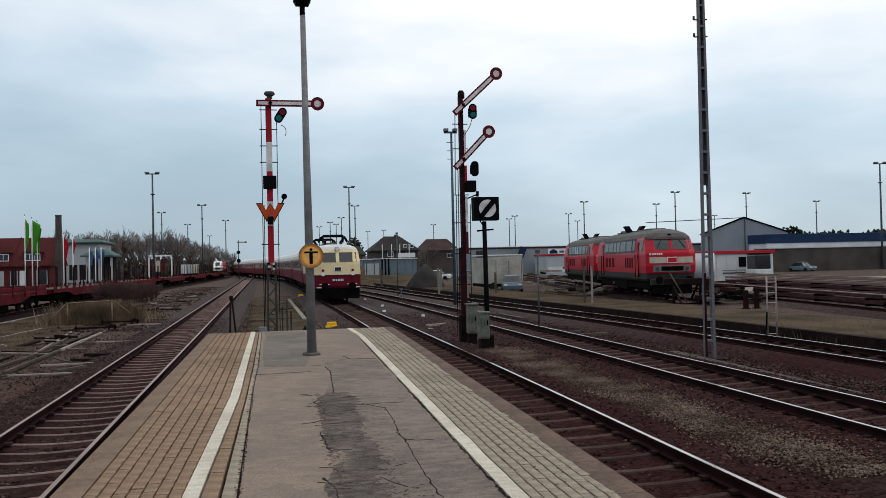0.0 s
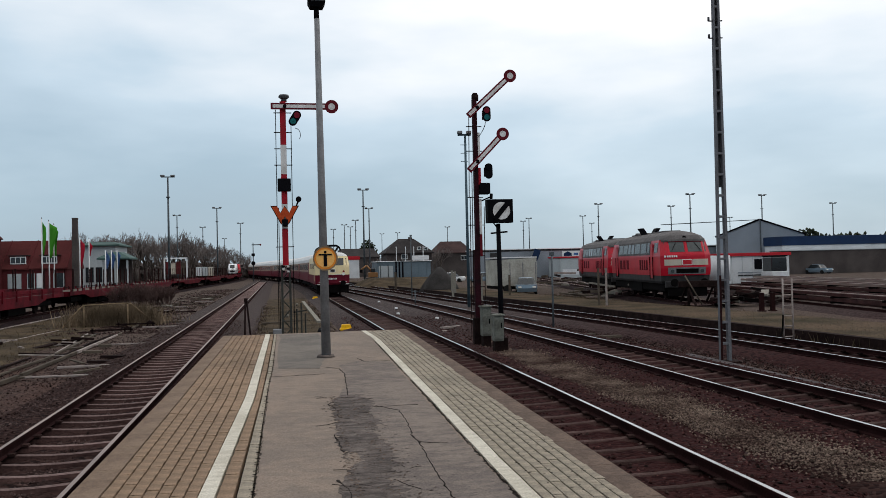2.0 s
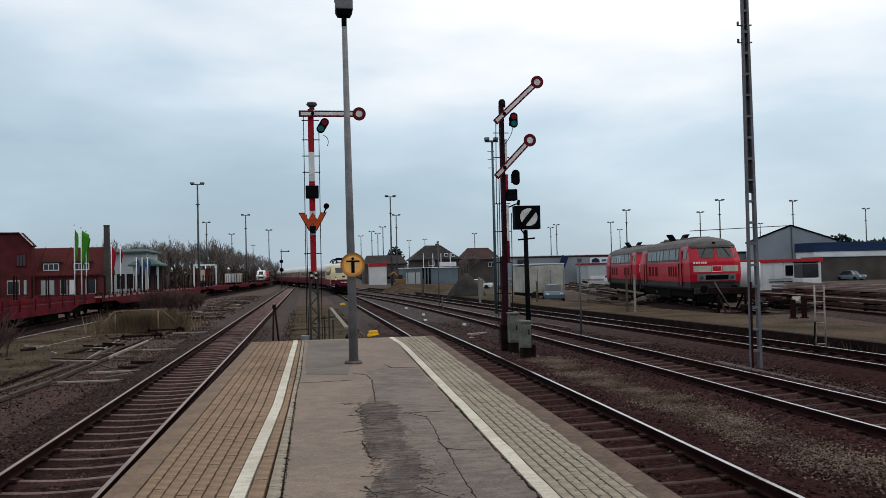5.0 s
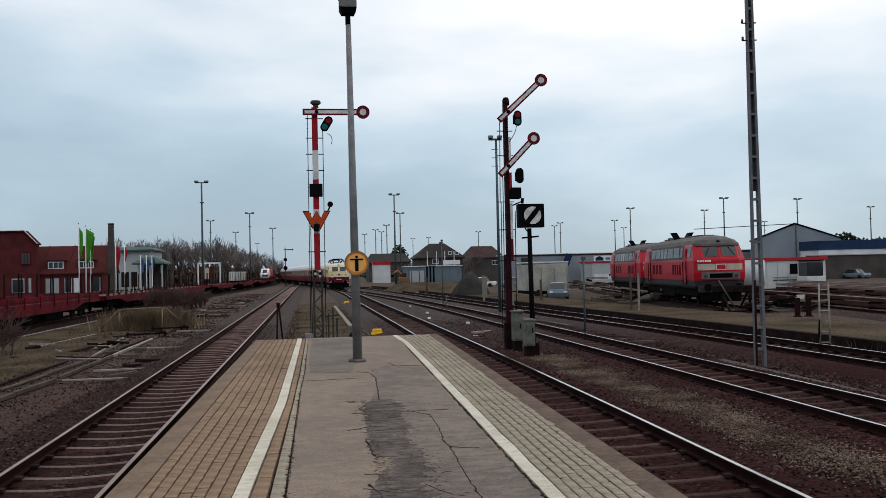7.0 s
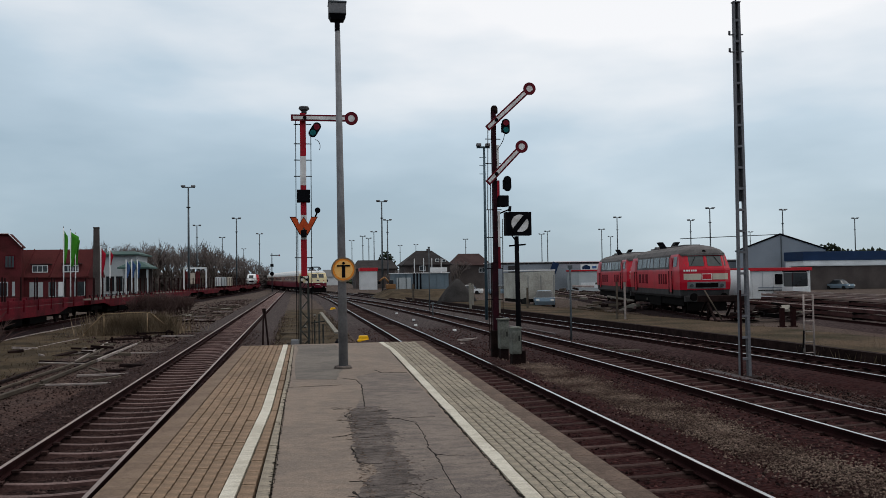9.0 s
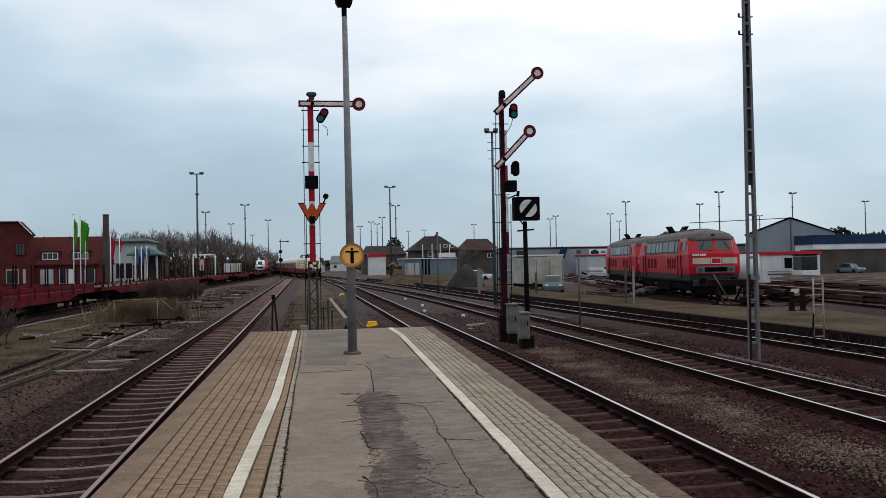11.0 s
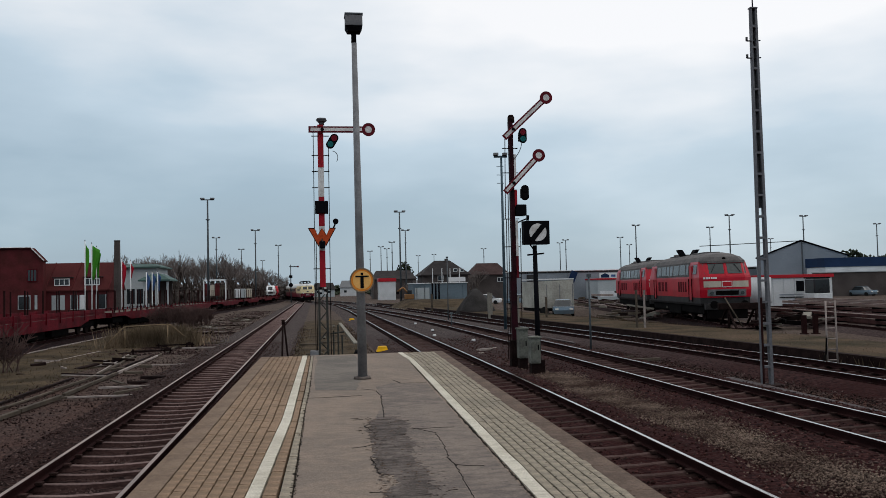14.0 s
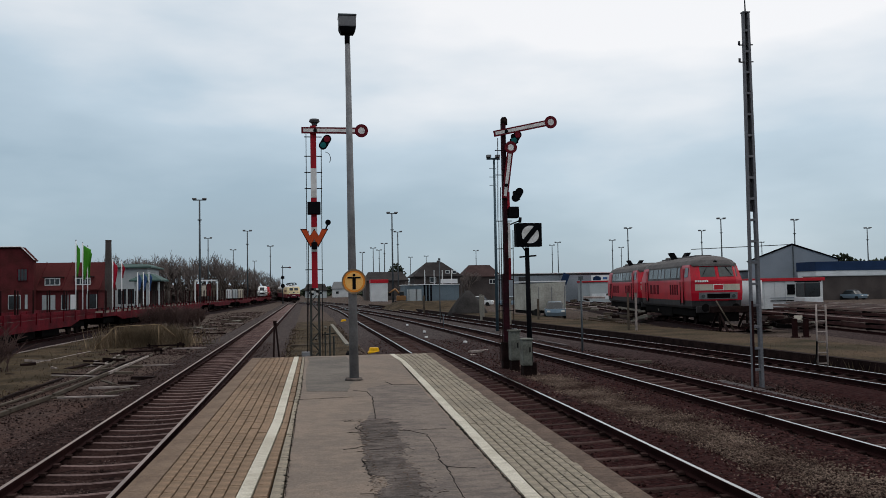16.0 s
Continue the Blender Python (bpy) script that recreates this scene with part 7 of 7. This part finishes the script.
def tall_brick():
    root = thing("brick_house", "tall red brick hall with a sloping red roof", "house", "houses")
    bm = plate(bmesh.new(), [(-52, -0.35), (-34.2, -0.35), (-34.2, 6.85), (-35.6, 8.45), (-52, 8.45)], 116.5, 117.6)
    part("wall", bm, M["brick"], root)
    bm = bmesh.new()
    loops(bm, [[(-34.0, y, 6.9), (-35.6, y, 8.62), (-52, y, 8.62), (-52, y, 8.48), (-35.65, y, 8.48), (-34.15, y, 6.8)] for y in (116.2, 117.9)])
    bmesh.ops.recalc_face_normals(bm, faces=bm.faces[:])
    part("roof", bm, M["tile_red"], root)
    part("verge_board", R((-34.0, 116.15, 6.95), (-35.6, 116.15, 8.65), 0.06, n=5), M["sign_white"], root)
    part("verge_board", R((-35.6, 116.15, 8.65), (-52, 116.15, 8.65), 0.06, n=5), M["sign_white"], root)
    w = part("window", B(-36.1, -34.9, 116.4, 116.52, 4.3, 5.9), M["wagon_red"], root)
    for k in range(3):
        part("pane", B(-36.0 + k * 0.37, -35.72 + k * 0.37, 116.37, 116.42, 4.4, 5.8), M["glass"], w)
    s = part("shop_window", B(-37.2, -35.7, 116.4, 116.52, 0.8, 2.6), M["wall_pale"], root)
    part("pane", B(-37.1, -35.8, 116.37, 116.42, 0.85, 2.45), M["glass"], s)
    part("shop_window", B(-35.2, -34.9, 116.4, 116.52, 0.8, 2.6), M["wall_pale"], root)


tall_brick()
root = thing("chimney", "tall tapering square brick chimney", "chimney", m=pose(-24.85, 115, -0.35))
bm = bmesh.new()
loops(bm, [[(sx * w, sy * w, z) for sx, sy in ((-1, -1), (1, -1), (1, 1), (-1, 1))] for w, z in ((0.42, 0), (0.3, 9.5))])
part("shaft", bm, M["wall_dark"], root)
part("cap", B(-0.33, 0.33, -0.33, 0.33, 9.5, 9.66, 0.02), M["wall_dark"], root)

root = thing("pavilion", "white station pavilion with a green copper roof", "building")
part("wall", B(-28.2, -23.6, 135, 145, -0.35, 6.3), M["wall_pale"], root)
bm = bmesh.new()
loops(bm, [[(x0, y0, z), (x1, y0, z), (x1, y1, z), (x0, y1, z)] for x0, x1, y0, y1, z in ((-28.7, -23.0, 134.4, 146, 6.3), (-28.7, -23.0, 134.4, 146, 6.5), (-27.6, -24.2, 136.5, 143, 6.95))])
part("roof", bm, M["roof_green"], root)
for k in range(3):
    part("window", B(-27.8 + k * 1.4, -26.7 + k * 1.4, 134.93, 135.01, 1.0, 3.2), M["glass"], root)
root2 = thing("canopy", "low green canopy on posts beside the pavilion", "canopy")
bm = bmesh.new()
loops(bm, [[(-23.0 - o, 120 - o, z), (-19.5 + o, 120 - o, z), (-19.5 + o, 126 + o, z), (-23.0 - o, 126 + o, z)] for o, z in ((0.3, 4.1), (0.3, 4.3), (-1.2, 5.1))])
part("roof", bm, M["roof_green"], root2)
for x in (-22.6, -21.1, -19.6):
    part("post", B(x - 0.12, x + 0.12, 120.2, 120.44, -0.35, 4.0), M["wall_pale"], root2)
part("back_wall", B(-22.8, -19.7, 125, 125.3, -0.35, 4.1), M["wall_dark"], root2)


def flag(x, y, z_top, pole, colour, label, seed, long=2.4, wide=0.75):
    root = thing("flagpole", label, "flag", "flagpoles", m=pose(x, y, -0.35))
    part("pole", R((0, 0, 0), (0, 0, pole), 0.07, 0.045, 10), M["sign_white"], root)
    bm = bmesh.new()
    rows = []
    for k in range(9):
        u = k / 8
        z = z_top - long * u
        row_a, row_b = [], []
        for i in range(7):
            v = i / 6
            px = 0.06 + wide * v * (1 - 0.45 * u * u) * (0.8 + 0.2 * math.sin(seed + 3 * u))
            py = 0.12 * math.sin(7 * v + 3 * u + seed) * (0.3 + v)
            row_a.append((px, py - 0.008, z - 0.5 * v * (1 - u)))
            row_b.append((px, py + 0.008, z - 0.5 * v * (1 - u)))
        rows.append(row_a + row_b[::-1])
    loops(bm, rows, True, 0, True)
    bmesh.ops.recalc_face_normals(bm, faces=bm.faces[:])
    part("cloth", bm, M[colour], root)
    part("finial", R((0, 0, pole), (0, 0, pole + 0.12), 0.06, 0.03, 8), M["galv"], root)


flag(-23.75, 95, 8.1, 8.45, "flag_green", "white flagpole with a hanging green flag", 0.3, 3.4, 0.35)
flag(-23.2, 95.5, 8.0, 8.2, "flag_green", "white flagpole with a hanging green flag", 1.7, 3.6, 0.75)
flag(-22.95, 96.5, 7.6, 7.9, "flag_green", "white flagpole with a hanging green flag", 2.7, 3.0, 0.45)
flag(-20.1, 95, 6.25, 6.5, "flag_red", "white flagpole with a hanging red flag", 0.9, 2.9, 0.4)
flag(-19.2, 95, 6.0, 6.3, "flag_red", "white flagpole with a furled red flag", 2.2, 1.5, 0.3)
for k in range(3):
    flag(-17.6 + 0.5 * k, 95 + 0.4 * k, 5.0, 5.1, "flag_blue", "white flagpole with a blue and white flag", 0.5 + k, 1.9, 0.32)

root = thing("billboard", "white framed billboard with brown pictures", "billboard", m=pose(-18.6, 150, -0.35))
for x in (0, 3.6):
    part("post", B(x - 0.1, x + 0.1, 0, 0.2, 0, 4.9), M["sign_white"], root)
part("frame_top", B(-0.1, 3.7, 0, 0.2, 4.7, 4.95), M["sign_white"], root)
for k, m in enumerate(("brick", "pale_band", "brick", "wood")):
    part("panel", B(0.2 + k * 0.85, 0.9 + k * 0.85, 0.05, 0.15, 2.2, 4.3 - 0.3 * (k % 2)), M[m], root)
for x, m, lab in ((-13.2, "wall_white", "white crate loaded on a far wagon"), (-12.3, "wall_pale", "pale crate loaded on a far wagon"), (-11.4, "pale_band", "yellowish crate loaded on a far wagon")):
    root = thing("crate", lab, "crate", "far crates", m=pose(x, 151 + (x + 13), 1.12))
    part("box", B(-0.4, 0.4, 0, 1.0, 0.3, 1.8, 0.04), M[m], root)
    part("stand", B(-0.35, 0.35, 0.1, 0.9, 0, 0.3), M["under"], root)
x, a = on_line(WAGON_LINE, 120)
van(M["van_white"], "white van parked beyond the wagons").matrix_basis = pose(-25.0, 150, 0.3, 0, 0, 10)

root = thing("far_semaphore", "distant semaphore signal with one level arm", "railway signal", m=pose(-5.3, 190, -0.3))
part("mast", R((0, 0, 0), (0, 0, 8.3), 0.12, 0.09, 8), M["pole_dark"], root)
part("arm", B(-0.3, 1.5, -0.1, -0.05, 7.75, 7.95), M["pole_dark"], root)
part("end_disc", disc(bmesh.new(), (1.55, 7.85), 0.2, -0.11, -0.05, 16), M["arm_red"], root)
part("lantern_box", B(-0.35, 0.35, -0.25, 0.2, 5.4, 6.0, 0.03), M["sig_black"], root)
part("board", disc(bmesh.new(), (0, 3.9), 0.45, -0.2, -0.12, 18), M["sig_black"], root)

root = thing("fence", "dark fence of thin posts along the station road", "fence")
for k in range(40):
    part("post", B(-22.5 + 0.14 * k, -22.44 + 0.14 * k, 84 + 1.2 * k, 84.08 + 1.2 * k, -0.35, 1.1), M["sig_black"], root)
part("top_rail", R((-22.47, 84.04, 1.0), (-17.0, 130.9, 1.0), 0.03, n=6), M["sig_black"], root)

debris(-8.6, 56, 16, 1.6, 3.0, 31, "scattered old timbers and stones by the track", ("wood", "concrete", "rusty_dark"), 0.12, 0.45)
debris(-7.2, 68, 18, 1.6, 5.0, 32, "scattered old timbers and stones by the track", ("wood", "concrete", "rusty_dark"), 0.12, 0.45)
debris(-7.4, 86, 20, 1.6, 7.0, 33, "scattered old timbers and stones by the track", ("wood", "concrete", "rusty_dark"), 0.12, 0.45)
debris(-9.4, 36, 14, 1.8, 4.0, 34, "scattered boards and stones on the dry grass", ("wood", "pale_pipe", "rusty_dark"), 0.1, 0.45)
debris(-6.2, 30, 10, 1.2, 6.0, 35, "scattered boards and stones beside the wire channel", ("wood", "rusty_dark", "wood"), 0.1, 0.45)

# ---- pavers and edge stones of the platform ----
def paver_pieces():
    def piece(w, l, name, material):
        bm = bx(bmesh.new(), -w / 2, w / 2, -l / 2, l / 2, 0.0, 0.058)
        for v in bm.verts:
            if v.co.z > 0.03:
                v.co.x *= 0.93
                v.co.y *= 0.996
        me = bpy.data.meshes.new(name)
        bm.to_mesh(me)
        bm.free()
        me.materials.append(M[material])
        return me

    strips = ((lambda y: edge_l(y) + 0.245, lambda y: line_l(y) - 0.004, 7, "paver"), (lambda y: line_l(y) + 0.13, lambda y: (line_l(y) + 0.13 + asph_l(y)) / 2, 1, "paver"), (lambda y: (line_l(y) + 0.13 + asph_l(y)) / 2 + 0.008, lambda y: asph_l(y) - 0.006, 1, "paver_grey"), (lambda y: line_r(y) + 0.135, lambda y: edge_r(y) - 0.215, 7, "paver_grey"))
    l = 0.24
    for xa, xb, rows, tone in strips:
        me = piece(0.108, l - 0.0015, "paver", tone)
        co, faces = [], []
        base_co = [v.co.copy() for v in me.vertices]
        base_f = [tuple(p.vertices) for p in me.polygons]
        for r in range(rows):
            y = -7.8 + (l / 2 if r % 2 else 0)
            while y < PLAT_END - l / 2:
                a, b = xa(y), xb(y)
                w = (b - a) / rows
                x = a + (r + 0.5) * w
                m = pose(x, y, 0.702 + random.uniform(-0.004, 0.004), random.uniform(-0.7, 0.7), random.uniform(-1.3, 1.3), math.degrees(math.atan(-(xa(y + 1) - xa(y)))) + random.uniform(-0.5, 0.5)) @ Matrix.Diagonal((w * (0.90 if tone == "paver_grey" else 0.925) / 0.108, 1, 1, 1))
                if 6.0 < y < 10.4:
                    shared("paver", me, platform, m)
                else:
                    k = len(co)
                    co += [tuple(m @ v) for v in base_co]
                    faces += [tuple(k + i for i in f) for f in base_f]
                y += l
        rest = bpy.data.meshes.new("pavers")
        rest.from_pydata(co, [], faces)
        rest.materials.append(M[tone])
        ob = tagged(new("paver", rest), "further pavers", kind="stuff")
        ob.parent = platform
    stone = bpy.data.meshes.new("edge_stone")
    bm = B(-0.12, 0.12, -0.496, 0.496, 0.0, 0.2, 0.008)
    bm.to_mesh(stone)
    bm.free()
    stone.materials.append(M["edge"])
    stone_tan = stone.copy()
    stone_tan.materials[0] = M["edge_tan"]
    for y in range(-7, 23):
        for f, s, me in ((edge_l, 1, stone_tan), (edge_r, -1, stone)):
            yy = y + 0.4
            if yy < PLAT_END - 0.4:
                shared("edge_stone", me, platform, pose(f(yy) + s * 0.115, yy, 0.562, 0, 0, math.degrees(math.atan(-(f(yy + 1) - f(yy))))))


paver_pieces()


def loose_stones():
    """Ballast stones scattered in and beside the tracks."""
    rng = np.random.default_rng(4)
    shape = np.array([(1, 0, 0), (-1, 0, 0), (0, 1, 0), (0, -1, 0), (0, 0, 1), (0, 0, -1)], float)
    tri = np.array([(0, 2, 4), (2, 1, 4), (1, 3, 4), (3, 0, 4), (2, 0, 5), (1, 2, 5), (3, 1, 5), (0, 3, 5)])

    def scatter(label, count, place, size, material):
        co, fa = [], []
        for k in range(count):
            x, y, z = place()
            s = size * rng.uniform(0.6, 1.5)
            a = rng.uniform(0, 6.3)
            v = shape * rng.uniform(0.6, 1.25, (6, 1)) * (s, s * 0.85, s * 0.7)
            c, t = np.cos(a), np.sin(a)
            w = np.stack([v[:, 0] * c - v[:, 1] * t + x, v[:, 0] * t + v[:, 1] * c + y, v[:, 2] + 0.2 * v[:, 0] + z], 1)
            fa.append(tri + 6 * k)
            co.append(w)
        me = bpy.data.meshes.new("stones")
        me.from_pydata(np.concatenate(co).tolist(), [], np.concatenate(fa).tolist())
        me.materials.append(M[material])
        tagged(new("ballast_stones", me), label, "ballast", kind="stuff")

    def near(y0, y1):
        return y0 + (y1 - y0) * rng.uniform() ** 1.6

    def bed_z(d, low):
        return float(np.interp(abs(d), (0, 0.7, 0.95, 1.35, 1.75, 2.3), (low, low - 0.02, -0.128, -0.122, low + 0.03, -0.27)))

    mid = lambda pts, y: float(np.interp(y, [p[1] for p in pts], [p[0] for p in pts]))

    def left():
        y, x = near(9, 45), rng.uniform(-5.2, -1.7)
        return x, y, bed_z(x + 3.17, -0.225) + rng.uniform(-0.01, 0.012)

    def verge():
        y = near(12, 45)
        return rng.uniform(-9.0, -5.2), y, -0.27 + rng.uniform(-0.01, 0.02)

    def far_verge():
        y = near(40, 120)
        return rng.normal(-7.4, 1.5), y, -0.27 + rng.uniform(-0.02, 0.03)

    def between():
        y = near(26, 70)
        return rng.uniform(-1.2, 2.4), y, -0.27 + rng.uniform(-0.01, 0.02)

    def right():
        y = near(6, 45)
        x = rng.uniform(3.0, 13.0)
        return x, y, max(bed_z(x - mid(TRAIN_LINE, y), -0.2), bed_z(x - mid(SECOND_LINE, y), -0.2)) + rng.uniform(-0.01, 0.012)

    ridge = [(6.95 - 0.02 * (y - 10) + 0.15 * math.sin(y * 0.9), y) for y in range(7, 27)]
    tagged(new("gravel_ridge", ribbon_mesh("gravel_ridge", spline(ridge, 0.5), [(-1.1, -0.3), (-0.5, -0.185), (0.0, -0.17), (0.5, -0.185), (1.1, -0.3)], False, [M["ballast_brown"]])), "low ridge of spilled gravel between the tracks", "gravel", kind="structure")

    def pale():
        y = rng.uniform(9, 25)
        return rng.normal(6.95 - 0.02 * (y - 10) + 0.15 * np.sin(y * 0.9), 0.4 + 0.12 * np.sin(y * 1.3)), y, -0.15 + rng.uniform(-0.04, 0.03)

    def six_foot():
        y = near(14, 48)
        return rng.uniform(10.6, 12.9), y, -0.24 + rng.uniform(-0.02, 0.03)

    def rubble():
        return rng.normal(6.25, 0.55), rng.uniform(22.5, 30), -0.2 + rng.uniform(0, 0.04)

    scatter("grey gravel on the strip between the right-hand tracks", 6000, six_foot, 0.03, "stone_mid")
    scatter("pale rubble round the relay cabinets", 160, rubble, 0.055, "pale_stone")
    scatter("dark brown ballast stones in the track", 13000, left, 0.027, "stone_mid")
    scatter("mixed gravel stones beside the wire channel", 7000, verge, 0.026, "stone_mid")
    scatter("rubble and clods on the trodden earth", 3500, far_verge, 0.075, "stone_mid")
    scatter("gravel on the strip beyond the platform", 5000, between, 0.035, "stone_mid")
    scatter("dark rusty ballast stones between the tracks", 22000, right, 0.027, "stone")
    scatter("grey stones among the dark ballast", 5000, right, 0.03, "stone_mid")
    scatter("pale fresh ballast spilled between the tracks", 23000, pale, 0.018, "pale_stone")


M["pale_stone"] = mat("pale_stone", (0.185, 0.136, 0.108), 0.9, var=0.35, scale=0.9, fine=30, island=0.5, spec=0.03, tint=(0.06, 0.036, 0.03))
loose_stones()

# ---- what moves ----
def motions():
    line = spline(TRAIN_LINE, 1.0)
    seg = np.concatenate([[0], np.cumsum(np.linalg.norm(np.diff(line, axis=0), axis=1))])
    at = lambda s: np.array([np.interp(s, seg, line[:, 0]), np.interp(s, seg, line[:, 1])])
    s0 = float(np.interp(56.0, line[:, 1], seg))
    travel = lambda t: float(np.interp(t, TRAVEL_T, TRAVEL_S))
    offset = 0.0
    for k, ob in enumerate([EXPRESS] + COACHES):
        length = 16.0 if k == 0 else 26.1
        rows = []
        for i in range(33):
            t = i * 0.5
            a, b = at(s0 + travel(t) + offset + 3.5), at(s0 + travel(t) + offset + length - 3.5)
            d = (b - a) / np.linalg.norm(b - a)
            p = a - d * 3.5
            rows.append((t, pose(p[0], p[1], 0, 0, 0, -math.degrees(math.atan2(d[0], d[1])))))
        walk(ob, rows)
        offset += length + (1.3 if k == 0 else 0.5)
    up = [(0, -42.8), (15.5, -42.8), (15.6, -41), (15.7, -36), (15.8, -28), (15.9, -21), (16.0, -12)]
    low = [(0, -46.0), (15.5, -46.5), (15.6, -49), (15.7, -55), (15.8, -63), (15.9, -72), (16.0, -82)]
    walk(ARM_UP, [(t, pose(0.08, -0.2, 7.8, 0, a, 0)) for t, a in up])
    tilt = [(0, 0), (15.5, 0), (15.6, 2), (15.7, 8), (15.8, 16), (15.9, 25), (16.0, 34)]
    walk(GLASS_UP, [(t, pose(0.4, -0.16, 7.6, 0, a, 0)) for t, a in tilt])
    walk(GLASS_LOW, [(t, pose(0.42, -0.16, 5.74, 0, a, 0)) for t, a in tilt])
    walk(ARM_LOW, [(t, pose(0.05, -0.2, 6.05, 0, a, 0)) for t, a in low])


TRAVEL_T = [0, 2, 4, 6.5, 9, 12.5, 16]
TRAVEL_S = [0, 19.5, 40, 65, 88, 119, 151]
motions()
